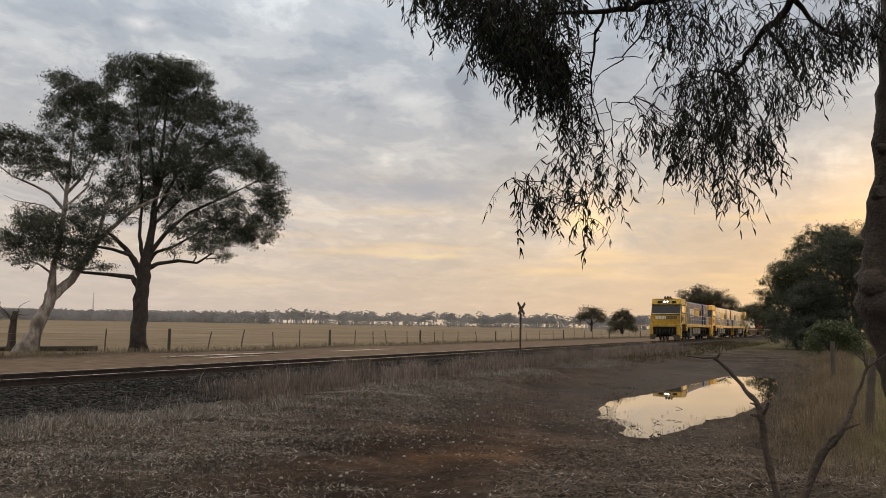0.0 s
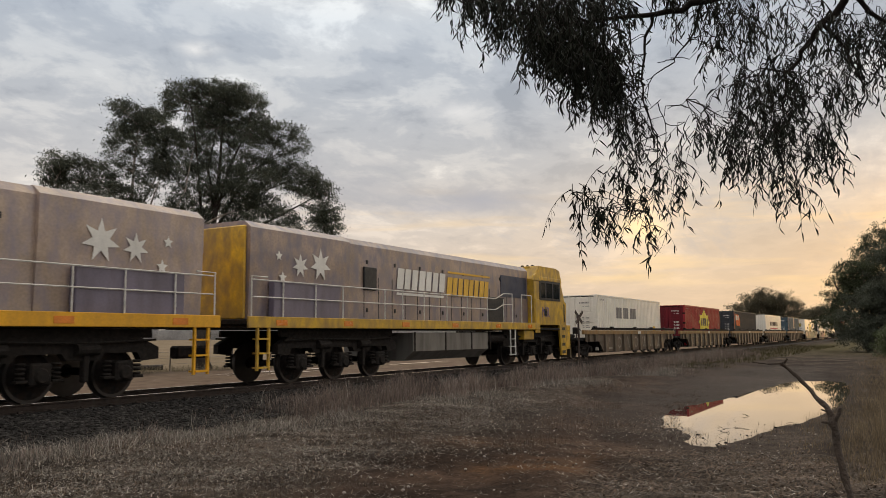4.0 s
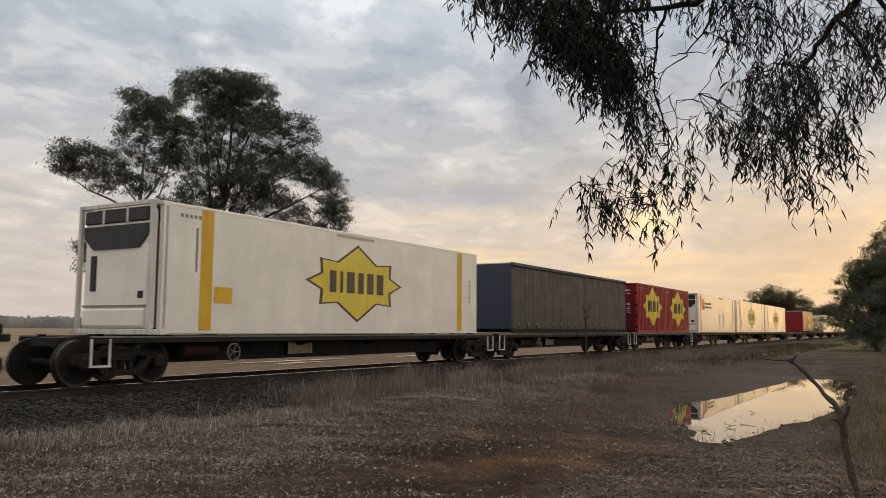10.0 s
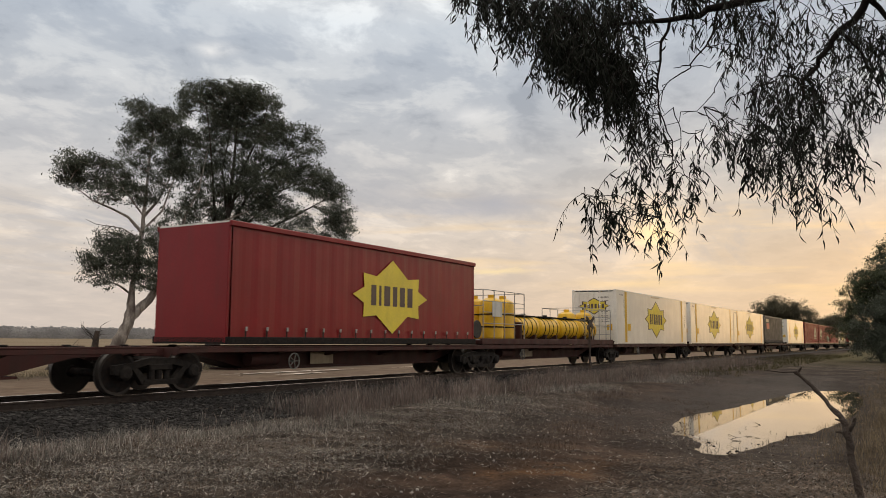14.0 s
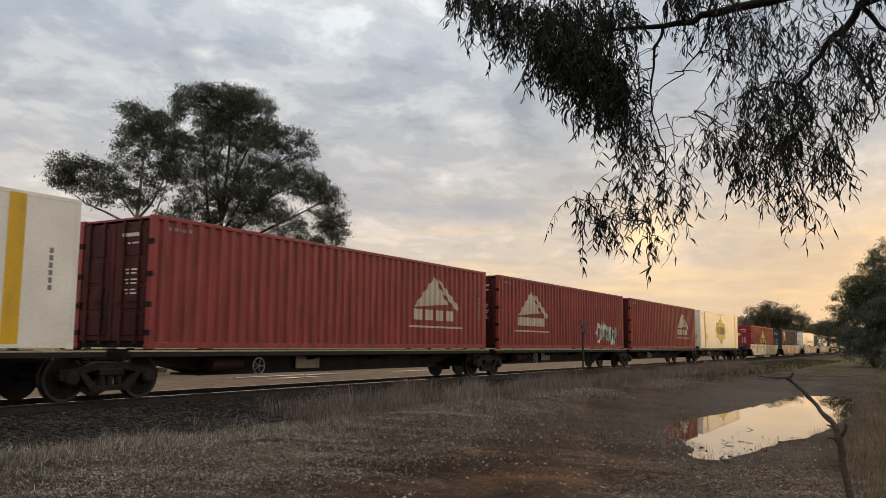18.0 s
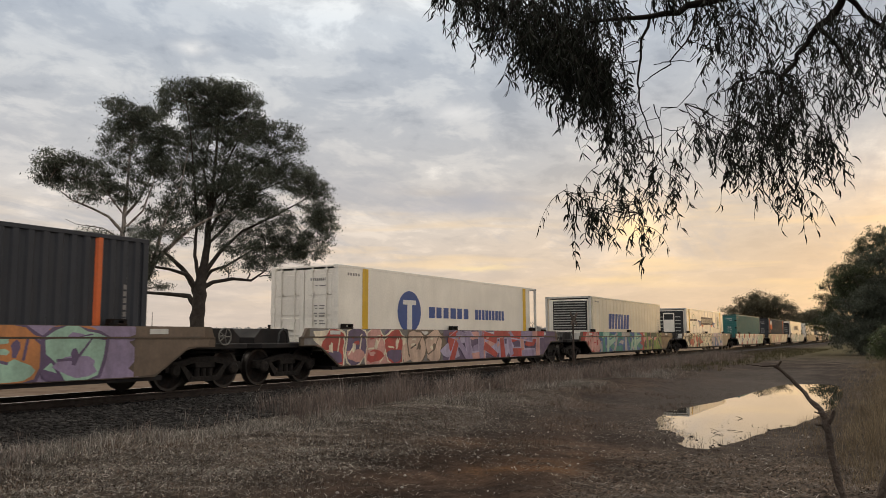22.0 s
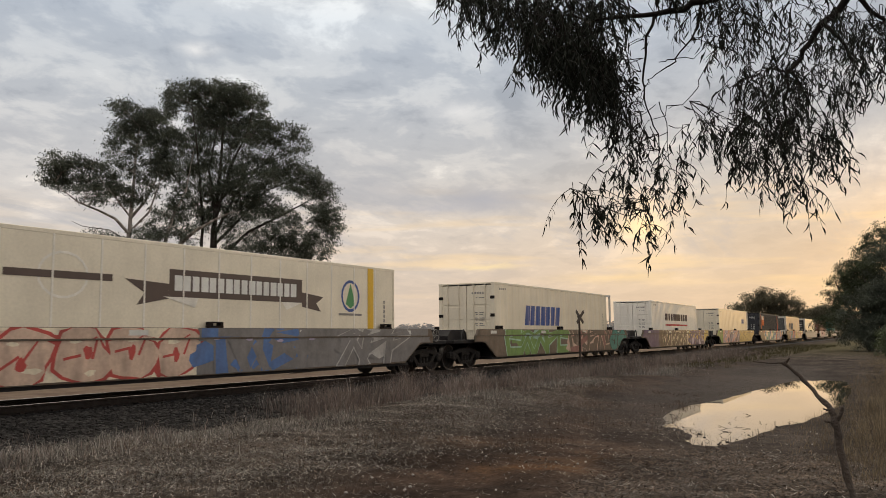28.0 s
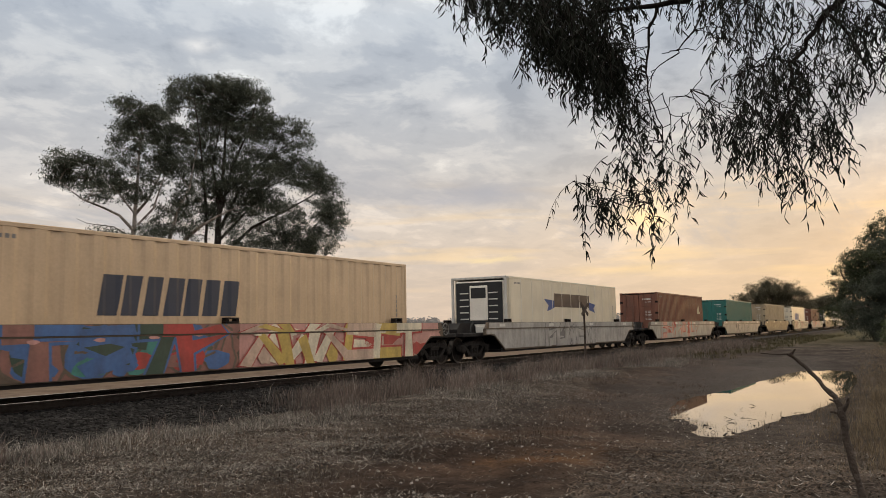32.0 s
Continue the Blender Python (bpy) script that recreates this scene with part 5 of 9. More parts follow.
                put(line, thick([(cx + rx * 0.5, cz + rz * 0.7), (cx + rx * rnd.uniform(0.0, 0.4), cz - rz * 0.1)], 0.05)[0], base + 0.005)
            else:
                lean = rnd.uniform(-0.25, 0.25)
                pts = [(cx + (x - 0.5) * 2 * rx * 0.92 + (z - 0.5) * lean + rnd.uniform(-0.06, 0.06), cz + (z - 0.5) * 2 * rz * 0.92) for x, z in FORMS[rnd.randrange(len(FORMS))]]
                wide = 0.33 * min(1.2, rx / 0.55)
                for q in thick(pts, wide, 0.06):
                    put(line, q, base + 0.0006 * (i % 2))
                for j, q in enumerate(thick(pts, wide)):
                    put(f if j % 2 == 0 else f2, q, base + 0.002 + 0.0006 * ((i + j) % 2))
            put(shine, blob(rnd, cx - rx * 0.3, cz + rz * 0.55, rx * 0.22, rz * 0.08, 8, 0.2), base + 0.0056)
    grid = [i * 0.5 for i in range(-20, 21)]
    art_part(ob, [r for r in rows if r[0][0] != "^"], lambda x: y, grid, "graffiti")
    up = [(k[1:], p, l) for k, p, l in rows if k[0] == "^"]
    if up:
        art_part(ob, up, lambda x: y - 0.019, grid, "graffiti")


def flat_platform(u, half, key="wagon_maroon", first=False, last=False, label="", edge=None):
    """One platform of an articulated flat container wagon, with the bogie at its leading joint."""
    ob = thing("flat_wagon", label or "low dark maroon skeletal flat wagon for containers", "rail wagon", "flat container wagons")
    place(ob, u)
    mk = M[key]

    def spine():
        s = Shape()
        h = half - 0.06
        s.prism([(-h, 0.80), (-h + 1.6, 0.78), (-h + 3.2, 0.42), (h - 3.2, 0.42), (h - 1.6, 0.78), (h, 0.80), (h, 0.97), (-h, 0.97)][::-1], -0.42, 0.42)
        s.box(-h + 2.8, h - 2.8, -0.5, 0.5, 0.40, 0.45)
        return s.mesh("spine", mk)

    def sill():
        return Shape().box(-half + 0.3, half - 0.3, -0.05, 0.05, 0.86, 0.97, 0.012).mesh("side_sill", mk)

    arm = shared(("arm", key), lambda: Shape().prism_x([(-1.2, 0.90), (-0.4, 0.70), (0.4, 0.70), (1.2, 0.90), (1.2, 0.985), (-1.2, 0.985)], -0.11, 0.11).mesh("cross_arm", mk))
    child("spine", shared(("spine", half, key), spine), ob)
    for b in (-1, 1):
        child("side_sill", shared(("sill", half, key), sill), ob, 0, b * 1.2, 0)
        child("edge_strip", shared(("edge", half, key, edge), lambda: Shape().box(-half + 0.3, half - 0.3, -0.055, 0.055, 0.97, 1.005, 0.005).mesh("edge_strip", M[edge] if edge else mk)), ob, 0, b * 1.2, 0)
    for i in range(6):
        child("cross_arm", arm, ob, -half + 0.7 + i * (2 * half - 1.4) / 5)
    lock = shared("twist_lock", lambda: Shape().box(-0.08, 0.08, -0.07, 0.07, 0.985, 1.028, 0.012).mesh("twist_lock", M["steel_dark"]))
    for x in (-half + 0.75, -half + 2.2, half - 2.2, half - 0.75):
        for b in (-1, 1):
            child("twist_lock", lock, ob, x, b * 1.16, 0)
    cylm = shared("air_tank", lambda: Shape().cyl((-0.5, 0, 0), (0.5, 0, 0), 0.17, n=12).mesh("air_tank", M["wagon_maroon"], 40))
    child("air_tank", cylm, ob, -half + 3.4, -0.75, 0.68)
    hw = shared("handwheel", handwheel_mesh)
    child("handwheel", hw, ob, -half + 4.1, -1.22, 0.62)
    plate = shared("number_plate", lambda: Shape().box(-0.5, 0.5, -0.012, 0.0, -0.16, 0.16, 0.0).mesh("data_plate", M["tan_paint"]))
    child("data_plate", plate, ob, -1.6, -0.51, 0.66)
    bogie(ob, -half + (1.15 if first else 0.0))
    if last:
        bogie(ob, half - 1.15)
    return ob


def single_flat(u, half, key="wagon_black"):
    """Flat wagon on its own two bogies."""
    ob = flat_platform(u, half, key, first=True, last=True, label="dark steel flat container wagon on two bogies", edge="tank_grey")
    step = shared("step", lambda: Shape().box(-0.02, 0.02, -0.02, 0.02, -0.55, 0.0).box(0.40, 0.44, -0.02, 0.02, -0.55, 0.0).box(-0.02, 0.44, -0.04, 0.04, -0.56, -0.52).mesh("step", M["plate_white"]))
    child("step", step, ob, -half + 0.25, -1.25, 0.95)
    child("step", step, ob, half - 0.7, -1.25, 0.95)
    return ob


# ---- locomotives ----
def loco_frame_mesh():
    """Three-axle bogie side: deep beam, axle boxes, paired coil springs and brake gear."""
    s = Shape()
    s.prism([(-2.75, 0.78), (-2.75, 1.02), (-2.3, 1.22), (2.3, 1.22), (2.75, 1.02), (2.75, 0.78), (2.3, 0.74), (2.2, 0.92), (1.4, 0.92), (1.3, 0.78), (0.55, 0.78), (0.45, 0.92), (-0.45, 0.92), (-0.55, 0.78), (-1.3, 0.78), (-1.4, 0.92), (-2.2, 0.92), (-2.3, 0.74)][::-1], -0.09, 0.09)
    for dx in (-1.85, 0.0, 1.85):
        s.box(dx - 0.22, dx + 0.22, -0.17, 0.04, 0.34, 0.76, 0.04)
        s.lathe([(-0.22, 0.12), (-0.17, 0.16), (-0.1, 0.17)], dx, 0, 0.52, 12)
        for e in (-0.36, 0.36):
            for k in range(4):
                s.lathe([(0.0, 0.075), (0.028, 0.095), (0.056, 0.075)], dx + e, -0.06, 0.46 + k * 0.085, 10, "z")
            s.box(dx + e - 0.12, dx + e + 0.12, -0.14, 0.02, 0.40, 0.46, 0.01)
    for dx in (-0.95, 0.95):
        s.cyl((dx - 0.25, -0.14, 1.0), (dx + 0.25, -0.14, 1.0), 0.12, n=10)
        s.box(dx - 0.06, dx + 0.06, -0.16, 0.0, 0.36, 0.9, 0.02)
    s.tube([(-2.6, -0.16, 1.12), (-1.0, -0.17, 1.16), (1.0, -0.17, 1.12), (2.6, -0.16, 1.18)], 0.025, 6)
    s.box(-2.6, 2.6, -0.05, 0.05, 1.22, 1.40)
    return s.mesh("side_frame", M["bogie_grey"], 35)


def loco_bogie(ob, x):
    wh = shared("loco_wheel", lambda: wheel_scaled(1.13))
    ax = shared("axle", axle_mesh)
    for dx in (-1.85, 0.0, 1.85):
        child("wheel", wh, ob, x + dx, -0.76, 0.52)
        child("wheel", wh, ob, x + dx, 0.76, 0.52, flip=True)
        child("axle", ax, ob, x + dx, 0, 0.52)
    fr = shared("loco_frame", loco_frame_mesh)
    child("side_frame", fr, ob, x, -1.05, 0)
    child("side_frame", fr, ob, x, 1.05, 0, flip=True)


def wheel_scaled(k):
    me = wheel_mesh()
    me.transform(Matrix.Diagonal((k, 1, k, 1)))
    return me


def star_poly(cx, cz, r, n=7):
    return [(cx + (r if k % 2 == 0 else r * 0.45) * math.sin(math.pi * k / n), cz + (r if k % 2 == 0 else r * 0.45) * math.cos(math.pi * k / n)) for k in range(2 * n)]


def locomotive(u, number, reverse=False, label="", lit=False, coat="loco_blue", nose="loco_yellow"):
    """A hooded diesel-electric locomotive: cab at -x unless reversed."""
    ob = thing("locomotive", label, "locomotive", "locomotives")
    place(ob, u)
    blue, yel, dark = M[coat], M[nose], M["steel_dark"]
    d = -1.0 if reverse else 1.0
    X = lambda a, b: (min(d * a, d * b), max(d * a, d * b))

    def bx(name, a, b, y0, y1, z0, z1, mat, c=0.02, parent=ob, lab=""):
        x0, x1 = X(a, b)
        return part(name, Shape().box(x0, x1, y0, y1, z0, z1, c), mat, parent, lab)

    # underframe
    bx("underframe", -10.2, 10.55, -1.45, 1.45, 1.42, 1.52, dark)
    for b in (-1, 1):
        y0, y1 = (b * 1.47 - 0.03, b * 1.47 + 0.03)
        bx("deck_edge", -7.0, 10.6, y0, y1, 1.44, 1.72, yel, 0.01)
        for xx in (-6.2, -3.2, 0.2, 3.4, 6.4, 9.2):
            part("reflector", Shape().box(*X(xx, xx + 0.42), b * 1.503 - 0.006, b * 1.503 + 0.006, 1.50, 1.64), M["amber"], ob)
    bx("deck", -7.0, 10.6, -1.43, 1.43, 1.52, 1.66, dark)
    # long hood
    x0, x1 = X(-6.62, 6.2)
    hoodp = [(-1.12, 1.66), (1.12, 1.66), (1.12, 3.93), (0.98, 4.10), (-0.98, 4.10), (-1.12, 3.93)]
    hood = part("long_hood", Shape().prism_x(hoodp, x0, x1), blue, ob, smooth=20)
    x0, x1 = X(6.2, 10.28)
    cool = part("radiator_hood", Shape().prism_x([(-1.16, 1.66), (1.16, 1.66), (1.22, 3.35), (1.22, 3.95), (1.0, 4.12), (-1.0, 4.12), (-1.22, 3.95), (-1.22, 3.35)], x0, x1), blue, ob)
    for k in range(3):
        xx = 6.7 + k * 1.0
        part("radiator_fan", Shape().lathe([(0, 0.42), (0.06, 0.42), (0.06, 0.3), (0.02, 0.1)], d * xx, 0, 4.11, 16, "z"), M["fan_black"], ob)
    part("end_panel", Shape().box(*X(10.28, 10.36), -1.1, 1.1, 1.66, 4.0, 0.03), yel, ob, "yellow tail panel")
    # door seams, latches, screens on the hood
    seam = shared("hood_seam", lambda: Shape().box(-0.012, 0.012, -0.008, 0, 0, 1.25).mesh("door_seam", M["fan_black"]))
    latch = shared("hood_latch", lambda: Shape().box(-0.04, 0.04, -0.02, 0, -0.06, 0.06).mesh("door_latch", M["rubber_black"]))
    for b in (-1, 1):
        yy = b * 1.12
        for k in range(15):
            xx = d * (-5.3 + k * 0.76)
            child("door_seam", seam, ob, xx, yy, 1.75, flip=b > 0)
            if k % 2 == 0:
                child("door_latch", latch, ob, xx + 0.15, yy, 2.0, flip=b > 0)
                child("door_latch", latch, ob, xx + 0.15, yy, 3.45, flip=b > 0)
        part("air_screen", Shape().box(*X(-6.45, -4.0), yy - 0.02, yy + 0.02, 2.75, 3.62, 0.0), M["curtain_navy"], ob)
        part("door_opening", Shape().box(*X(-4.3, -2.9), yy - 0.015, yy + 0.015, 1.75, 2.7, 0.0), M["fan_black"], ob)
        part("vent_window", Shape().box(*X(4.75, 5.4), b * 1.15 - 0.04, b * 1.15 + 0.04, 2.6, 3.3, 0.02), M["fan_black"], ob)
        part("side_panel", Shape().box(*X(6.9, 9.6), b * 1.30 - 0.1, b * 1.30 + 0.1, 1.70, 2.62, 0.02), M["hood_lilac"], ob)
    for xx, l in ((-4.2, 1.2), (-1.4, 1.6), (1.8, 1.4), (4.6, 0.8)):
        bx("roof_hatch", xx, xx + l, -0.5, 0.5, 4.08, 4.2, blue, 0.04)
    # cab
    def cabp(y):
        return [(d * x, z) for x, z in [(-10.25, 1.66), (-10.32, 2.60), (-10.12, 2.72), (-9.72, 3.52), (-9.82, 3.62), (-9.55, 4.12), (-9.1, 4.20), (-7.2, 4.20), (-6.64, 3.62), (-6.64, 1.66)]]
    pts = cabp(0)
    cab = part("cab", Shape().prism(pts if reverse else pts[::-1], -1.42, 1.42), yel, ob)
    roofp = [(-1.44, 3.60), (-1.44, 3.72), (-1.05, 4.16), (1.05, 4.16), (1.44, 3.72), (1.44, 3.60)]
    part("cab_roof", Shape().prism_x(roofp[::-1], *X(-9.6, -7.1)), yel, cab)
    for b in (-1, 1):
        yy = b * 1.425
        for a, e in ((-9.45, -8.75), (-8.65, -7.95), (-7.85, -7.3)):
            part("side_window", Shape().box(*X(a, e), yy - 0.02, yy + 0.02, 2.82, 3.50, 0.015), M["window_dark"], cab)
        part("window_band", Shape().box(*X(-9.6, -7.2), yy - 0.012, yy + 0.012, 2.72, 3.58, 0.0), M["rubber_black"], cab)
        part("cab_door", Shape().box(*X(-7.18, -6.7), yy - 0.03, yy + 0.03, 1.30, 2.75, 0.02), yel, cab)
        part("sun_visor", Shape().prism([(d * -7.3, 3.55), (d * -6.5, 3.55), (d * -6.6, 3.75), (d * -7.1, 3.95)], yy - 0.05, yy + 0.05), yel, cab)
        part("grab_rail", Shape().cyl((d * -9.92, yy - b * -0.05, 1.8), (d * -9.92, yy - b * -0.05, 2.6), 0.025, n=6), M["rubber_black"], cab)
    part("radio_panel", Shape().box(*X(-8.0, -7.72), -1.44, -1.42, 2.05, 2.35), M["window_dark"], cab)
    part("steps", loco_steps(d), [yel, M["fan_black"]], ob)
    # windscreens lie on the sloped front
    for b in (-1, 1):
        y0, y1 = (0.08, 1.25) if b > 0 else (-1.25, -0.08)
        q = [(d * -10.10, 2.80), (d * -9.76, 3.46), (d * -9.72, 3.46), (d * -10.05, 2.80)]
        part("windscreen", Shape().prism(q if not reverse else q[::-1], y0, y1), M["window_dark"], cab)
    fb = [(d * -10.14, 2.72), (d * -9.74, 3.52), (d * -9.71, 3.52), (d * -10.08, 2.72)]
    part("windscreen_frame", Shape().prism(fb if not reverse else fb[::-1], -1.38, 1.38), M["rubber_black"], cab)
    part("front_band", Shape().box(*X(-10.34, -10.2), -1.40, 1.40, 2.58, 2.70, 0.02), M["rubber_black"], cab)
    part("front_rail", Shape().tube([(d * -10.42, -1.35, 2.66), (d * -10.46, 0, 2.68), (d * -10.42, 1.35, 2.66)], 0.022, 6), M["handrail_white"], cab)
    glow = M["headlight"] if lit else M["window_dark"]
    part("light_box", Shape().box(*X(-9.86, -9.70), -0.32, 0.32, 3.74, 3.98, 0.02), M["rubber_black"], cab)
    for y in (-0.14, 0.14):
        part("headlight", Shape().lathe([(-0.06, 0.07), (0.0, 0.085), (0.06, 0.08)], d * -9.86, y, 3.86, 16, "x"), glow, cab)
    for y in (-0.75, 0.62):
        part("number_board", Shape().box(*X(-9.84, -9.70), y - 0.22, y + 0.22, 3.76, 3.95, 0.02), M["rubber_black"], cab)
    for y in (-1.0, 1.0):
        part("ditch_light", Shape().lathe([(-0.05, 0.09), (0.0, 0.10), (0.05, 0.09)], d * -10.5, y, 1.25, 14, "x"), glow, ob)
    horn = Shape()
    for y in (-0.35, -0.1, 0.15):
        horn.lathe([(-0.22, 0.11), (-0.1, 0.05), (0.25, 0.03)], d * -9.2, y, 4.32, 10, "x")
    horn.box(*X(-9.15, -8.6), -0.5, 0.35, 4.19, 4.25)
    part("horn", horn, M["rubber_black"], cab)
    # pilot, coupler and plough
    pil = Shape()
    pil.box(*X(-10.72, -10.2), -1.45, 1.45, 1.38, 1.66, 0.03)
    part("buffer_beam", pil, yel, ob, "grimy yellow front beam")
    part("pilot_plate", Shape().box(*X(-10.62, -10.3), -1.4, 1.4, 0.62, 1.38, 0.02), dark, ob)
    for y in (-1.28, 1.28):
        part("corner_step", Shape().box(*X(-10.74, -10.3), y - 0.15, y + 0.15, 0.55, 1.38, 0.02), yel, ob)
    for y in (-0.75, -0.5, 0.5, 0.75):
        part("air_hose", Shape().tube([(d * -10.66, y, 1.2), (d * -10.85, y, 0.95), (d * -10.8, y * 0.9, 0.55)], 0.03, 6), M["rubber_black"], ob)
    for b in (-1, 1):
        plo = Shape()
        q = [(b * 1.42, 0.62), (b * 1.42, 0.16), (b * 0.95, 0.14), (b * 0.75, 0.62)]
        plo.prism_x(q if b > 0 else q[::-1], *X(-10.85, -10.7))
        part("plough_blade", plo, M["grimy_yellow"], ob)
    part("coupler", Shape().box(*X(-11.1, -10.5), -0.14, 0.14, 0.72, 1.02, 0.05).tube([(d * -10.7, 0.4, 1.1), (d * -10.95, 0.42, 0.7), (d * -10.9, 0.3, 0.4)], 0.035, 7).tube([(d * -10.7, -0.4, 1.1), (d * -10.95, -0.42, 0.75), (d * -10.9, -0.3, 0.45)], 0.035, 7), dark, ob)
    part("coupler", Shape().box(*X(10.55, 11.05), -0.14, 0.14, 0.72, 1.02, 0.05), dark, ob)
    # fuel tank and gear below
    part("fuel_tank", Shape().prism_x([(-1.0, 0.42), (1.0, 0.42), (1.38, 0.72), (1.38, 1.32), (-1.38, 1.32), (-1.38, 0.72)], *X(-2.3, 3.0)), M["tank_grey"], ob)
    for xx in (-2.5, -1.0, 0.9, 2.9):
        part("tank_strap", Shape().box(*X(xx - 0.03, xx + 0.03), -1.40, -1.37, 0.72, 1.34), dark, ob)
    part("air_tank", Shape().cyl((d * -4.0, -1.1, 1.1), (d * -2.5, -1.1, 1.1), 0.18, n=12), dark, ob)
    part("equipment_box", Shape().box(*X(-6.6, -5.6), -1.40, -0.9, 1.02, 1.42, 0.03), yel, ob, "yellow battery box")
    loco_bogie(ob, d * -6.9)
    loco_bogie(ob, d * 6.4)
    lad = Shape()
    for xx in (-4.55, -4.1):
        lad.box(*X(xx - 0.025, xx + 0.025), -1.50, -1.46, 0.42, 1.44)
    for z in (0.44, 0.75, 1.05):
        lad.box(*X(-4.55, -4.1), -1.52, -1.40, z, z + 0.03)
    part("ladder", lad, M["handrail_white"], ob)
    # handrails
    for b in (-1, 1):
        yy = b * 1.44
        for xx in (-6.3, -5.3, -4.4, -3.6, -2.2, -0.6, 0.9, 2.4, 3.7, 4.7, 6.8, 8.0, 9.3):
            part("rail_post", Shape().cyl((d * xx, yy, 1.66), (d * xx, yy, 2.62 if xx > -3.8 else 2.86), 0.02, n=6), M["handrail_white"], ob)
        part("handrail", Shape().tube([(d * x, yy, z) for x, z in ((-6.3, 2.86), (-5.3, 2.86))], 0.02, 6), M["handrail_white"], ob)
        for dz in (0.0, -0.42):
            part("handrail", Shape().tube([(d * x, yy, z + dz) for x, z in ((-4.4, 2.86), (-3.6, 2.84), (-2.9, 2.62), (10.4, 2.62))], 0.018, 6), M["handrail_white"], ob)
        part("end_rail", Shape().tube([(d * 10.45, yy, 1.66), (d * 10.45, yy, 2.7), (d * 9.9, yy, 2.7)], 0.02, 6), M["handrail_white"], ob)
    rs = Shape()
    for xx in (9.85, 10.25):
        rs.box(*X(xx - 0.03, xx + 0.03), -1.49, -1.43, 0.4, 1.5)
    for z in (0.45, 0.8, 1.15):
        rs.box(*X(9.85, 10.25), -1.52, -1.3, z, z + 0.04)
    part("rear_steps", rs, yel, ob)
    # brand word as plain blocks, white then yellow, and the star field
    left, right = (-2.9, 3.6)
    rows = bars("logo_white", left, left + 3.1, 2.72, 3.38, 7, 0.1) + [("logo_white", rect(left, left + 3.0, 2.52, 2.60), 0.006)]
    rows += bars("logo_amber", left + 3.2, right, 2.62, 3.28, 8, 0.1) + [("logo_amber", rect(left + 3.3, right + 0.1, 3.42, 3.49), 0.006)]
    if reverse:
        rows = [(k, [(x - (left + right), z) for x, z in p], l) for k, p, l in rows]
    art_part(ob, rows, lambda x: -1.14, ())
    rows = [("logo_white", star_poly(d * 7.55, 3.18, 0.46), 0.006), ("logo_white", star_poly(d * 8.4, 3.1, 0.33), 0.006), ("logo_white", star_poly(d * 9.1, 2.75, 0.16, 5), 0.006), ("logo_white", star_poly(d * 9.25, 3.3, 0.14, 5), 0.006)]
    art_part(ob, rows, lambda x: -1.23, (), "star")
    part("logo", blocks_front(d), [M["logo_dark"], M["logo_white"]], cab)
    me = letters(number, 0.62)
    me.materials.clear()
    me.materials.append(M["number_violet"])
    child("cab_number", me, cab, (-9.35 if not reverse else 7.45), -1.428, 2.0)
    return ob


def blocks_front(d):
    s = Shape()
    for i in range(14):
        s.k = 0 if i < 7 else 1
        y = -1.1 + i * 0.15
        if d > 0:
            s.box(-10.312, -10.30, y, y + 0.11, 2.14, 2.44)
        else:
            s.box(10.30, 10.312, y, y + 0.11, 2.14, 2.44)
    return s


def loco_steps(d):
    s = Shape()
    s.k = 0
    pts = [(d * x, z) for x, z in ((-10.25, 1.66), (-9.35, 1.66), (-9.55, 0.30), (-10.15, 0.30))]
    s.prism(pts[::-1] if d < 0 else pts, -1.46, -1.38)
    s.k = 1
    for z in (1.42, 1.08, 0.72, 0.38):
        s.box(min(d * -10.0, d * -9.65), max(d * -10.0, d * -9.65), -1.475, -1.40, z, z + 0.13)
    return s


M["hood_lilac"] = surf("hood_lilac", (0.16, 0.14, 0.19), 0.38, vary=0.2, scale=1.2, fine=20, dirt=GRIME, dirt_amount=0.3, streak=0.25)
paint("logo_amber", (0.70, 0.40, 0.03), 0.4, amount=0.15)
paint("wagon_edge", (0.42, 0.34, 0.20), 0.55, amount=0.45)
paint("number_violet", (0.10, 0.07, 0.22), 0.4, amount=0.1)

locomotive(-347.6, "NR77", label="yellow-nosed blue diesel freight locomotive with lit headlights leading the train", lit=True)
locomotive(-325.3, "NR55", label="second blue and yellow diesel freight locomotive coupled behind the leader", coat="hood_faded_sheen", nose="loco_orange")
locomotive(-303.2, "NR", reverse=True, label="third blue and yellow diesel locomotive running cab to the rear", coat="hood_worn_sheen")


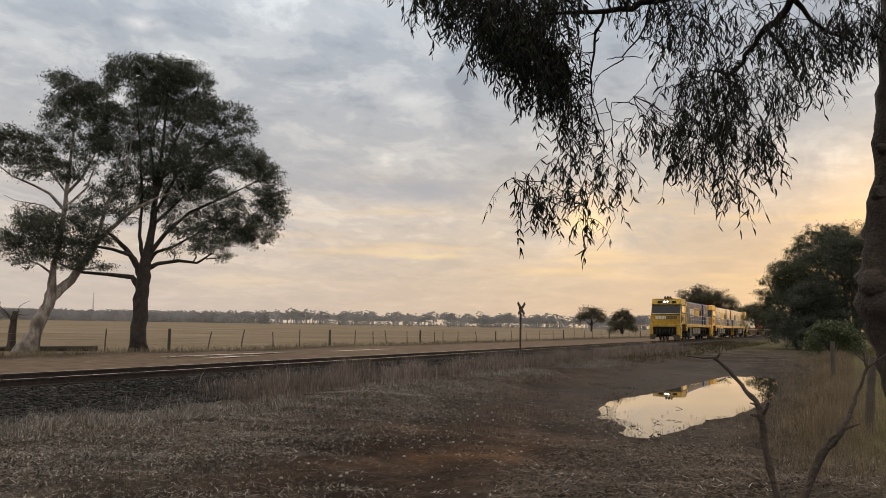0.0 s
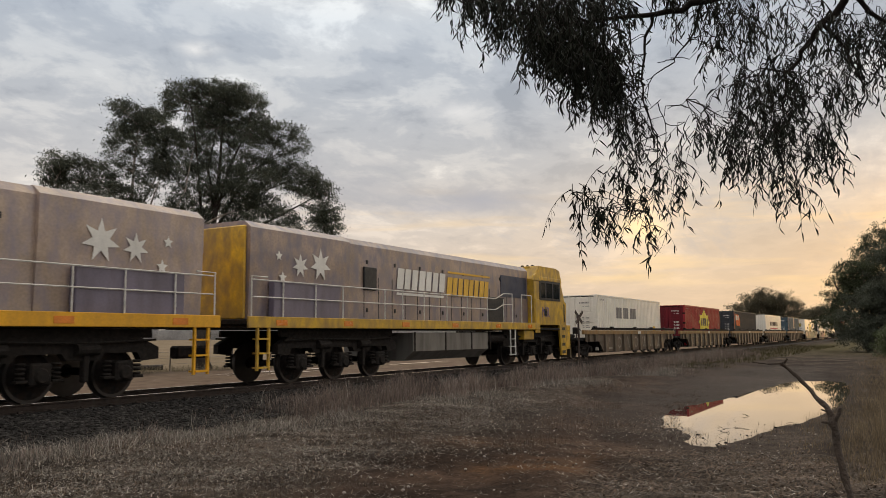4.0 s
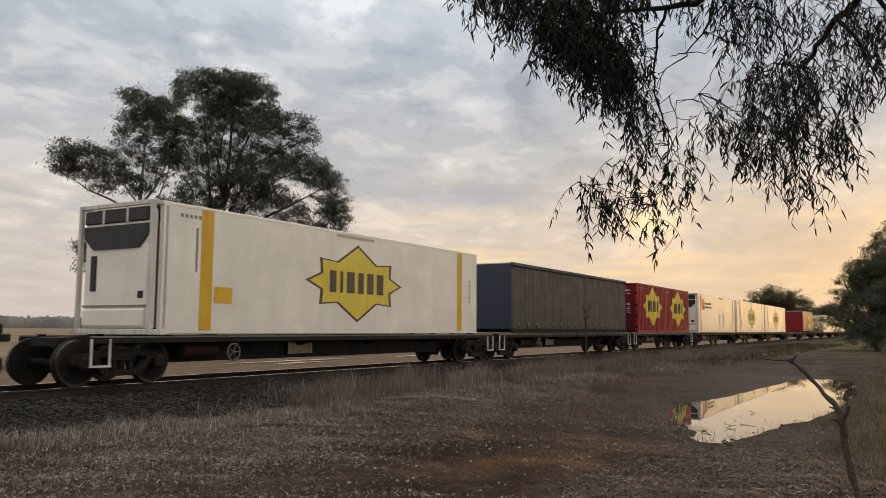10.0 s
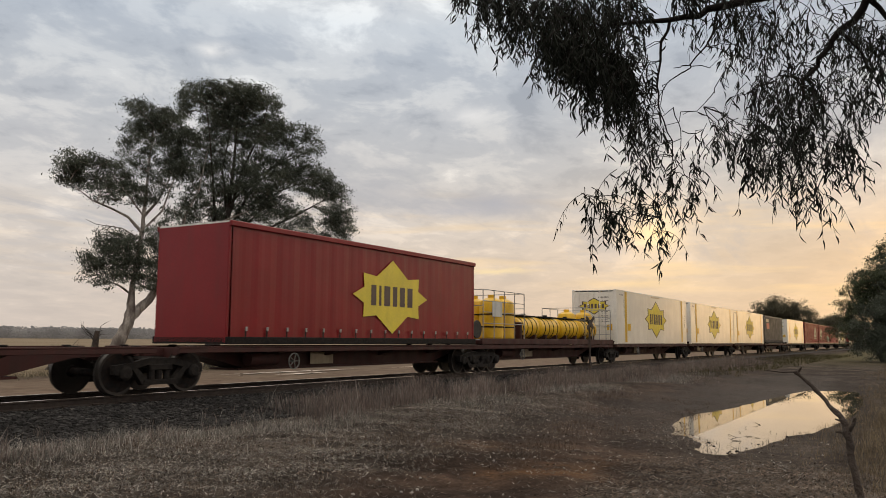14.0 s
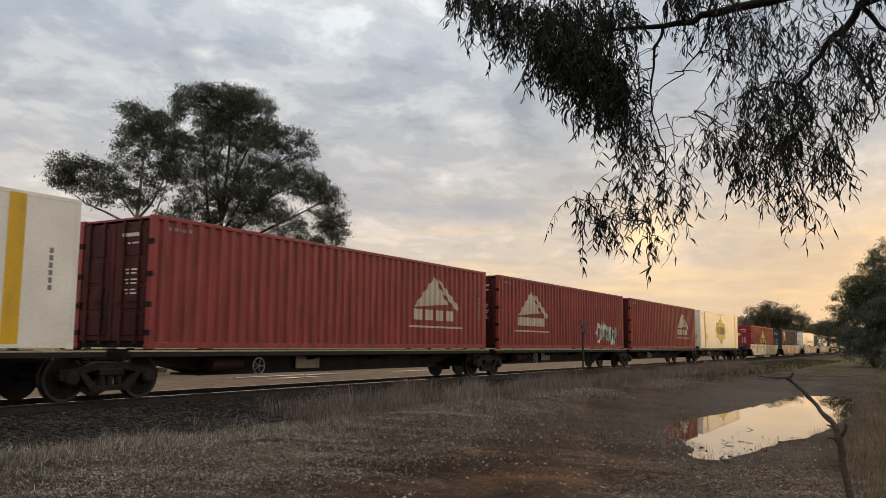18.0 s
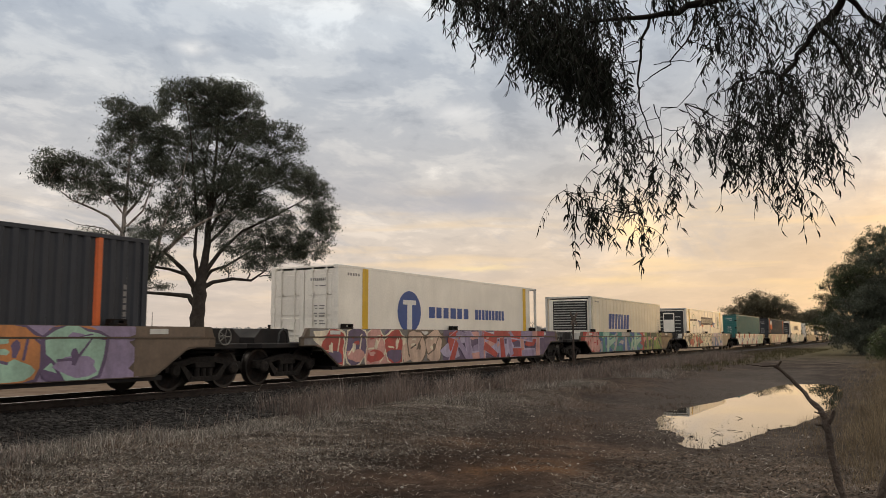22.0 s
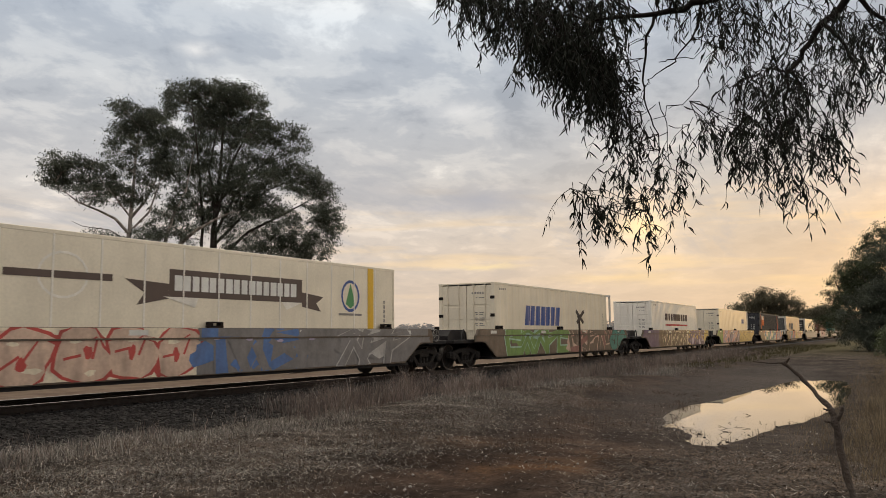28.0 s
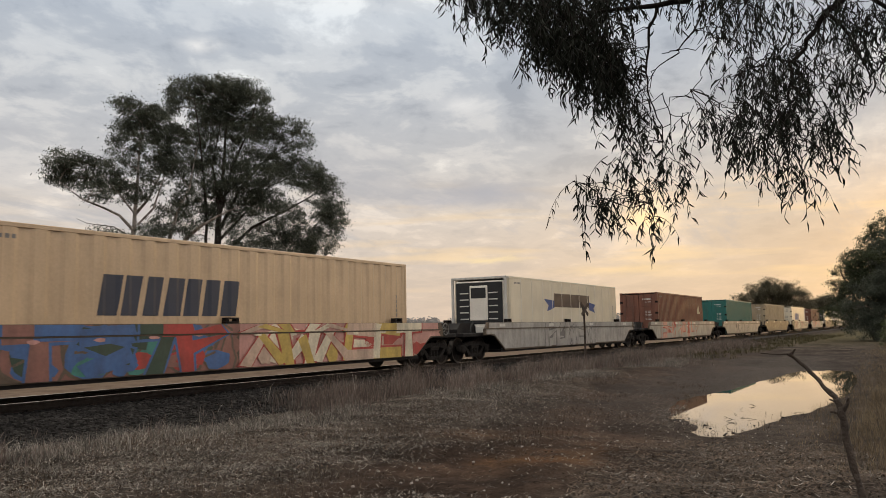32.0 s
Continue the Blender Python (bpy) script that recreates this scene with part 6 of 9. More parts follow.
# ---- the train: wagons and what they carry ----
def word_rows(kind, lx):
    """Painted signs on a container's near side, as plain shapes; heights from the container's floor."""
    if kind == "badge_mid":
        return [*badge(0.0, 1.45, 2.31, 1.12), ("yellow_paint", rect(-lx + 1.35, -lx + 1.72, 0.10, 2.84), 0.006), ("yellow_paint", rect(lx - 1.45, lx - 1.12, 0.10, 2.84), 0.006),
                ("yellow_paint", rect(-lx + 1.78, -lx + 2.35, 0.72, 1.10), 0.006), ("mark_grey", rect(-lx + 1.2, -lx + 1.26, 1.4, 2.4), 0.006), ("logo_sand", rect(-1.0, 0.8, 2.72, 2.80), 0.006)]
    if kind == "badge_low":
        return badge(0.0, 1.42, 2.1, 1.25, cut=0.2) + [("yellow_paint", rect(-lx + 1.2, -lx + 1.5, 0.10, 2.84), 0.006), ("yellow_paint", rect(lx - 1.5, lx - 1.2, 0.10, 2.84), 0.006)]
    if kind == "badge_red":
        return badge(0.0, 1.65, 2.1, 1.12)
    if kind == "orange_patch":
        return [("orange_paint", rect(-lx + 1.15, -lx + 1.42, 0.15, 2.82), 0.005), ("orange_paint", rect(lx - 1.3, lx - 1.15, 0.15, 2.82), 0.005),
                ("orange_paint", [(-lx + 1.62, 1.9), (-lx + 1.9, 1.62), (-lx + 3.3, 1.58), (-lx + 3.3, 2.30), (-lx + 3.0, 2.52), (-lx + 1.62, 2.6)], 0.005)] + bars("logo_white", -lx + 1.6, -lx + 3.0, 2.20, 2.66, 3, 0.0, 0.011)
    if kind == "long_word":
        return bars("logo_dark", -2.75, 3.2, 1.68, 2.14, 9) + [("logo_red", rect(-2.75, 3.2, 1.33, 1.44), 0.006)]
    if kind == "blue_word":
        return bars("logo_blue", -4.0, -0.15, 1.22, 2.05, 7, 0.14)
    if kind == "globe":
        return [("logo_blue", [p for p in ring(-3.35 + lx - lx, 1.62, 0.72, 0.68)], 0.006), ("logo_white", rect(-3.75, -2.95, 1.85, 2.0), 0.011), ("logo_white", rect(-3.5, -3.2, 1.0, 1.86), 0.0115)] + \
            bars("logo_blue", -2.1, 0.9, 1.45, 1.82, 6, 0, 0.006, 0.2) + bars("logo_blue", 1.3, 3.9, 1.45, 1.82, 9, 0, 0.006, 0.2) + [("yellow_paint", rect(lx - 1.5, lx - 1.2, 0.12, 2.84), 0.006), ("yellow_paint", rect(-lx + 1.2, -lx + 1.5, 0.12, 2.84), 0.006)]
    if kind == "ribbon":
        return [("logo_dark", [(-1.85, 2.33), (4.35 - 1.75, 2.33), (4.35 - 1.75, 1.72), (-1.85, 1.72)], 0.006), ("logo_blue", [(-3.0, 2.06), (-1.85, 2.0), (-1.85, 1.68), (-2.7, 1.52), (-2.5, 1.78)], 0.005),
                ("logo_blue", [(2.6, 2.0), (3.5, 1.9), (3.2, 1.72), (3.4, 1.5), (2.6, 1.62)], 0.005), ("orange_paint", [(-2.0, 1.72), (-1.0, 1.72), (-1.1, 1.50)], 0.007), ("orange_paint", [(1.8, 1.72), (2.6, 1.72), (2.0, 1.52)], 0.007)] + \
            bars("logo_sand", -1.7, 2.4, 1.86, 2.2, 16, 0, 0.011) + stroke_ring("logo_green", -4.4, 2.05, 0.55, 0.46, 0.05) + [("logo_dark", [(-5.6, 1.98), (-3.3, 1.98), (-3.3, 2.12), (-5.6, 2.12)], 0.008)] + \
            stroke_ring("logo_blue", 4.75, 1.98, 0.44, 0.46, 0.08) + [("logo_green", [(4.52, 1.75), (4.75, 2.35), (4.98, 1.75), (4.75, 1.62)], 0.007), ("mark_grey", rect(4.2, 5.3, 1.42, 1.48), 0.006),
             ("yellow_paint", rect(lx - 1.45, lx - 1.15, 0.12, 2.84), 0.006), ("yellow_paint", rect(-lx + 1.0, -lx + 1.3, 0.12, 2.84), 0.006)]
    if kind == "tent":
        return [("logo_sand", [(-1.9, 1.36), (0.3, 1.52), (-0.6, 2.42)], 0.005), ("logo_sand", [(-0.35, 2.40), (1.15, 1.42), (0.95, 1.30), (-0.05, 1.95)], 0.006)] + bars("logo_sand", -1.9, 0.85, 0.95, 1.30, 4) + [("logo_sand", rect(-2.2, 1.3, 0.70, 0.76), 0.006)]
    if kind == "tent_right":
        return [(k, [(x + 4.6, z) for x, z in p], l) for k, p, l in word_rows("tent", lx)]
    if kind == "oval":
        return [("logo_sand", ring(0.05, 2.22, 0.62, 0.62), 0.006), ("logo_dark", [(0.05, 1.7), (0.35, 1.7), (0.30, 2.2), (0.12, 2.6), (0.0, 2.3)], 0.011), ("logo_sand", rect(-0.6, 0.75, 1.46, 1.60), 0.009)]
    if kind == "small_right":
        return bars("logo_blue", lx - 3.6, lx - 2.2, 1.7, 2.1, 6, 0.08)
    if kind == "corner_red":
        return [("orange_paint", rect(-lx + 0.9, -lx + 1.16, 0.12, 2.84), 0.006), ("orange_paint", rect(lx - 0.92, lx - 0.66, 0.12, 2.84), 0.006), ("orange_paint", [(-lx + 1.35, 2.0), (-lx + 1.6, 1.72), (-lx + 2.25, 1.70), (-lx + 2.25, 2.32), (-lx + 2.0, 2.5), (-lx + 1.35, 2.55)], 0.006)] + \
            bars("mark_grey", -lx + 2.4, -lx + 4.6, 2.12, 2.28, 9) + bars("mark_grey", -lx + 2.4, -lx + 4.8, 1.86, 2.0, 9) + [("plate_white", rect(0.4, 0.95, 0.5, 1.5), 0.006), ("plate_white", rect(1.9, 2.4, 0.5, 1.5), 0.006), ("yellow_paint", rect(lx - 1.5, lx - 1.3, 0.6, 0.85), 0.006), ("tan_paint", rect(0.6, 2.2, 2.72, 2.80), 0.006)]
    return []


def door_star(scale=1.0):
    """Small badge over both door leaves with two yellow plates below; y and z from the container's middle and floor."""
    out = [(0.92 * scale * x, 2.02 + 0.46 * scale * z) for x, z in BADGE]
    return [("logo_dark", [out]), ("logo_yellow", [[(0.88 * y, 2.02 + 0.88 * (z - 2.02)) for y, z in out]]), ("logo_dark", [rect(-0.56 + 0.2 * i, -0.43 + 0.2 * i, 1.9, 2.14) for i in range(6)]),
            ("yellow_paint", [rect(-1.0, -0.72, 0.72, 1.05), rect(0.62, 0.92, 0.72, 1.05)])]


PATCH = [("orange_paint", [[(-0.95, 1.62), (-0.80, 1.42), (-0.25, 1.40), (-0.25, 1.85), (-0.4, 2.0), (-0.95, 2.02)]]), ("logo_white", [rect(-0.95 + 0.2 * i, -0.80 + 0.2 * i, 1.78, 2.0) for i in range(3)])]
PATCH = [(k, [[(-y, z) for y, z in p] for p in rows]) for k, rows in PATCH]
WELL, DECK = 0.395, 1.03
W40, W48 = 12.19, 14.5


def load(u, floor, kind):
    """What stands on the wagon at u."""
    c = lambda *a, **k: container(u, floor, *a, **k)
    if kind == "white40":
        c(W40, "white_paint", "white corrugated steel shipping container with rust streaks", half=1.22, art=[("yellow_paint", rect(4.4, 4.8, 0.9, 1.3), 0.006), *bars("mark_grey", -3.0, 1.0, 1.7, 2.3, 3)])
    elif kind == "red40":
        c(W40, "red_paint", "red corrugated shipping container with yellow star badge", half=1.22, front_key="red_door_shaded", art=badge(0.15, 1.72, 2.1, 1.05, cut=1.05))
    elif kind == "dark40":
        c(W40, "charcoal_paint", "charcoal corrugated shipping container with orange patch", half=1.22, art=[("orange_paint", rect(-6.02, -5.72, 0.15, 2.82), 0.005), ("orange_paint", [(-5.3, 2.0), (-4.8, 1.55), (-3.2, 1.5), (-3.2, 2.2), (-3.6, 2.55), (-5.3, 2.6)], 0.005), *bars("logo_white", -5.2, -3.6, 2.05, 2.5, 3, 0, 0.011)])
    elif kind == "northern":
        c(W40, "white_paint", "white corrugated shipping container with dark wordmark and red line", half=1.22, front="wall", art=word_rows("long_word", W40 / 2))
    elif kind == "northern_doors":
        c(W40, "white_paint", "white corrugated shipping container with doors, dark wordmark and red line", half=1.22, art=word_rows("long_word", W40 / 2))
    elif kind == "blue40":
        c(W40, "slate_blue_paint", "slate blue corrugated shipping container with oval emblem", half=1.22, art=word_rows("oval", W40 / 2) + [("orange_paint", rect(W40 / 2 - 0.3, W40 / 2 - 0.1, 0.15, 2.82), 0.006), ("orange_paint", rect(-W40 / 2 + 0.1, -W40 / 2 + 0.25, 0.15, 2.82), 0.006)])
    elif kind == "white_low":
        c(14.2, "white_paint", "white insulated container with yellow stripes and star badge", pitch=0, front="doors", art=word_rows("badge_low", 7.1), rear="frame", emblem=door_star())
    elif kind == "ribbon":
        c(14.1, "white_paint", "white refrigerated container with ribbon banner and front cooling unit", pitch=0, front="unit", rear="wall", art=word_rows("ribbon", 7.05), panels=1.05)
    elif kind == "ribbon_frame":
        c(14.4, "white_paint", "white insulated container with ribbon banner and open tail frame", pitch=0, front="doors", rear="frame", art=word_rows("ribbon", 7.2), panels=1.05)
    elif kind == "star_cool":
        c(14.63, "white_paint", "tall white refrigerated container with yellow stripes, badge and cooling unit", pitch=0, front="screen", art=word_rows("badge_mid", 7.3))
    elif kind == "star":
        c(14.63, "white_paint", "tall white insulated container with yellow stripes and star badge", pitch=0, art=word_rows("badge_mid", 7.3), emblem=door_star())
    elif kind == "solutions":
        c(13.7, "white_paint", "white refrigerated container with orange corner stripes", pitch=0, front="screen", art=word_rows("corner_red", 6.85))
    elif kind == "red48":
        c(14.4, "red_paint", "crimson corrugated container with yellow star badge", art=badge(0.0, 1.42, 1.95, 1.1, cut=1.02), emblem=door_star(0.5)[:2])
    elif kind == "dark48":
        c(W48, "charcoal_paint", "long charcoal corrugated container with orange patch and stripes", art=word_rows("orange_patch", W48 / 2), emblem=PATCH)
    elif kind == "globe":
        c(14.4, "white_paint", "white container with blue round emblem and open tail frame", pitch=0, front="doors", rear="frame", art=word_rows("globe", 7.2))
    elif kind == "ribbed_white":
        c(13.75, "cream_paint", "cream ribbed refrigerated container with blue word and louvred cooling unit", pitch=0.62, depth=0.018, front="grille", art=word_rows("blue_word", 6.9))
    elif kind == "ribbed_doors":
        c(14.1, "cream_paint", "cream ribbed container with blue word, doors and open tail frame", pitch=0.62, depth=0.018, rear="frame", art=[(k, [(x - 0.2, z) for x, z in p], l) for k, p, l in word_rows("blue_word", 7)])
    elif kind == "ribbed_small":
        c(13.9, "cream_paint", "cream ribbed container with small blue script and open tail frame", pitch=0.62, depth=0.018, rear="frame", art=word_rows("small_right", 6.95))
    elif kind == "ribbed_tan":
        c(14.3, "tan_cream", "peach-tan ribbed container with dark slate word", pitch=0.62, depth=0.03, front="grille", art=[("logo_slate", [(x - 0.1, z) for x, z in p], l) for k, p, l in word_rows("blue_word", 6.9)])
    elif kind == "ribbon_old":
        swap = {"logo_blue": "logo_dark", "logo_sand": "logo_white", "orange_paint": "seam_grey", "logo_green": "seam_grey"}
        c(14.1, "cream_paint", "weathered cream refrigerated container with dark ribbon banner", pitch=0, front="unit", art=[(k if p[0][0] > 3.9 and len(p) != 5 else swap.get(k, k), p, l) for k, p, l in word_rows("ribbon", 7.05)], panels=1.05)
    elif kind == "green48":
        c(14.4, "green_paint", "dark green corrugated shipping container")
    elif kind == "teal48":
        c(W40, "teal_paint", "teal corrugated shipping container", half=1.22)
    elif kind == "brown40":
        c(W40, "brown_paint", "rust-brown corrugated shipping container with pale emblem", half=1.22, art=[("logo_sand", [(4.2, 1.6), (5.2, 1.6), (4.7, 2.3)], 0.006)])
    elif kind == "tan48":
        c(14.4, "tan_paint", "tan corrugated shipping container")
    elif kind == "cool_plain":
        c(13.5, "cream_paint", "cream refrigerated container with front cooling unit", pitch=0, front="unit", art=word_rows("ribbon", 6.75)[:3], panels=1.05)
    elif kind == "tent":
        c(15.5, "maroon_paint", "long maroon corrugated container with pale tent emblem", pitch=0.34, depth=0.06, height=2.88, art=[(k, [(x - 4.0, z) for x, z in p], l) for k, p, l in word_rows("tent", 7.75)] + tag_rows(3.7), front="doors", front_key="maroon_door_shaded")
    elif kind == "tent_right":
        c(15.5, "maroon_paint", "long maroon corrugated container with pale tent emblem", pitch=0.34, depth=0.06, height=2.88, art=word_rows("tent_right", 7.75), front="doors", front_key="maroon_door_shaded")


def tag_rows(x):
    rnd = random.Random(5)
    rows = []
    for i in range(6):
        rows.append(("spray_mint" if i % 2 else "spray_white", blob(rnd, x + i * 0.5, 0.78 + 0.12 * math.sin(i), 0.32, 0.46, 12, 0.3), 0.006 + 0.001 * i))
        rows.append(("spray_teal" if i % 2 else "maroon_paint", blob(rnd, x + i * 0.5, 0.74, 0.16, 0.30, 10, 0.3), 0.014))
    return rows


def curtain_sider(u, floor, length, key, end_key, label, patch=None, height=2.85):
    """A soft-sided container: curtain, buckled straps, rail and hard ends."""
    ob = thing("curtain_container", label, "container", "shipping containers")
    place(ob, u, floor)
    lx, half = length / 2, 1.25
    n = int(length / 0.33)
    for b in (-1, 1):
        s = Shape()
        xs = [-lx + 0.12 + i * (length - 0.24) / (3 * n) for i in range(3 * n + 1)]
        for xa, xb in zip(xs, xs[1:]):
            fa, fb = 0.012 * math.sin(xa * 6.1) + 0.008 * math.sin(xa * 14.7), 0.012 * math.sin(xb * 6.1) + 0.008 * math.sin(xb * 14.7)
            s.add([(xa, b * (half - 0.02 + fa), 0.17), (xb, b * (half - 0.02 + fb), 0.17), (xb, b * (half - 0.02), height - 0.12), (xa, b * (half - 0.02), height - 0.12)], [(0, 1, 2, 3) if b < 0 else (3, 2, 1, 0)])
        part("curtain", s, M[key], ob, smooth=60)
        part("curtain_rail", Shape().box(-lx, lx, b * half - 0.05, b * half + 0.05, height - 0.14, height, 0.02), M[end_key], ob)
        part("bottom_rail", Shape().box(-lx, lx, b * half - 0.05, b * half + 0.05, 0.02, 0.2, 0.015), M["steel_dark"], ob)
    strap = shared("strap", lambda: Shape().box(-0.02, 0.02, -0.012, 0.0, 0.12, 0.42).mesh("strap", M["wagon_black"]))
    buckle = shared("buckle", lambda: Shape().box(-0.032, 0.032, -0.03, 0.0, 0.34, 0.44, 0.008).mesh("buckle", M["galvanised"]))
    for i in range(16):
        x = -lx + 0.6 + i * (length - 1.2) / 15
        child("strap", strap, ob, x, -half - 0.02, 0)
        child("buckle", buckle, ob, x, -half - 0.032, 0)
    part("roof", Shape().box(-lx, lx, -half + 0.04, half - 0.04, height - 0.06, height - 0.01, 0.01), M["plate_white"], ob)
    part("floor", Shape().box(-lx, lx, -half + 0.06, half - 0.06, 0.03, 0.18), M["steel_dark"], ob)
    for x in (-lx + 0.05, lx - 0.05):
        part("end_wall", Shape().box(x - 0.05, x + 0.05, -half + 0.02, half - 0.02, 0.05, height - 0.03, 0.02), M[end_key], ob)
    if patch:
        art_part(ob, patch, lambda x: -half - 0.012, ())
    return ob


def tank_rack(u, floor):
    """Yellow chemical tanks lying on a frame, with upright tanks and railings at both ends."""
    ob = thing("tank_frame", "row of yellow tanks strapped in a railed steel frame", "tank load", "shipping containers")
    place(ob, u, floor)
    part("base_frame", Shape().box(-7.3, 7.3, -1.15, 1.15, 0.0, 0.16, 0.02).box(-7.3, 7.3, -1.2, -1.1, 0.0, 0.22, 0.01), M["wagon_maroon"], ob)
    r = 0.47
    for x in (-2.25, 0.05, 2.45, 4.85):
        l = 1.12
        tank = part("lying_tank", Shape().lathe([(-l, r * 0.5), (-l + 0.05, r * 0.84), (-l + 0.14, r), (l - 0.14, r), (l - 0.05, r * 0.84), (l, r * 0.5)], x, -0.35, 0.70, 24, "x"), M["yellow_paint"], ob, smooth=30)
        for dx in (-0.7, -0.23, 0.23, 0.7):
            part("tank_band", Shape().lathe([(-0.025, r + 0.012), (0.025, r + 0.012)], x + dx, -0.35, 0.70, 24, "x"), M["steel_dark"], tank)
        part("walkway", Shape().box(x - 0.95, x + 0.95, -0.62, -0.08, 1.18, 1.22), M["steel_dark"], tank)
        part("filler_cap", Shape().cyl((x + 0.3, -0.35, 1.16), (x + 0.3, -0.35, 1.30), 0.10, n=12), M["steel_dark"], tank)
        for dx in (-0.6, 0.6):
            part("cradle", Shape().box(x + dx - 0.08, x + dx + 0.08, -0.8, 0.1, 0.16, 0.40), M["wagon_maroon"], ob)
    for x, y, z in ((-5.15, -0.45, 1.75), (-4.15, -0.45, 1.75), (-4.7, 0.55, 1.75), (5.3, 0.6, 1.55), (6.35, 0.1, 1.55)):
        tank = part("upright_tank", Shape().lathe([(0, 0.44), (0.06, 0.48), (z - 0.40, 0.48), (z - 0.24, 0.42), (z - 0.14, 0.24), (z - 0.12, 0.14), (z, 0.14)], x, y, 0.2, 20, "z"), M["yellow_paint"], ob, smooth=30)
        for dz in (0.45, 0.95):
            part("tank_band", Shape().lathe([(dz, 0.49), (dz + 0.05, 0.49)], x, y, 0.2, 20, "z"), M["steel_dark"], tank)
    part("sign_board", Shape().box(-6.4, -5.62, -1.17, -1.14, 1.05, 1.62), M["plate_white"], ob)
    part("hose_reel", Shape().lathe([(-0.3, 0.34), (-0.26, 0.34), (-0.25, 0.2), (0.25, 0.2), (0.26, 0.34), (0.3, 0.34)], -6.95, -0.5, 0.56, 18), M["fan_black"], ob)
    part("valve_box", Shape().box(-3.6, -3.42, -1.0, -0.3, 0.2, 0.9, 0.03), M["wagon_maroon"], ob)
    for xs, zt in (((-7.1, -6.2, -5.3, -4.4, -3.5), 2.05), ((3.4, 4.4, 5.4, 6.4, 7.1), 1.75)):
        for y in (-1.12, 1.12):
            for x in xs:
                part("rail_post", Shape().cyl((x, y, 0.1), (x, y, zt), 0.02, n=6), M["galvanised"], ob)
            for z in (zt, zt - 0.42, zt - 0.84, zt - 1.26):
                part("hand_rail", Shape().cyl((xs[0], y, z), (xs[-1], y, z), 0.016, n=6), M["galvanised"], ob)
        for x in (xs[0], xs[-1]):
            for z in (zt, zt - 0.6):
                part("cross_rail", Shape().cyl((x, -1.12, z), (x, 1.12, z), 0.016, n=6), M["galvanised"], ob)
    return ob


# ribbed wagons
for i, (u, kind) in enumerate(((-281.9, "white40"), (-263.0, "red40"), (-244.3, "dark40"), (-225.5, "northern"), (-206.5, "blue40"))):
    ribbed_wagon(u, i + 1)
    load(u, WELL, kind)

P = "spray_"


def pal(ground, words):
    return dict(ground=ground, words=words)


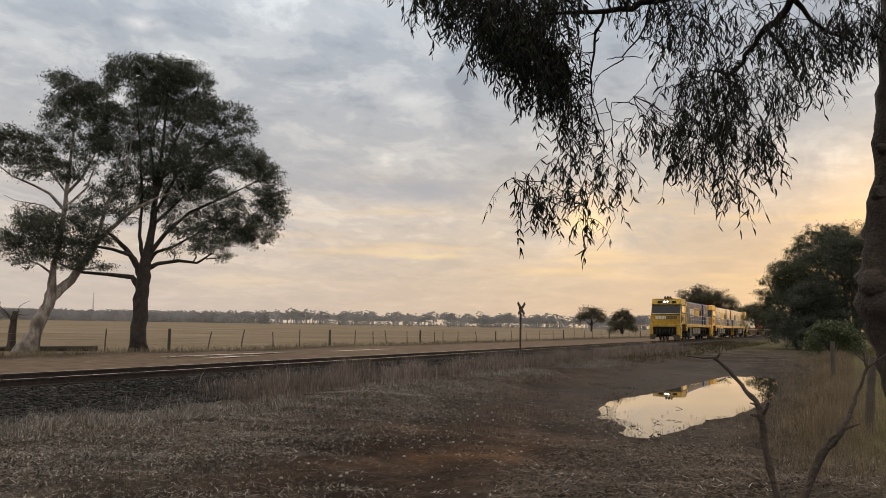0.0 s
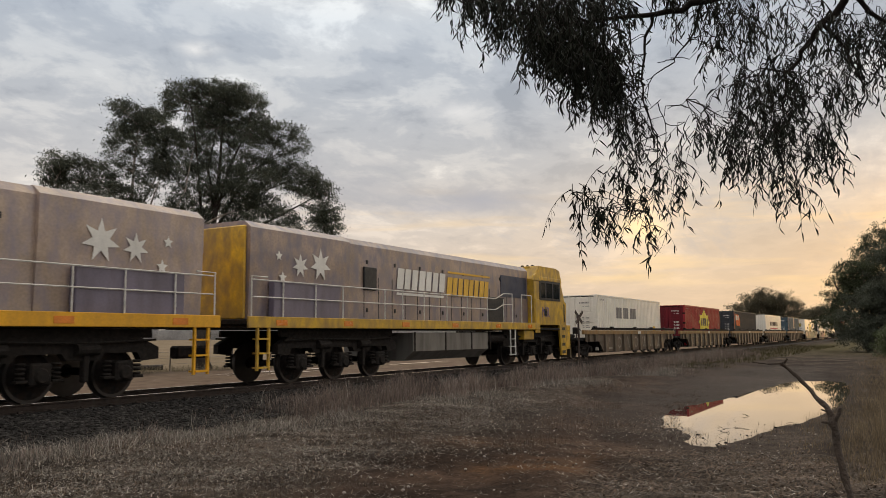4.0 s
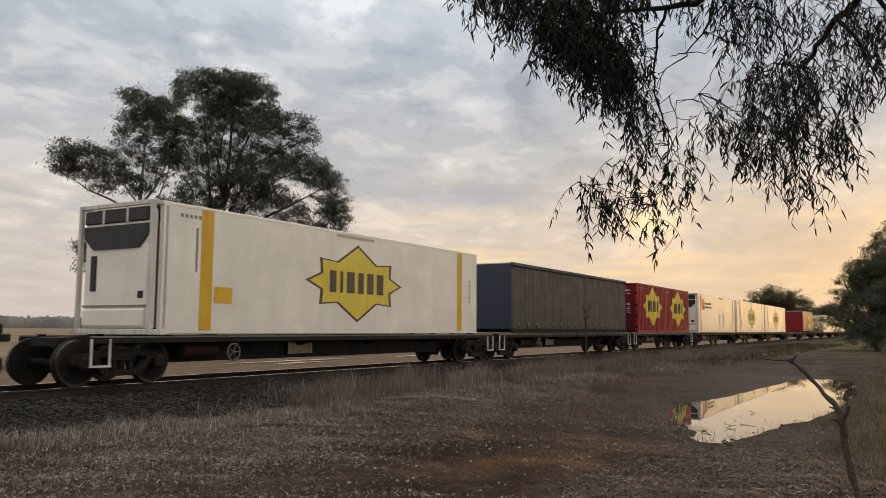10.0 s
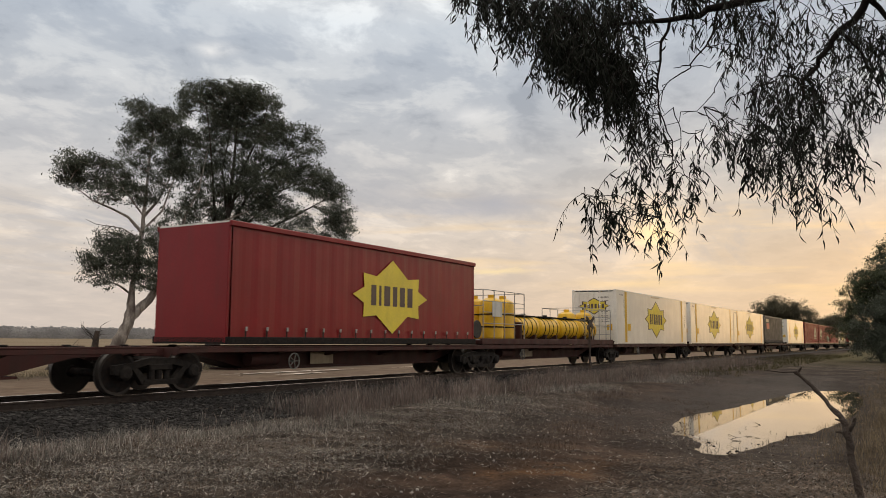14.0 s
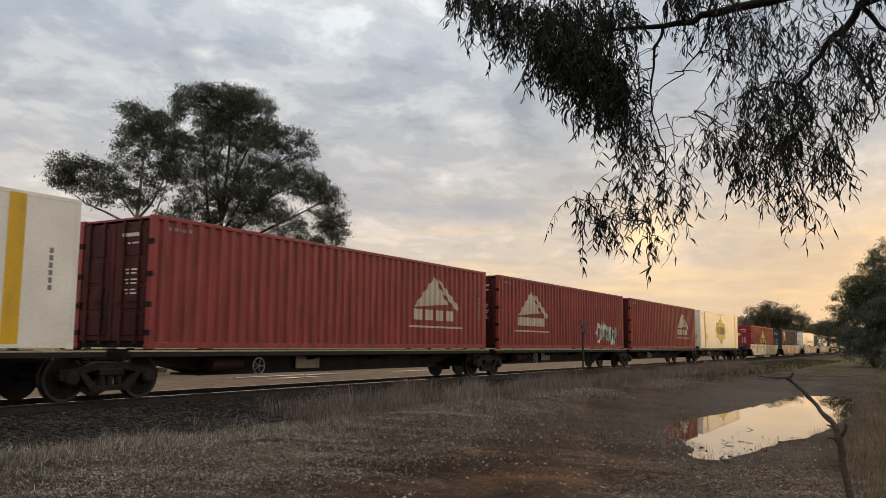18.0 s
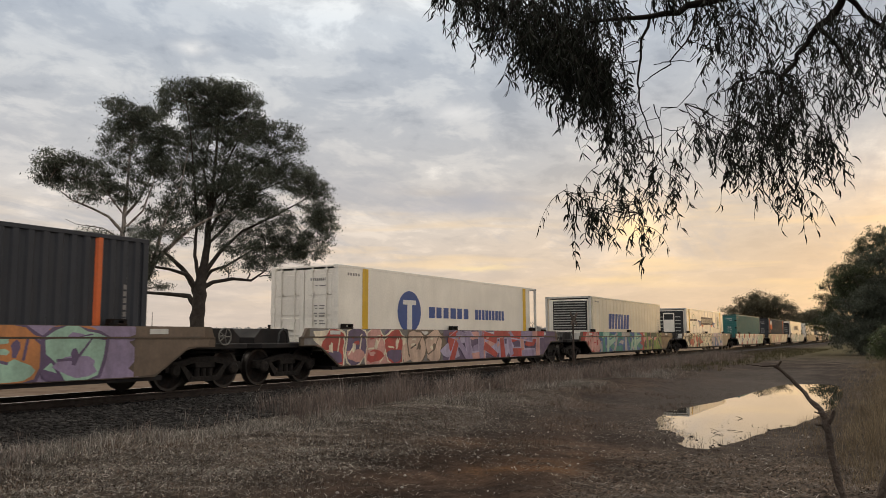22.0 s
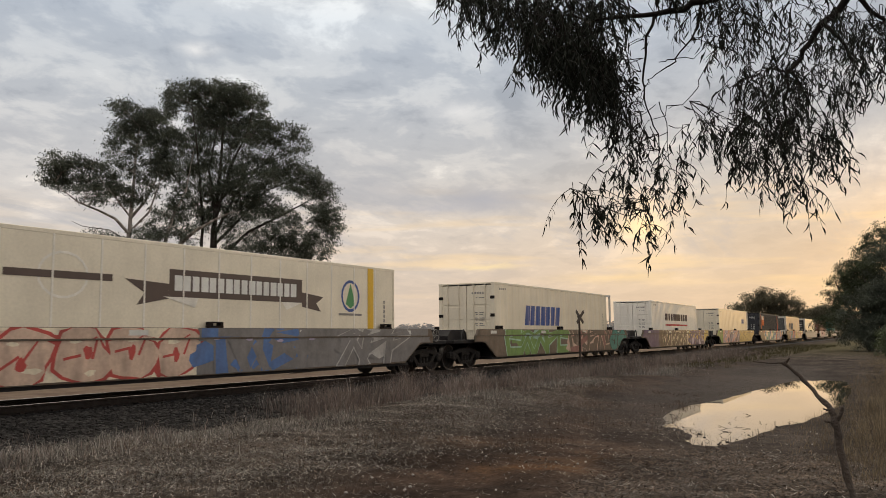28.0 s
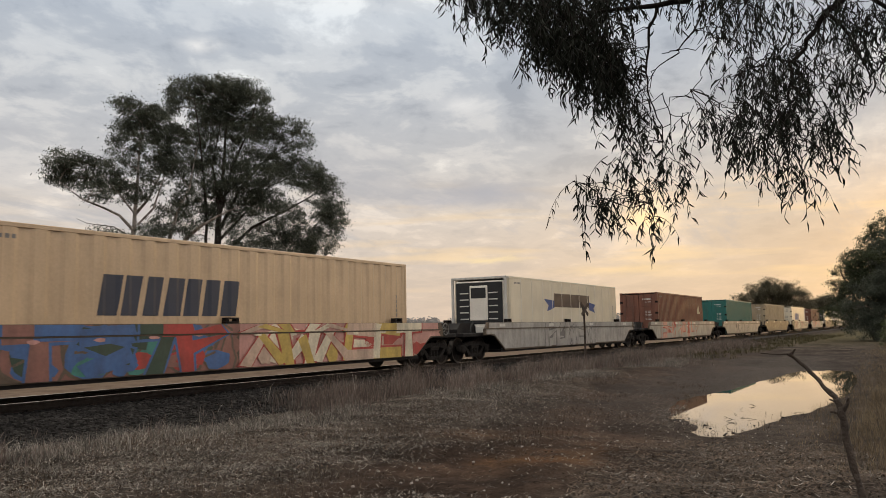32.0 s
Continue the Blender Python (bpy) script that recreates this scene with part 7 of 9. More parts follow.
SIDES = {
    "camo": pal([("camo", -8.9, -2.0), ("forest", -2.0, 6.4), ("brown", 6.4, 8.9)], [(-8.6, -1.0, ["camo", "skin", "camo", "olive"], "olive", "forest", "wild"), (-2.0, 6.2, ["forest", "olive", "forest", "camo"], "forest", "camo", "bubble"), (-1.0, 6.0, "forest", "mint", "forest", "scrawl"), (6.0, 8.0, ["brown", "camo"], "olive", "camo", "bubble")]),
    "dull": pal([("camo", -8.9, -5.0), ("dusk", -5.0, 1.9), ("grey", 1.9, 8.9)], [(-8.2, -5.6, "camo", "grey", "yellow", "scrawl"), (-4.8, 1.6, ["dusk", "dusk", "pink"], "brown", "pink", "wild"), (1.5, 2.3, "green", "yellow", "green", "bubble"), (3.0, 7.0, "grey", "brown", "grey", "scrawl")]),
    "white_teal": pal([("cream", -8.9, 0.8), ("brown", 0.8, 6.0), ("teal", 6.0, 8.9)], [(-8.0, 0.6, ["white", "cream", "white"], "brown", "violet", "wild"), (0.9, 6.2, ["brown", "camo", "brown"], "black", "teal", "wild"), (0.6, 2.0, "teal", "brown", "mint", "bubble"), (6.4, 8.4, "teal", "forest", "mint", "bubble")]),
    "peach": pal([("camo", -8.9, -6.0), ("brown", -6.0, 2.2), ("violet", 2.2, 6.8), ("brown", 6.8, 8.9)], [(-8.6, -6.4, "camo", "yellow", "olive", "scrawl"), (-6.4, 1.9, ["pink", "red", "pink"], "black", "cream", "wild"), (2.4, 6.0, ["violet", "orange", "mint"], "purple", "mint", "bubble")]),
    "magenta": pal([("grey", -8.9, -1.5), ("purple", -1.5, 8.9)], [(-8.2, -4.0, ["red", "purple", "pink"], "cream", "red", "bubble"), (-3.8, -1.6, "skin", "brown", "cream", "bubble"), (-1.0, 7.4, ["red", "violet", "pink", "red"], "lilac", "pink", "wild")]),
    "seafoam": pal([("red", -8.9, -6.2), ("blue", -6.2, 1.2), ("red", 1.2, 2.2), ("green", 2.2, 6.2), ("brown", 6.2, 8.9)], [(-8.4, -6.0, "pink", "red", "pink", "bubble"), (-6.2, 1.6, ["teal", "mint", "teal", "silver"], "blue", "mint", "wild"), (2.2, 6.0, ["green", "forest"], "pink", "mint", "wild")]),
    "cream_rings": pal([("cream", -8.9, 1.2), ("blue", 1.2, 5.2), ("grey", 5.2, 8.9)], [(-8.2, 0.9, "cream", "black", "mint", "bubble"), (-7.0, -3.0, "red", "black", "red", "ball"), (1.2, 5.2, ["silver", "lilac"], "blue", "white", "wild")]),
    "white_dots": pal([("white", -8.9, 5.2), ("brown", 5.2, 8.9)], [(-8.0, 3.8, "red", "white", "white", "disc"), (-7.0, 5.6, "blue", "grey", "mint", "figure"), (-6.0, 4.0, "white", "grey", "white", "scrawl"), (4.2, 7.4, "mint", "white", "cream", "bubble"), (5.6, 8.0, "brown", "camo", "brown", "scrawl")]),
    "cream_dark": pal([("camo", -8.9, -6.6), ("skin", -6.6, 8.9)], [(-5.8, 2.0, ["skin", "pink", "skin", "cream"], "camo", "cream", "wild"), (2.2, 7.6, ["skin", "cream"], "brown", "cream", "wild"), (-8.4, -6.4, "camo", "forest", "mint", "scrawl")]),
    "mint_words": pal([("silver", -8.9, 8.9)], [(-6.5, 1.0, ["mint", "white"], "forest", "white", "wild"), (1.4, 7.0, ["mint", "silver"], "green", "white", "wild")]),
    "brown_faint": pal([("brown", -8.9, 8.9)], [(-4.0, 6.5, "brown", "camo", "brown", "wild")]),
    "rose": pal([("cream", -8.9, -1.2), ("grey", -1.2, 8.9)], [(-8.2, -1.2, "skin", "red", "cream", "bubble"), (-1.0, 3.4, ["blue", "grey"], "grey", "lilac", "wild"), (4.0, 7.4, "grey", "silver", "grey", "wild")]),
    "lime": pal([("brown", -8.9, 8.9)], [(-6.4, 0.2, "green", "mint", "mint", "wild"), (0.4, 6.2, ["brown", "dusk", "brown"], "skin", "pink", "wild"), (6.2, 8.6, "teal", "forest", "teal", "bubble")]),
    "violet_gold": pal([("purple", -8.9, -5.4), ("brown", -5.4, 2.5), ("yellow", 2.5, 8.9)], [(-4.6, 2.0, "brown", "cream", "olive", "bubble"), (2.8, 7.2, "purple", "lilac", "lilac", "wild")]),
    "gold_pink": pal([("green", -8.9, -6.6), ("pink", -6.6, 0.8), ("yellow", 0.8, 8.9)], [(-6.0, 0.8, ["violet", "pink", "purple"], "lilac", "white", "bubble"), (1.0, 6.2, "yellow", "brown", "yellow", "wild")]),
    "red_slate": pal([("brown", -8.9, -5.6), ("red", -5.6, -4.4), ("grey", -4.4, 3.0), ("red", 3.0, 4.0), ("silver", 4.0, 8.9)], [(-5.4, 2.6, ["blue", "cream", "teal"], "mint", "cream", "bubble"), (3.4, 8.0, ["skin", "blue"], "red", "cream", "wild")]),
    "aqua_red": pal([("brown", -8.9, -5.6), ("dusk", -5.6, -0.4), ("pink", -0.4, 8.9)], [(-8.2, -6.2, "brown", "white", "brown", "scrawl"), (-6.0, -0.5, ["dusk", "blue", "teal", "red"], "brown", "olive", "bubble"), (-6.0, -0.8, ["dusk", "blue", "forest", "red"], "blue", "pink", "wild"), (-0.2, 7.6, ["skin", "yellow", "cream"], "red", "cream", "wild")]),
    "pale": pal([("silver", -8.9, 8.9)], [(-3.4, 2.6, "silver", "grey", "white", "wild")]),
    "pale_red": pal([("silver", -8.9, 8.9)], [(-6.4, 3.6, ["pink", "silver"], "red", "white", "wild")]),
}
RUN = (("red48", "white_teal"), ("dark48", "peach"), ("globe", "magenta"), ("ribbed_white", "seafoam"), ("ribbon", "cream_rings"), ("green48", "white_dots"), ("dark48", "cream_dark"), ("cool_plain", "mint_words"),
       ("ribbon_frame", "brown_faint"), ("ribbon_old", "rose"), ("ribbed_doors", "lime"), ("northern_doors", "violet_gold"), ("ribbed_small", "gold_pink"), ("dark48", "red_slate"), ("ribbed_tan", "aqua_red"), ("cool_plain", "pale"),
       ("brown40", "pale_red"), ("teal48", "pale"), ("tan48", "brown_faint"), ("ribbed_doors", "cream_dark"), ("brown40", "pale_red"), ("cool_plain", "brown_faint"), ("white40", "pale"), ("tan48", "brown_faint"), ("ribbed_doors", "pale"))

smooth_wagon(-186.0, SIDES["camo"], 31, "wagon_brown", "smooth-sided well wagon in mottled camouflage spray paint")
load(-186.0, WELL, "white_low")
smooth_wagon(-165.0, SIDES["dull"], 32, "tank_grey", "grey smooth-sided well wagon with red and green graffiti")
load(-165.0, WELL, "ribbon")
for i, (kind, side) in enumerate(RUN):
    u = 144.85 + 21.13 * i
    smooth_wagon(u, SIDES[side], 50 + i)
    load(u, WELL, kind)

# flat wagons
single_flat(-144.4, 8.9)
load(-144.4, DECK, "star_cool")
single_flat(-127.0, 8.45)
curtain_sider(-126.85, DECK, 14.6, "curtain_grey", "curtain_navy", "dark grey curtain-sided container with navy ends and steel buckles")
single_flat(-111.3, 7.1)
for u in (-114.25, -108.3):
    container(u, DECK, 6.06, "red_paint", "short red corrugated shipping container with yellow star badge", pitch=0.28, half=1.22, front_key="red_door_shaded", art=badge(0.1, 1.6, 2.0, 1.22, outline=False))
PITCH = 15.35
for i, (u, kind) in enumerate(((-95.9, "solutions"), (-80.65, "star"), (-65.28, "star"), (-49.95, ""), (-34.6, "curtain_red"))):
    flat_platform(-65.3 + PITCH * (i - 2), PITCH / 2, first=i == 0, last=i == 4)
    if kind == "curtain_red":
        curtain_sider(-34.55, DECK, 12.1, "dark_red_paint", "dark_red_paint", "glossy dark red curtain-sided container with yellow badge", badge(0.75, 1.45, 2.0, 1.12, outline=False), 2.95)
    elif kind:
        load(u, DECK, kind)
for i, (u, kind) in enumerate(((-20.5, "tank"), (-5.45, "star"), (10.35, "star"), (25.1, "star"), (39.4, "curtain"))):
    flat_platform(9.9 + PITCH * (i - 2), PITCH / 2, first=i == 0, last=i == 4)
    if kind == "tank":
        tank_rack(u, DECK)
    elif kind == "curtain":
        curtain_sider(u, DECK, 11.9, "curtain_grey", "tank_grey", "brown-grey curtain-sided container with faded red patch", [("logo_red", rect(-4.9, -3.2, 1.5, 2.1), 0.0), ("logo_sand", rect(-5.0, -3.6, 2.2, 2.5), 0.0)])
    else:
        load(u, DECK, kind)
for i, (u, kind) in enumerate(((56.55, "star"), (73.36, "tent_right"), (89.95, "tent"), (106.8, "tent_right"), (123.6, "star"))):
    flat_platform(90.1 + 16.8 * (i - 2), 8.4, "wagon_black", first=i == 0, last=i == 4, label="long black flat container wagon with yellow edge line", edge="wagon_edge")
    load(u, DECK, kind)


# ---- plants ----
M["leaf_dark"] = surf("leaf_dark", (0.088, 0.100, 0.080), 0.6, spec=0.2, through_light=0.3, vary=0.45, scale=0.8, fine=9, island=0.35)
M["leaf_olive"] = surf("leaf_olive", (0.070, 0.082, 0.046), 0.6, spec=0.15, through_light=0.12, vary=0.45, scale=0.8, fine=9, island=0.35)
# Near-black leaves: the backlit bough's shade is put into the colour.
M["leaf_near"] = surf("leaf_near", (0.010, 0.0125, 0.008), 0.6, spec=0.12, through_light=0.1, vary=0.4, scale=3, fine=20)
M["leaf_green"] = surf("leaf_green", (0.060, 0.078, 0.026), 0.55, vary=0.4, scale=1, fine=9)
# Far paddock trees: haze and backlight are put into this paler brown.
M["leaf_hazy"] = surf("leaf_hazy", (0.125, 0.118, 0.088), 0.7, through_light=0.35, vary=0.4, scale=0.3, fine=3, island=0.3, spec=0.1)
M["bark_twig"] = surf("bark_twig", (0.15, 0.125, 0.108), 0.85, vary=0.4, scale=3, fine=25)
# Far foliage greyed and lightened: distance haze is put into the colour.
M["leaf_far_hazed"] = surf("leaf_far_hazed", (0.33, 0.32, 0.32), 0.7, vary=0.4, scale=0.05, fine=0.6)
M["bark_dark"] = surf("bark_dark", (0.040, 0.031, 0.025), 0.9, vary=0.5, scale=3, fine=25, bump=1.0, bump_scale=18)
M["bark_pale"] = surf("bark_pale", (0.36, 0.315, 0.275), 0.75, vary=0.45, scale=2, fine=14, bump=0.5, bump_scale=20, dirt=(0.10, 0.075, 0.062), dirt_amount=0.8, streak=0.35)
M["bark_near"] = surf("bark_near", (0.055, 0.040, 0.031), 0.9, vary=0.55, scale=5, fine=40, bump=1.0, bump_scale=34, dirt=(0.02, 0.015, 0.012), dirt_amount=0.5, streak=0.25)
M["dead_wood"] = surf("dead_wood", (0.066, 0.046, 0.034), 0.85, vary=0.5, scale=9, fine=60, bump=0.8, bump_scale=70, dirt=(0.03, 0.022, 0.018), dirt_amount=0.6, streak=0.2)
# Limbs and twigs darkened; the near bough's shade is in the colour.
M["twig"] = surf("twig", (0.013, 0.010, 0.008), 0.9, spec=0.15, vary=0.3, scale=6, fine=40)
M["dry_grass"] = surf("dry_grass", (0.215, 0.172, 0.158), 0.8, through_light=0.25, island=0.55, vary=0.4, scale=0.5, fine=6, spec=0.2)
M["straw_pale"] = surf("straw_pale", (0.285, 0.258, 0.230), 0.75, island=0.75, vary=0.4, scale=1.2, fine=7, spec=0.2)
M["straw_brown"] = surf("straw_brown", (0.116, 0.085, 0.064), 0.8, island=0.6, vary=0.4, scale=1.2, fine=7, spec=0.2)
M["verge_straw"] = surf("verge_straw", (0.205, 0.162, 0.112), 0.8, through_light=0.25, island=0.5, vary=0.4, scale=0.5, fine=6, spec=0.2)
M["green_grass"] = surf("green_grass", (0.135, 0.130, 0.055), 0.75, through_light=0.25, island=0.4, vary=0.4, scale=0.6, fine=6, spec=0.2)
M["far_grass"] = surf("far_grass", (0.085, 0.076, 0.040), 0.8, through_light=0.2, island=0.4, vary=0.4, scale=0.6, fine=6, spec=0.1)
M["field_grass"] = surf("field_grass", (0.21, 0.175, 0.115), 0.8, island=0.4, vary=0.35, scale=0.2, fine=3, spec=0.2)


def bent(rnd, a, b, n=5, sag=0.06):
    """A crooked line from a to b."""
    a, b = Vector(a), Vector(b)
    l = (b - a).length
    pts = []
    for i in range(n + 1):
        t = i / n
        p = a.lerp(b, t)
        if 0 < i < n:
            p += Vector((rnd.uniform(-1, 1), rnd.uniform(-1, 1), rnd.uniform(-1, 1))) * sag * l
        pts.append(p)
    return pts


def gum_tree(name, base, facing, lobes, limbs, bark, leaf, label, seed, leaf_len=0.125, per=1.0, depth=0.8, spread=0.9):
    """A eucalypt: trunk and limbs as tapered crooked tubes, crown of drooping leaves in uneven lobes.
    lobes: rows of (sideways, height, half width, half height, density); limbs: rows of points (sideways, height, radius)."""
    rnd = random.Random(seed)
    ob = thing(name, label, "tree", m=Matrix.Translation(base))
    right = Vector((math.sin(facing), -math.cos(facing), 0))
    away = Vector((math.cos(facing), math.sin(facing), 0))
    limb_pts = []
    for k, limb in enumerate(limbs):
        s = Shape()
        dep = 0.0
        pts, radii = [], []
        for i, (x, z, r) in enumerate(limb):
            if i:
                dep += rnd.uniform(-0.5, 0.5) * (0 if k == 0 else 1)
            pts.append(right * x + away * dep + Vector((0, 0, z)))
            radii.append(r)
        fine_p, fine_r = [], []
        for i in range(len(pts) - 1):
            for j in range(4):
                t = j / 4
                fine_p.append(pts[i].lerp(pts[i + 1], t) + Vector((rnd.uniform(-1, 1), rnd.uniform(-1, 1), 0)) * 0.16 * radii[i])
                fine_r.append((radii[i] * (1 - t) + radii[i + 1] * t) * rnd.uniform(0.94, 1.07))
        fine_p.append(pts[-1])
        fine_r.append(radii[-1])
        s.tube(fine_p, fine_r, 10 if k < 2 else 7)
        part("trunk" if k == 0 else "limb", s, M[bark], ob, smooth=60)
        limb_pts += [(p, r) for p, r in zip(fine_p, fine_r)]
    tw, lf = Shape(), Shape()
    rng = np.random.default_rng(seed)
    clump_r = 2.6 * leaf_len
    heads, size = [], []
    for row in lobes:
        x, z, rx = row[:3]
        rz, den = row[3:] if len(row) > 4 else (rx, row[3])
        rd = max(rx, rz) * depth
        c = right * x + Vector((0, 0, z)) + away * rnd.uniform(-1, 1) * rd * spread
        near = min(limb_pts, key=lambda q: (q[0] - c).length + 1.2 * max(0.0, q[0].z - c.z))
        branch = bent(rnd, near[0], c, 6, 0.06)
        r0 = min(near[1] * 0.7, 0.016 * (c - near[0]).length + 0.02)
        tw.tube(branch, [r0 * (1 - 0.8 * i / 6) + 0.010 for i in range(7)], 5)
        count = max(5, int(7.0 * (0.30 + 0.46 * den) * per * rx * rz / (clump_r * clump_r)))
        for _ in range(count):
            v = Vector((rnd.gauss(0, 1), rnd.gauss(0, 1), rnd.gauss(0.15, 1))).normalized() * (0.2 + 1.15 * rnd.random() ** 0.7)
            q = c + right * v.x * rx + away * v.y * rd + Vector((0, 0, v.z * rz))
            if rnd.random() < 0.3:
                tw.tube(bent(rnd, branch[rnd.randrange(2, 7)], q, 4, 0.09), [0.10 * leaf_len * k + 0.004 for k in (1.0, 0.8, 0.6, 0.4, 0.2)], 3, False)
            heads.append(q)
            size.append(clump_r * rnd.uniform(0.55, 1.25))
    # each clump is a loose tuft of hanging leaves, flatter than wide
    at, size = np.array(heads), np.array(size)
    k = rng.poisson(np.maximum(20.0, 85.0 * (size / clump_r) ** 1.5))
    at, size = np.repeat(at, k, 0), np.repeat(size, k)
    n = len(at)
    p = at + rng.normal(0, 1, (n, 3)) * (size[:, None] * np.array((0.55, 0.55, 0.36)))
    d = np.stack([rng.normal(0, 0.62, n), rng.normal(0, 0.62, n), rng.normal(-0.62, 0.35, n)], 1)
    d /= np.linalg.norm(d, axis=1)[:, None]
    side = np.cross(d, rng.normal(0, 1, (n, 3)))
    side /= np.linalg.norm(side, axis=1)[:, None] + 1e-9
    ln = (leaf_len * rng.uniform(0.6, 1.35, n))[:, None]
    side *= ln * 0.16
    quad = np.stack([p, p + d * ln * 0.42 + side, p + d * ln, p + d * ln * 0.42 - side], 1)
    lf.v = [tuple(v) for v in quad.reshape(-1, 3).tolist()]
    lf.f = [(i, i + 1, i + 2, i + 3) for i in range(0, 4 * n, 4)]
    lf.m = [0] * n
    part("twig", tw, M["bark_pale" if bark == "bark_pale" else "bark_twig"], ob, kind="stuff")
    part("crown", lf, M[leaf], ob, kind="stuff")
    return ob


def facing_of(p):
    return math.atan2(p[1], p[0])


DARK = (30.93, 32.71, -0.02)


def from_trunk(rows, x0=243, y0=622, kx=0.0277, kz=0.0297):
    return [((x - x0) * kx, (y0 - y) * kz, *rest) for x, y, *rest in rows]


def crown_of(rows, k):
    return [(x, z, rx * k, rz * k, d) for x, z, rx, rz, d in rows]


gum_tree("tree", DARK, facing_of(DARK),
         crown_of(from_trunk([(228, 112, 44, 20, 1.5), (185, 128, 30, 20, 1.4), (275, 118, 46, 24, 1.6), (318, 128, 32, 26, 1.5), (240, 142, 46, 24, 1.3), (300, 158, 52, 26, 1.4), (345, 165, 24, 30, 1.1),
                              (265, 178, 44, 26, 0.9), (330, 195, 38, 24, 1.0), (372, 190, 26, 30, 0.9), (410, 185, 20, 18, 0.8), (428, 208, 16, 22, 0.7), (395, 215, 24, 20, 0.6), (228, 178, 24, 26, 0.8),
                              (290, 215, 40, 26, 0.7), (350, 228, 34, 24, 0.7), (240, 218, 26, 30, 0.6), (310, 255, 36, 26, 0.7), (265, 262, 34, 30, 0.55), (222, 268, 26, 30, 0.7), (375, 262, 28, 22, 0.6),
                              (425, 258, 30, 18, 1.5), (455, 272, 32, 18, 1.6), (475, 296, 22, 20, 1.5), (440, 292, 30, 14, 1.0), (408, 282, 22, 14, 0.9), (486, 330, 14, 26, 1.4), (470, 352, 24, 22, 1.4), (488, 372, 12, 20, 1.1),
                              (450, 392, 36, 22, 1.5), (415, 375, 34, 22, 1.3), (430, 412, 30, 16, 1.2), (390, 402, 34, 22, 1.3), (372, 432, 28, 14, 1.1), (395, 448, 14, 14, 0.8), (410, 345, 26, 16, 0.7),
                              (345, 308, 40, 22, 1.1), (318, 335, 34, 22, 1.0), (368, 338, 34, 24, 1.1), (350, 372, 36, 22, 1.0), (322, 402, 30, 22, 0.9), (345, 428, 26, 14, 0.8), (300, 438, 18, 10, 0.5), (300, 300, 30, 24, 0.8), (285, 345, 26, 26, 0.8),
                              (260, 318, 30, 26, 0.8), (228, 325, 26, 26, 0.9), (245, 358, 26, 20, 0.8), (280, 380, 20, 18, 0.7), (190, 345, 24, 20, 0.8), (215, 385, 18, 14, 0.5), (250, 100, 40, 12, 1.2), (300, 108, 36, 14, 1.1), (165, 150, 20, 22, 0.7), (335, 285, 50, 36, 0.5), (385, 245, 34, 24, 0.6), (250, 290, 40, 36, 0.5), (205, 215, 22, 40, 0.6), (455, 330, 20, 20, 0.4), (500, 345, 8, 30, 0.9)]), 0.0287),
         [from_trunk([(243, 624, 0.53), (243, 612, 0.44), (245, 545, 0.38), (247, 490, 0.36), (252, 450, 0.25), (258, 400, 0.19), (262, 330, 0.13), (270, 240, 0.08), (275, 150, 0.03)]),
          from_trunk([(246, 495, 0.21), (233, 468, 0.17), (212, 440, 0.12), (188, 420, 0.09), (150, 402, 0.05)]),
          from_trunk([(240, 512, 0.17), (228, 492, 0.13), (190, 488, 0.10), (135, 486, 0.07), (95, 470, 0.03)]),
          from_trunk([(240, 480, 0.15), (225, 455, 0.10), (190, 446, 0.08), (150, 440, 0.05), (105, 440, 0.03)]),
          from_trunk([(250, 478, 0.15), (272, 466, 0.11), (310, 459, 0.085), (345, 461, 0.065), (375, 440, 0.035)]),
          from_trunk([(252, 455, 0.14), (282, 412, 0.10), (325, 370, 0.075), (395, 335, 0.05), (460, 300, 0.02)]),
          from_trunk([(250, 470, 0.13), (268, 445, 0.09), (300, 432, 0.06), (350, 402, 0.045), (420, 392, 0.02)]),
          from_trunk([(246, 465, 0.12), (236, 420, 0.09), (238, 360, 0.075), (232, 290, 0.055), (222, 200, 0.035), (212, 140, 0.02)]),
          from_trunk([(260, 380, 0.09), (300, 300, 0.07), (345, 245, 0.05), (410, 195, 0.02)]),
          from_trunk([(262, 350, 0.09), (285, 260, 0.06), (318, 190, 0.04), (330, 140, 0.02)]),
          from_trunk([(264, 320, 0.07), (320, 262, 0.05), (380, 225, 0.035), (430, 205, 0.015)]),
          from_trunk([(258, 400, 0.08), (310, 345, 0.06), (360, 290, 0.045), (430, 262, 0.02)]),
          from_trunk([(260, 340, 0.07), (248, 260, 0.05), (262, 180, 0.03), (250, 130, 0.015)])],
         "bark_dark", "leaf_dark", "tall dark-barked eucalypt with rounded open crown beyond the railway", 11, per=1.25)

PALE = (26.2, 34.42, -0.02)


def from_gum(rows):
    return from_trunk(rows, 60, 624, 0.0246, 0.0274)


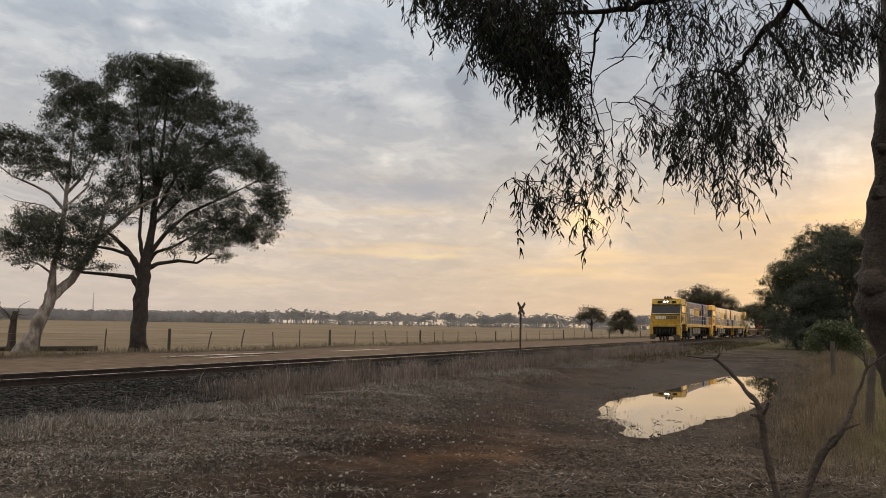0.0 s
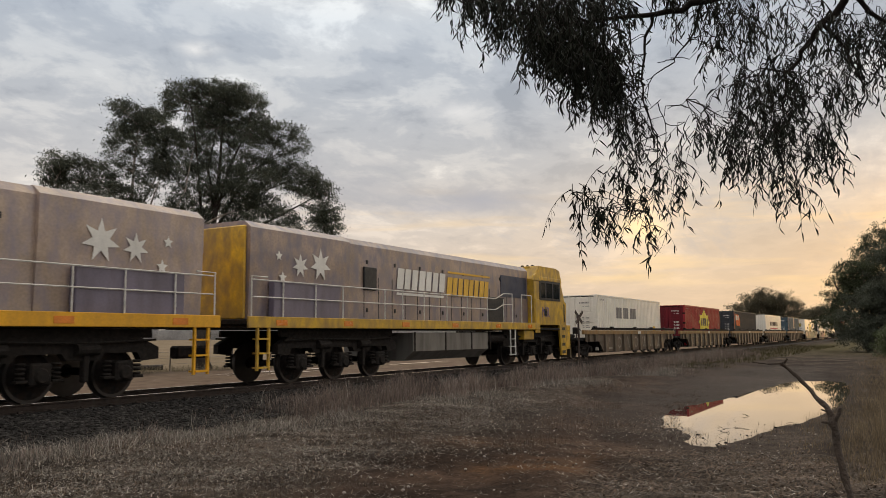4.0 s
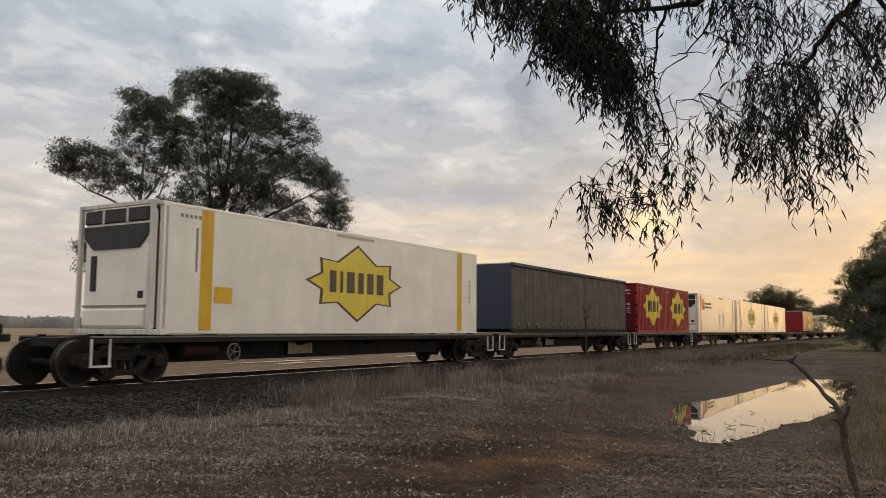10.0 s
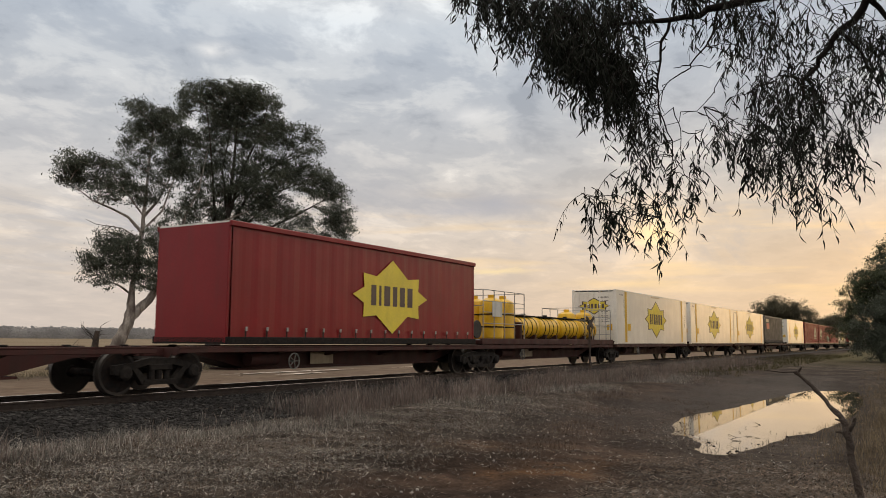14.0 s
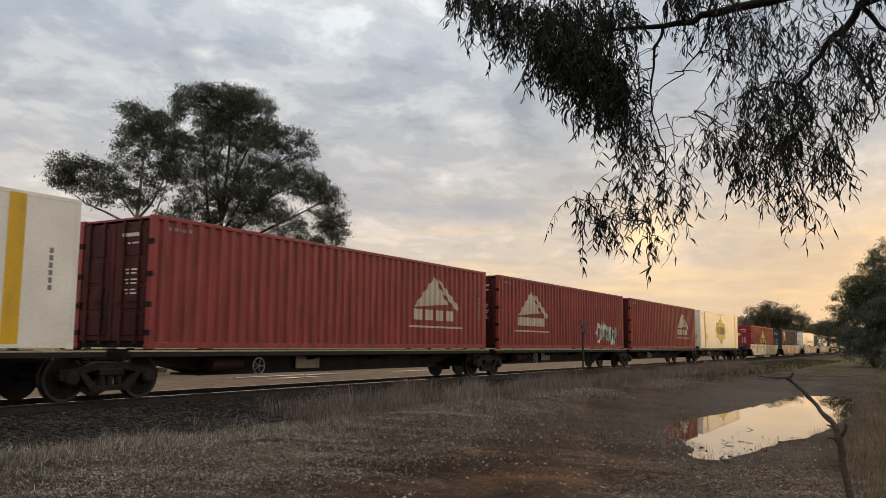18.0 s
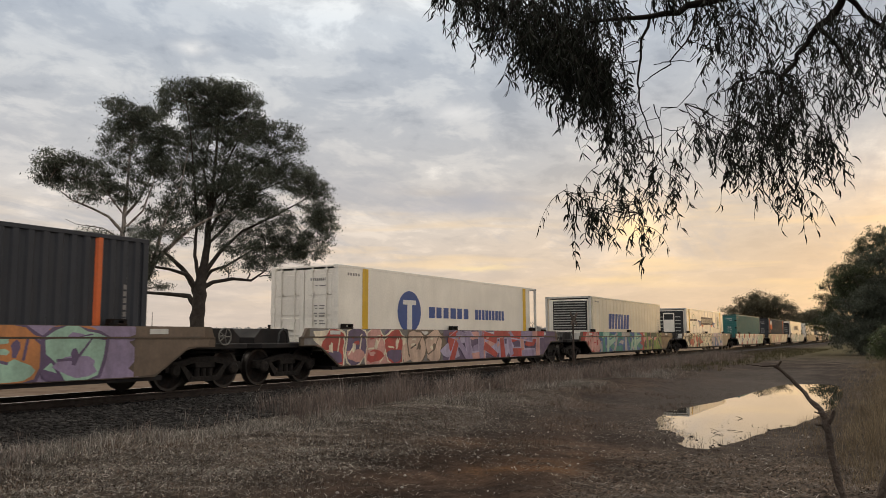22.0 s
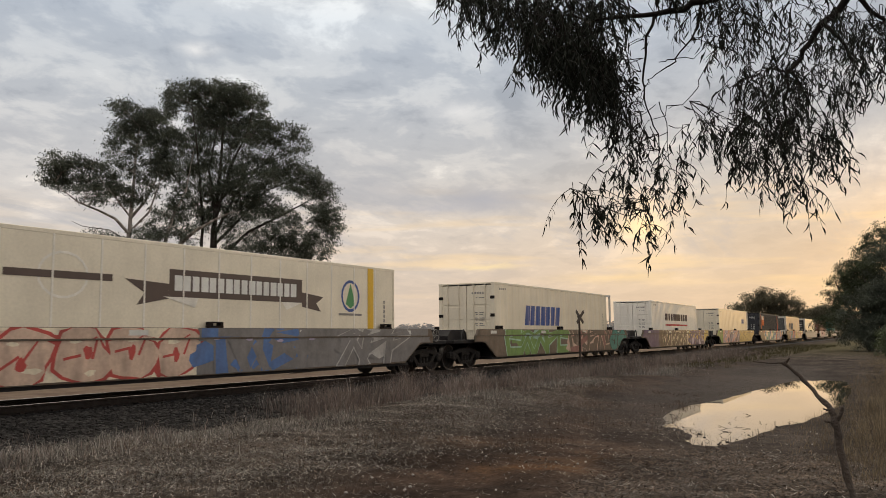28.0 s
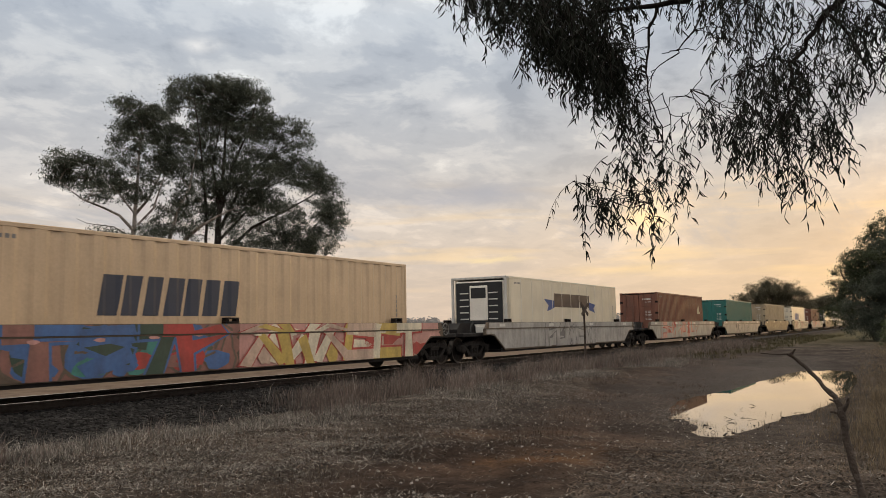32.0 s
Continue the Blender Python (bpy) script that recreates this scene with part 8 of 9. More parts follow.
gum_tree("tree", PALE, facing_of(PALE),
         crown_of(from_gum([(85, 142, 28, 16, 1.4), (118, 150, 30, 18, 1.6), (150, 152, 26, 18, 1.5), (95, 172, 36, 18, 1.6), (138, 180, 36, 20, 1.6), (178, 190, 22, 24, 1.4), (68, 192, 14, 18, 0.9), (105, 205, 34, 16, 1.2),
                            (160, 218, 34, 22, 1.7), (178, 245, 26, 20, 1.6), (145, 245, 24, 18, 1.4), (190, 268, 16, 16, 1.1), (98, 232, 24, 14, 0.9), (78, 248, 16, 10, 0.8), (108, 258, 18, 14, 0.7), (132, 275, 20, 16, 0.6),
                            (-20, 252, 36, 16, 1.5), (22, 248, 30, 16, 1.4), (50, 262, 22, 16, 1.3), (5, 276, 38, 12, 1.2), (-45, 272, 20, 18, 1.3), (-30, 292, 20, 12, 0.8), (55, 285, 20, 10, 0.8), (28, 305, 16, 12, 0.5), (88, 292, 16, 12, 0.5),
                            (60, 388, 28, 16, 1.2), (42, 412, 26, 18, 1.2), (85, 402, 24, 18, 1.0), (18, 440, 24, 14, 1.2), (50, 445, 28, 14, 1.2), (80, 432, 22, 16, 0.9), (5, 462, 18, 8, 0.8), (30, 468, 16, 8, 0.6),
                            (120, 385, 26, 18, 0.9), (150, 362, 30, 18, 0.9), (118, 425, 26, 18, 0.9), (148, 440, 24, 16, 0.9), (130, 465, 24, 10, 0.8), (165, 415, 22, 14, 0.7), (165, 330, 26, 18, 0.8), (190, 310, 22, 18, 0.8), (195, 372, 20, 14, 0.7), (175, 470, 14, 8, 0.5), (75, 135, 20, 12, 1.0), (130, 135, 26, 10, 1.0), (60, 215, 14, 20, 0.6), (70, 290, 36, 24, 0.6), (115, 300, 30, 24, 0.7), (20, 300, 40, 16, 0.7), (30, 385, 24, 20, 0.8), (0, 425, 22, 18, 0.9), (65, 420, 36, 30, 0.9), (110, 450, 36, 24, 0.9), (145, 400, 30, 30, 0.7), (-35, 262, 34, 22, 1.1)]), 0.0262),
         [from_gum([(40, 627, 0.52), (60, 592, 0.34), (76, 548, 0.29), (84, 524, 0.26), (85, 480, 0.15), (92, 430, 0.13), (99, 360, 0.10), (103, 300, 0.08), (105, 240, 0.06), (112, 170, 0.03)]),
          from_gum([(84, 528, 0.25), (118, 495, 0.20), (145, 452, 0.17), (168, 415, 0.14), (205, 380, 0.10), (230, 358, 0.08), (270, 335, 0.05), (310, 318, 0.025)]),
          from_gum([(160, 425, 0.13), (172, 370, 0.10), (185, 330, 0.08), (210, 280, 0.05), (225, 200, 0.02)]),
          from_gum([(99, 372, 0.09), (70, 345, 0.065), (40, 330, 0.05), (0, 318, 0.035), (-40, 290, 0.015)]),
          from_gum([(101, 340, 0.08), (125, 310, 0.06), (145, 270, 0.045), (165, 210, 0.02)]),
          from_gum([(105, 360, 0.06), (135, 330, 0.045), (155, 270, 0.025)]),
          from_gum([(100, 340, 0.05), (65, 300, 0.04), (30, 262, 0.02)]),
          from_gum([(98, 385, 0.05), (60, 365, 0.03), (10, 358, 0.015), (-10, 350, 0.01)]),
          from_gum([(87, 488, 0.06), (60, 470, 0.045), (20, 455, 0.02)])],
         "bark_pale", "leaf_dark", "leaning pale-barked gum tree with two stems and loose crown", 12, per=1.25)


def round_tree(base, height, width, label, seed, leaf="leaf_dark", leaf_len=0.3, low=0.25, per=1.0, lumps=18, name="tree"):
    """A broad paddock tree: short trunk, forked limbs, lumpy crown that reaches down to the height low."""
    rnd = random.Random(seed)
    lobes = []
    for i in range(lumps):
        a = math.pi * (i + 0.5) / lumps
        k = rnd.uniform(0.45, 1.0) if i % 3 else 1.0
        r = width * rnd.uniform(0.10, 0.15)
        x = math.cos(a) * (width * 0.5 - r * 0.8) * k
        z = height * low + height * (1 - low) * (0.18 + (0.80 - r / height) * math.sin(a) * k)
        lobes.append((x, z, r * 1.2, r * 0.75, rnd.uniform(1.0, 1.6)))
    limbs = [[(0, -0.3, width * 0.035), (0.02 * width, height * low * 0.8, width * 0.028), (0, height * 0.7, width * 0.01)]]
    for k in range(4):
        x = (k - 1.5) * width * 0.2
        limbs.append([(0, height * low * 0.7, width * 0.02), (x * 0.6, height * 0.45, width * 0.013), (x, height * 0.7, width * 0.006)])
    return gum_tree(name, base, facing_of(base), lobes, limbs, "bark_dark", leaf, label, seed, leaf_len, per)


def polar(az, dist, z=0.0):
    return (dist * math.cos(radians(az)), dist * math.sin(radians(az)), z)


# group beside the track on the near side, and lone trees far off
for az, dist, h, w, lab, leaf, low in ((2.35, 78, 8.4, 7.6, "dense dark green tree beside the dirt track", "leaf_olive", 0.0), (0.5, 82, 11.6, 9.0, "tall dark tree in a roadside clump", "leaf_olive", 0.25), (-0.9, 76, 11.0, 9.0, "dark roadside tree behind dry grass", "leaf_dark", 0.05),
                                       (1.2, 75, 6.2, 8.0, "low dark spreading tree at the trackside", "leaf_dark", -0.08), (0.25, 60, 2.6, 3.4, "low dull green bush in the verge", "leaf_green", -0.1), (-3.2, 95, 10.0, 10.0, "dark tree in the roadside clump", "leaf_dark", 0.0), (-7.5, 90, 12.0, 10.0, "dark tree in the roadside clump", "leaf_dark", 0.1)):
    round_tree(polar(az, dist), h, w, lab, int(dist * 7 + az * 10), leaf, 0.16, low, 0.8 if az > -2 else 0.25, 26)
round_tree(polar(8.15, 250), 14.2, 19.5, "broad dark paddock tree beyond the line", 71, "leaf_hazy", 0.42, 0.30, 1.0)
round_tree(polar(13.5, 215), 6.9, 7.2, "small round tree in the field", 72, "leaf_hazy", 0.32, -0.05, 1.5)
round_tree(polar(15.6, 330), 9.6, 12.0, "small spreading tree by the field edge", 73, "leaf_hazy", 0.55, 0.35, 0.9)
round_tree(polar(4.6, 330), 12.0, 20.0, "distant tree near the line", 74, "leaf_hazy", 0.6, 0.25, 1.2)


def far_woods():
    """Row of distant paddock trees along the horizon: small trunks under flat, broken crowns."""
    rnd = random.Random(21)
    lf, tr = Shape(), Shape()
    for i in range(560):
        az = rnd.uniform(11, 75)
        dist = 760 + 260 * smooth_far(az) + rnd.uniform(-60, 120)
        x, y, _ = polar(az, dist)
        h = rnd.uniform(8, 14.5) * (1.0 if az < 40 else 0.95)
        w = rnd.uniform(8, 17)
        open_low = rnd.random() < (0.75 if az < 42 else 0.15)
        tr.tube([(x, y, -1), (x + rnd.uniform(-1, 1), y, h * 0.7)], [0.55, 0.25], 5)
        rx, ry = -math.sin(radians(az)), math.cos(radians(az))
        for _ in range(75):
            a = rnd.uniform(-1, 1)
            o = a * w / 2
            top = h * (1 - 0.45 * a * a)
            z = rnd.uniform(h * (0.52 if open_low else 0.04), top)
            d = rnd.uniform(-2, 2)
            px, py = x + rx * o + d, y + ry * o + d
            q = rnd.uniform(0.4, 1.1)
            n = len(lf.v)
            t = rnd.uniform(-0.6, 0.6)
            lf.v += [(px - rx * q, py - ry * q, z - 0.4 * q + t), (px + rx * q, py + ry * q, z - 0.3 * q - t), (px + rx * q * 0.7, py + ry * q * 0.7, z + 0.5 * q), (px - rx * q * 0.6, py - ry * q * 0.6, z + 0.45 * q)]
            lf.f.append((n, n + 1, n + 2, n + 3))
            lf.m.append(0)
    for i in range(420):
        # the solid shelter belt at the far end of the field
        az = rnd.uniform(39.5, 62)
        x, y, _ = polar(az, 900 + rnd.uniform(-30, 60))
        h, w = rnd.uniform(8.5, 12.5), rnd.uniform(9, 15)
        rx, ry = -math.sin(radians(az)), math.cos(radians(az))
        for _ in range(60):
            a = rnd.uniform(-1, 1)
            z = rnd.uniform(0.3, h * (1 - 0.3 * a * a))
            q = rnd.uniform(0.5, 1.4)
            px, py = x + rx * a * w / 2 + rnd.uniform(-2, 2), y + ry * a * w / 2
            n = len(lf.v)
            lf.v += [(px - rx * q, py - ry * q, z - 0.4 * q), (px + rx * q, py + ry * q, z - 0.3 * q), (px + rx * q * 0.7, py + ry * q * 0.7, z + 0.6 * q), (px - rx * q * 0.6, py - ry * q * 0.6, z + 0.5 * q)]
            lf.f.append((n, n + 1, n + 2, n + 3))
            lf.m.append(0)
    wood = thing("far_woods", "hazy line of distant trees along the horizon", "woodland", kind="stuff")
    # Trunks and crowns share this one colour with the haze in it.
    part("trunk", tr, M["leaf_far_hazed"], wood, kind="stuff")
    part("crown", lf, M["leaf_far_hazed"], wood, kind="stuff")


def smooth_far(az):
    return max(0.0, min(1.0, (az - 36) / 14))


far_woods()


M["fence_wire"] = surf("fence_wire", (0.20, 0.19, 0.18), 0.5, 0.7, 0.2, 3, 20)


def radio_mast():
    """Slender lattice mast beyond the field."""
    ob = thing("radio_mast", "thin grey lattice radio mast far beyond the field", "mast", m=pose(585.0, 683.6, 0))
    for k in range(3):
        a = 2.094 * k
        part("leg", Shape().tube([(1.0 * math.cos(a), 1.0 * math.sin(a), 0), (0.25 * math.cos(a), 0.25 * math.sin(a), 29)], [0.12, 0.07], 5), M["fence_wire"], ob)
    for z in range(2, 29, 3):
        r = 1.0 - 0.75 * z / 29
        p = [(r * math.cos(2.094 * k), r * math.sin(2.094 * k), z + 1.5 * (k % 2)) for k in range(4)]
        part("brace", Shape().tube(p, 0.05, 4), M["fence_wire"], ob)



# ---- the overhanging bough near the eye ----
NEAR = 7.0
OX, OY, OZ = (NEAR * v for v in aim(26.076, 5.393))
ORIGIN = Vector((OX, OY, OZ + 1.62))
N_RIGHT = Vector((math.sin(radians(26.076)), -math.cos(radians(26.076)), 0))
N_AWAY = aim(26.076, 5.393)
N_UP = N_RIGHT.cross(N_AWAY)


def near_point(px, py, d=0.0):
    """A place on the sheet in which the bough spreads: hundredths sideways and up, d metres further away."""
    k = (NEAR + d) / 1425.0
    return ORIGIN + N_AWAY * d + N_RIGHT * (px - 784) * k + N_UP * (441 - py) * k


SWAY = []


def near_bough():
    rnd = random.Random(5)
    tree = thing("gum_tree", "overhanging eucalypt with rough trunk and drooping leafy sprays", "tree")
    s = Shape()
    line = [(1600, -160, 0.17), (1600, 0, 0.18), (1594, 150, 0.19), (1586, 330, 0.205), (1578, 440, 0.22), (1576, 520, 0.25), (1600, 600, 0.20), (1640, 720, 0.22), (1660, 900, 0.27)]
    pts, rad = [], []
    for i in range(len(line) - 1):
        for j in range(6):
            t = j / 6
            a, b = line[i], line[i + 1]
            pts.append(near_point(a[0] + (b[0] - a[0]) * t, a[1] + (b[1] - a[1]) * t))
            rad.append((a[2] + (b[2] - a[2]) * t) * rnd.uniform(0.92, 1.1))
    s.tube(pts, rad, 18)
    for i, v in enumerate(s.v):
        q = noise.noise(Vector(v) * 5) * 0.07 + noise.noise(Vector(v) * 13) * 0.04 + noise.noise(Vector(v) * 31) * 0.02
        c = Vector((v[0], v[1], v[2]))
        s.v[i] = tuple(c + Vector((q, q * 0.6, 0)))
    part("trunk", s, M["bark_near"], tree, smooth=60)
    for px, py, r in ((1558, 330, 0.07), (1552, 490, 0.13), (1556, 535, 0.10), (1562, 250, 0.05)):
        b = Shape()
        p = near_point(px, py, -0.08)
        b.lathe([(-r, r * 0.3), (-r * 0.5, r * 0.85), (0, r), (r * 0.6, r * 0.8), (r, r * 0.3)], p.x, p.y, p.z, 14, "z")
        b.v = [tuple(Vector(v) + Vector((1, 0.5, 0.4)) * noise.noise(Vector(v) * 11) * 0.5 * r + Vector((0.3, 1, 0)) * noise.noise(Vector(v) * 23) * 0.7 * r) for v in b.v]
        part("bark_knot", b, M["bark_near"], tree, smooth=60)
    limbs = ([(1600, -120, 0.12), (1480, -60, 0.085), (1400, -10, 0.065), (1352, 40, 0.050), (1318, 90, 0.036), (1290, 130, 0.028), (1283, 190, 0.018), (1278, 250, 0.010)],
             [(1480, -60, 0.08), (1300, -40, 0.075), (1150, -5, 0.060), (1090, 12, 0.045), (1020, 16, 0.032), (950, 20, 0.022), (860, 5, 0.014), (760, -10, 0.008)],
             [(1060, 16, 0.026), (1048, 70, 0.020), (1040, 130, 0.015), (1046, 180, 0.011), (1070, 230, 0.009), (1066, 300, 0.007), (1040, 360, 0.005)],
             [(1300, 125, 0.020), (1250, 115, 0.014), (1215, 135, 0.009), (1190, 150, 0.006)],
             [(1100, 90, 0.012), (1085, 110, 0.010), (1060, 125, 0.007), (1045, 140, 0.005)],
             [(1150, -5, 0.02), (1130, 60, 0.014), (1095, 95, 0.010), (1070, 100, 0.006)],
             [(1066, 170, 0.008), (1078, 210, 0.007), (1080, 260, 0.006), (1092, 300, 0.005), (1085, 380, 0.004), (1058, 440, 0.003)],
             [(1140, 140, 0.007), (1120, 170, 0.006), (1085, 182, 0.004)],
             [(1400, -10, 0.045), (1450, 40, 0.028), (1500, 60, 0.016), (1545, 80, 0.008)],
             [(1352, 40, 0.03), (1400, 110, 0.018), (1420, 170, 0.008)])
    heads = []
    for limb in limbs:
        b = Shape()
        pts = []
        for i in range(len(limb) - 1):
            for j in range(3):
                t = j / 3
                a, c = limb[i], limb[i + 1]
                pts.append((near_point(a[0] + (c[0] - a[0]) * t + rnd.uniform(-5, 5), a[1] + (c[1] - a[1]) * t + rnd.uniform(-4, 4), rnd.uniform(-0.06, 0.06)), a[2] + (c[2] - a[2]) * t))
        pts.append((near_point(limb[-1][0], limb[-1][1]), limb[-1][2]))
        b.tube([p for p, _ in pts], [r * 0.56 for _, r in pts], 7)
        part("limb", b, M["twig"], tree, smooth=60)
        heads += [p for p, _ in pts]
    # leafy sprays: sideways, up, spread and number of drooping twigs
    sprays = {"leafy_spray_outer": ((722, -14, 36, 24, 22), (762, 12, 40, 32, 40), (815, 36, 42, 44, 70), (872, 72, 44, 54, 104), (915, 108, 40, 58, 116), (952, 142, 36, 50, 108), (985, 182, 26, 38, 44), (1012, 225, 18, 34, 18), (930, 20, 80, 35, 66), (990, 40, 36, 30, 26), (985, 110, 34, 50, 30)),
              "leafy_spray_low": ((1035, 285, 30, 50, 14), (1000, 330, 36, 24, 9), (925, 366, 26, 18, 9), (940, 402, 28, 16, 9), (985, 395, 26, 16, 6), (1050, 372, 34, 34, 11), (1095, 350, 18, 36, 7), (1048, 436, 14, 12, 4), (1090, 290, 14, 26, 4)),
              "leafy_spray_inner": ((1200, 185, 28, 24, 9), (1240, 180, 42, 34, 32), (1290, 180, 50, 50, 48), (1350, 195, 45, 42, 32), (1240, 248, 60, 36, 44), (1180, 256, 45, 26, 30), (1135, 258, 24, 20, 11), (1300, 268, 60, 46, 52), (1285, 325, 45, 36, 28), (1215, 305, 40, 28, 24), (1345, 296, 40, 28, 16), (1305, 372, 18, 18, 7)),
              "leafy_spray_top": ((1100, 14, 36, 26, 20), (1155, 36, 46, 44, 40), (1205, 66, 44, 44, 38), (1175, 118, 26, 22, 10), (1265, 50, 50, 50, 30), (1250, 122, 30, 22, 8), (1340, 80, 50, 58, 32), (1400, 100, 50, 60, 46), (1460, 95, 48, 56, 48), (1510, 65, 45, 48, 42), (1555, 60, 36, 44, 34), (1425, 165, 35, 32, 16), (1250, -40, 320, 30, 70)),
              "leafy_spray_high": ((900, -50, 140, 30, 70), (1450, -30, 110, 30, 50), (1100, -60, 120, 30, 40))}
    for name, blobs in sprays.items():
        tw, lf = Shape(), Shape()
        for cx, cy, rx, ry, n in blobs:
            for _ in range(n):
                r, a = math.sqrt(rnd.random()), rnd.uniform(0, 6.283)
                dep = rnd.gauss(0, 0.45)
                st = near_point(cx + rx * r * math.cos(a), cy - 50 + ry * r * math.sin(a) * 0.8, dep)
                d = Vector((rnd.gauss(0, 0.5), rnd.gauss(0, 0.5), rnd.uniform(-0.4, 0.2)))
                pts = [st]
                step = rnd.uniform(0.05, 0.085)
                for k in range(5):
                    d = (d + Vector((0, 0, -0.34))).normalized()
                    pts.append(pts[-1] + d * step)
                tw.tube(pts, [0.0035, 0.003, 0.0026, 0.0022, 0.0018, 0.001], 4, False)
                if rnd.random() < 0.3:
                    hp = min(heads, key=lambda q: (q - st).length_squared)
                    if (hp - st).length < 0.9:
                        tw.tube(bent(rnd, hp, st, 4, 0.09), [0.004, 0.0036, 0.0032, 0.0028, 0.0024], 4, False)
                for p in pts[1:]:
                    for _ in range(rnd.choice((2, 2, 2, 3, 3)) if "outer" in name or "low" in name else rnd.choice((1, 1, 1, 2, 2))):
                        long_leaf(lf, p, rnd)
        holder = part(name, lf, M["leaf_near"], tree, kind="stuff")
        holder.name = "leafy_spray"
        top = min(blobs, key=lambda q: q[1])
        SWAY.append((holder, near_point(top[0] + 60, top[1] - 160), len(SWAY)))
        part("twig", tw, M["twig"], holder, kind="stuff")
    return tree


def long_leaf(s, p, rnd):
    """A sickle-shaped gum leaf of about a finger's length, hanging."""
    l, w = rnd.uniform(0.065, 0.125), rnd.uniform(0.012, 0.019)
    a = rnd.uniform(0, 6.283)
    d = Vector((rnd.gauss(0, 0.55), rnd.gauss(0, 0.55), -1)).normalized()
    side = Vector((math.cos(a), math.sin(a), 0))
    side = (side - d * side.dot(d)).normalized()
    curve = side * rnd.uniform(-0.02, 0.02)
    n = len(s.v)
    for t, k in ((0.0, 0.12), (0.3, 0.95), (0.65, 0.7)):
        c = p + d * l * t + curve * (4 * t * (1 - t))
        s.v += [tuple(c - side * w * 0.5 * k), tuple(c + side * w * 0.5 * k)]
    s.v.append(tuple(p + d * l))
    s.f += [(n, n + 1, n + 3, n + 2), (n + 2, n + 3, n + 5, n + 4), (n + 4, n + 5, n + 6)]
    s.m += [s.k] * 3


near_bough()


# ---- dead sticks close by ----
def stick(name, rows, label, extra=()):
    ob = thing(name, label, "dead branch")
    rnd = random.Random(len(rows) * 7)
    s = Shape()
    pts, rad = [], []
    for i in range(len(rows) - 1):
        a, b = rows[i], rows[i + 1]
        for j in range(4):
            t = j / 4
            pts.append(Vector(a[:3]).lerp(Vector(b[:3]), t) + Vector((rnd.uniform(-1, 1), rnd.uniform(-1, 1), 0)) * 0.004)
            rad.append((a[3] + (b[3] - a[3]) * t) * rnd.uniform(0.44, 0.62))
    pts.append(Vector(rows[-1][:3]))
    rad.append(rows[-1][3])
    s.tube(pts, rad, 10)
    part("stem", s, M["dead_wood"], ob, smooth=60)
    for e in extra:
        b = Shape()
        b.tube([Vector(q[:3]) for q in e], [q[3] * 0.6 for q in e], 7)
        part("snag", b, M["dead_wood"], ob, smooth=60)
    return ob


stick("dead_branch", [(4.14, 0.17, -0.05, 0.034), (4.15, 0.20, 0.35, 0.032), (4.17, 0.23, 0.64, 0.031), (4.21, 0.27, 0.83, 0.029), (4.25, 0.32, 1.08, 0.031), (4.26, 0.335, 1.20, 0.034), (4.27, 0.35, 1.26, 0.026), (4.31, 0.41, 1.32, 0.021), (4.36, 0.49, 1.41, 0.018), (4.35, 0.56, 1.475, 0.014)],
      "grey-brown dead branch standing in dry litter beside the puddle",
      ([(4.26, 0.33, 1.20, 0.016), (4.24, 0.305, 1.25, 0.015), (4.24, 0.30, 1.275, 0.013)], [(4.26, 0.34, 1.2, 0.012), (4.25, 0.385, 1.205, 0.008)], [(4.27, 0.35, 1.25, 0.01), (4.26, 0.385, 1.262, 0.005)],
       [(4.35, 0.55, 1.47, 0.010), (4.34, 0.53, 1.50, 0.009)], [(4.35, 0.56, 1.475, 0.010), (4.36, 0.62, 1.47, 0.006), (4.37, 0.70, 1.478, 0.004)]))
stick("dead_branch", [(4.05, 0.30, -0.05, 0.03), (4.07, 0.25, 0.45, 0.028), (4.09, 0.19, 0.73, 0.030), (4.12, 0.14, 0.88, 0.030), (4.15, 0.07, 1.05, 0.034), (4.17, -0.02, 1.17, 0.026), (4.24, -0.065, 1.27, 0.018), (4.28, -0.085, 1.33, 0.015), (4.29, -0.13, 1.45, 0.012), (4.29, -0.115, 1.53, 0.008)],
      "forked dead branch with broken snag in the verge",
      ([(4.15, 0.06, 1.06, 0.016), (4.15, 0.03, 1.13, 0.015), (4.16, 0.0, 1.15, 0.008)], [(4.29, -0.13, 1.45, 0.010), (4.29, -0.18, 1.49, 0.008), (4.28, -0.24, 1.54, 0.005)], [(4.29, -0.12, 1.48, 0.006), (4.29, -0.07, 1.53, 0.003)], [(4.17, -0.02, 1.17, 0.012), (4.18, -0.09, 1.20, 0.005)]))


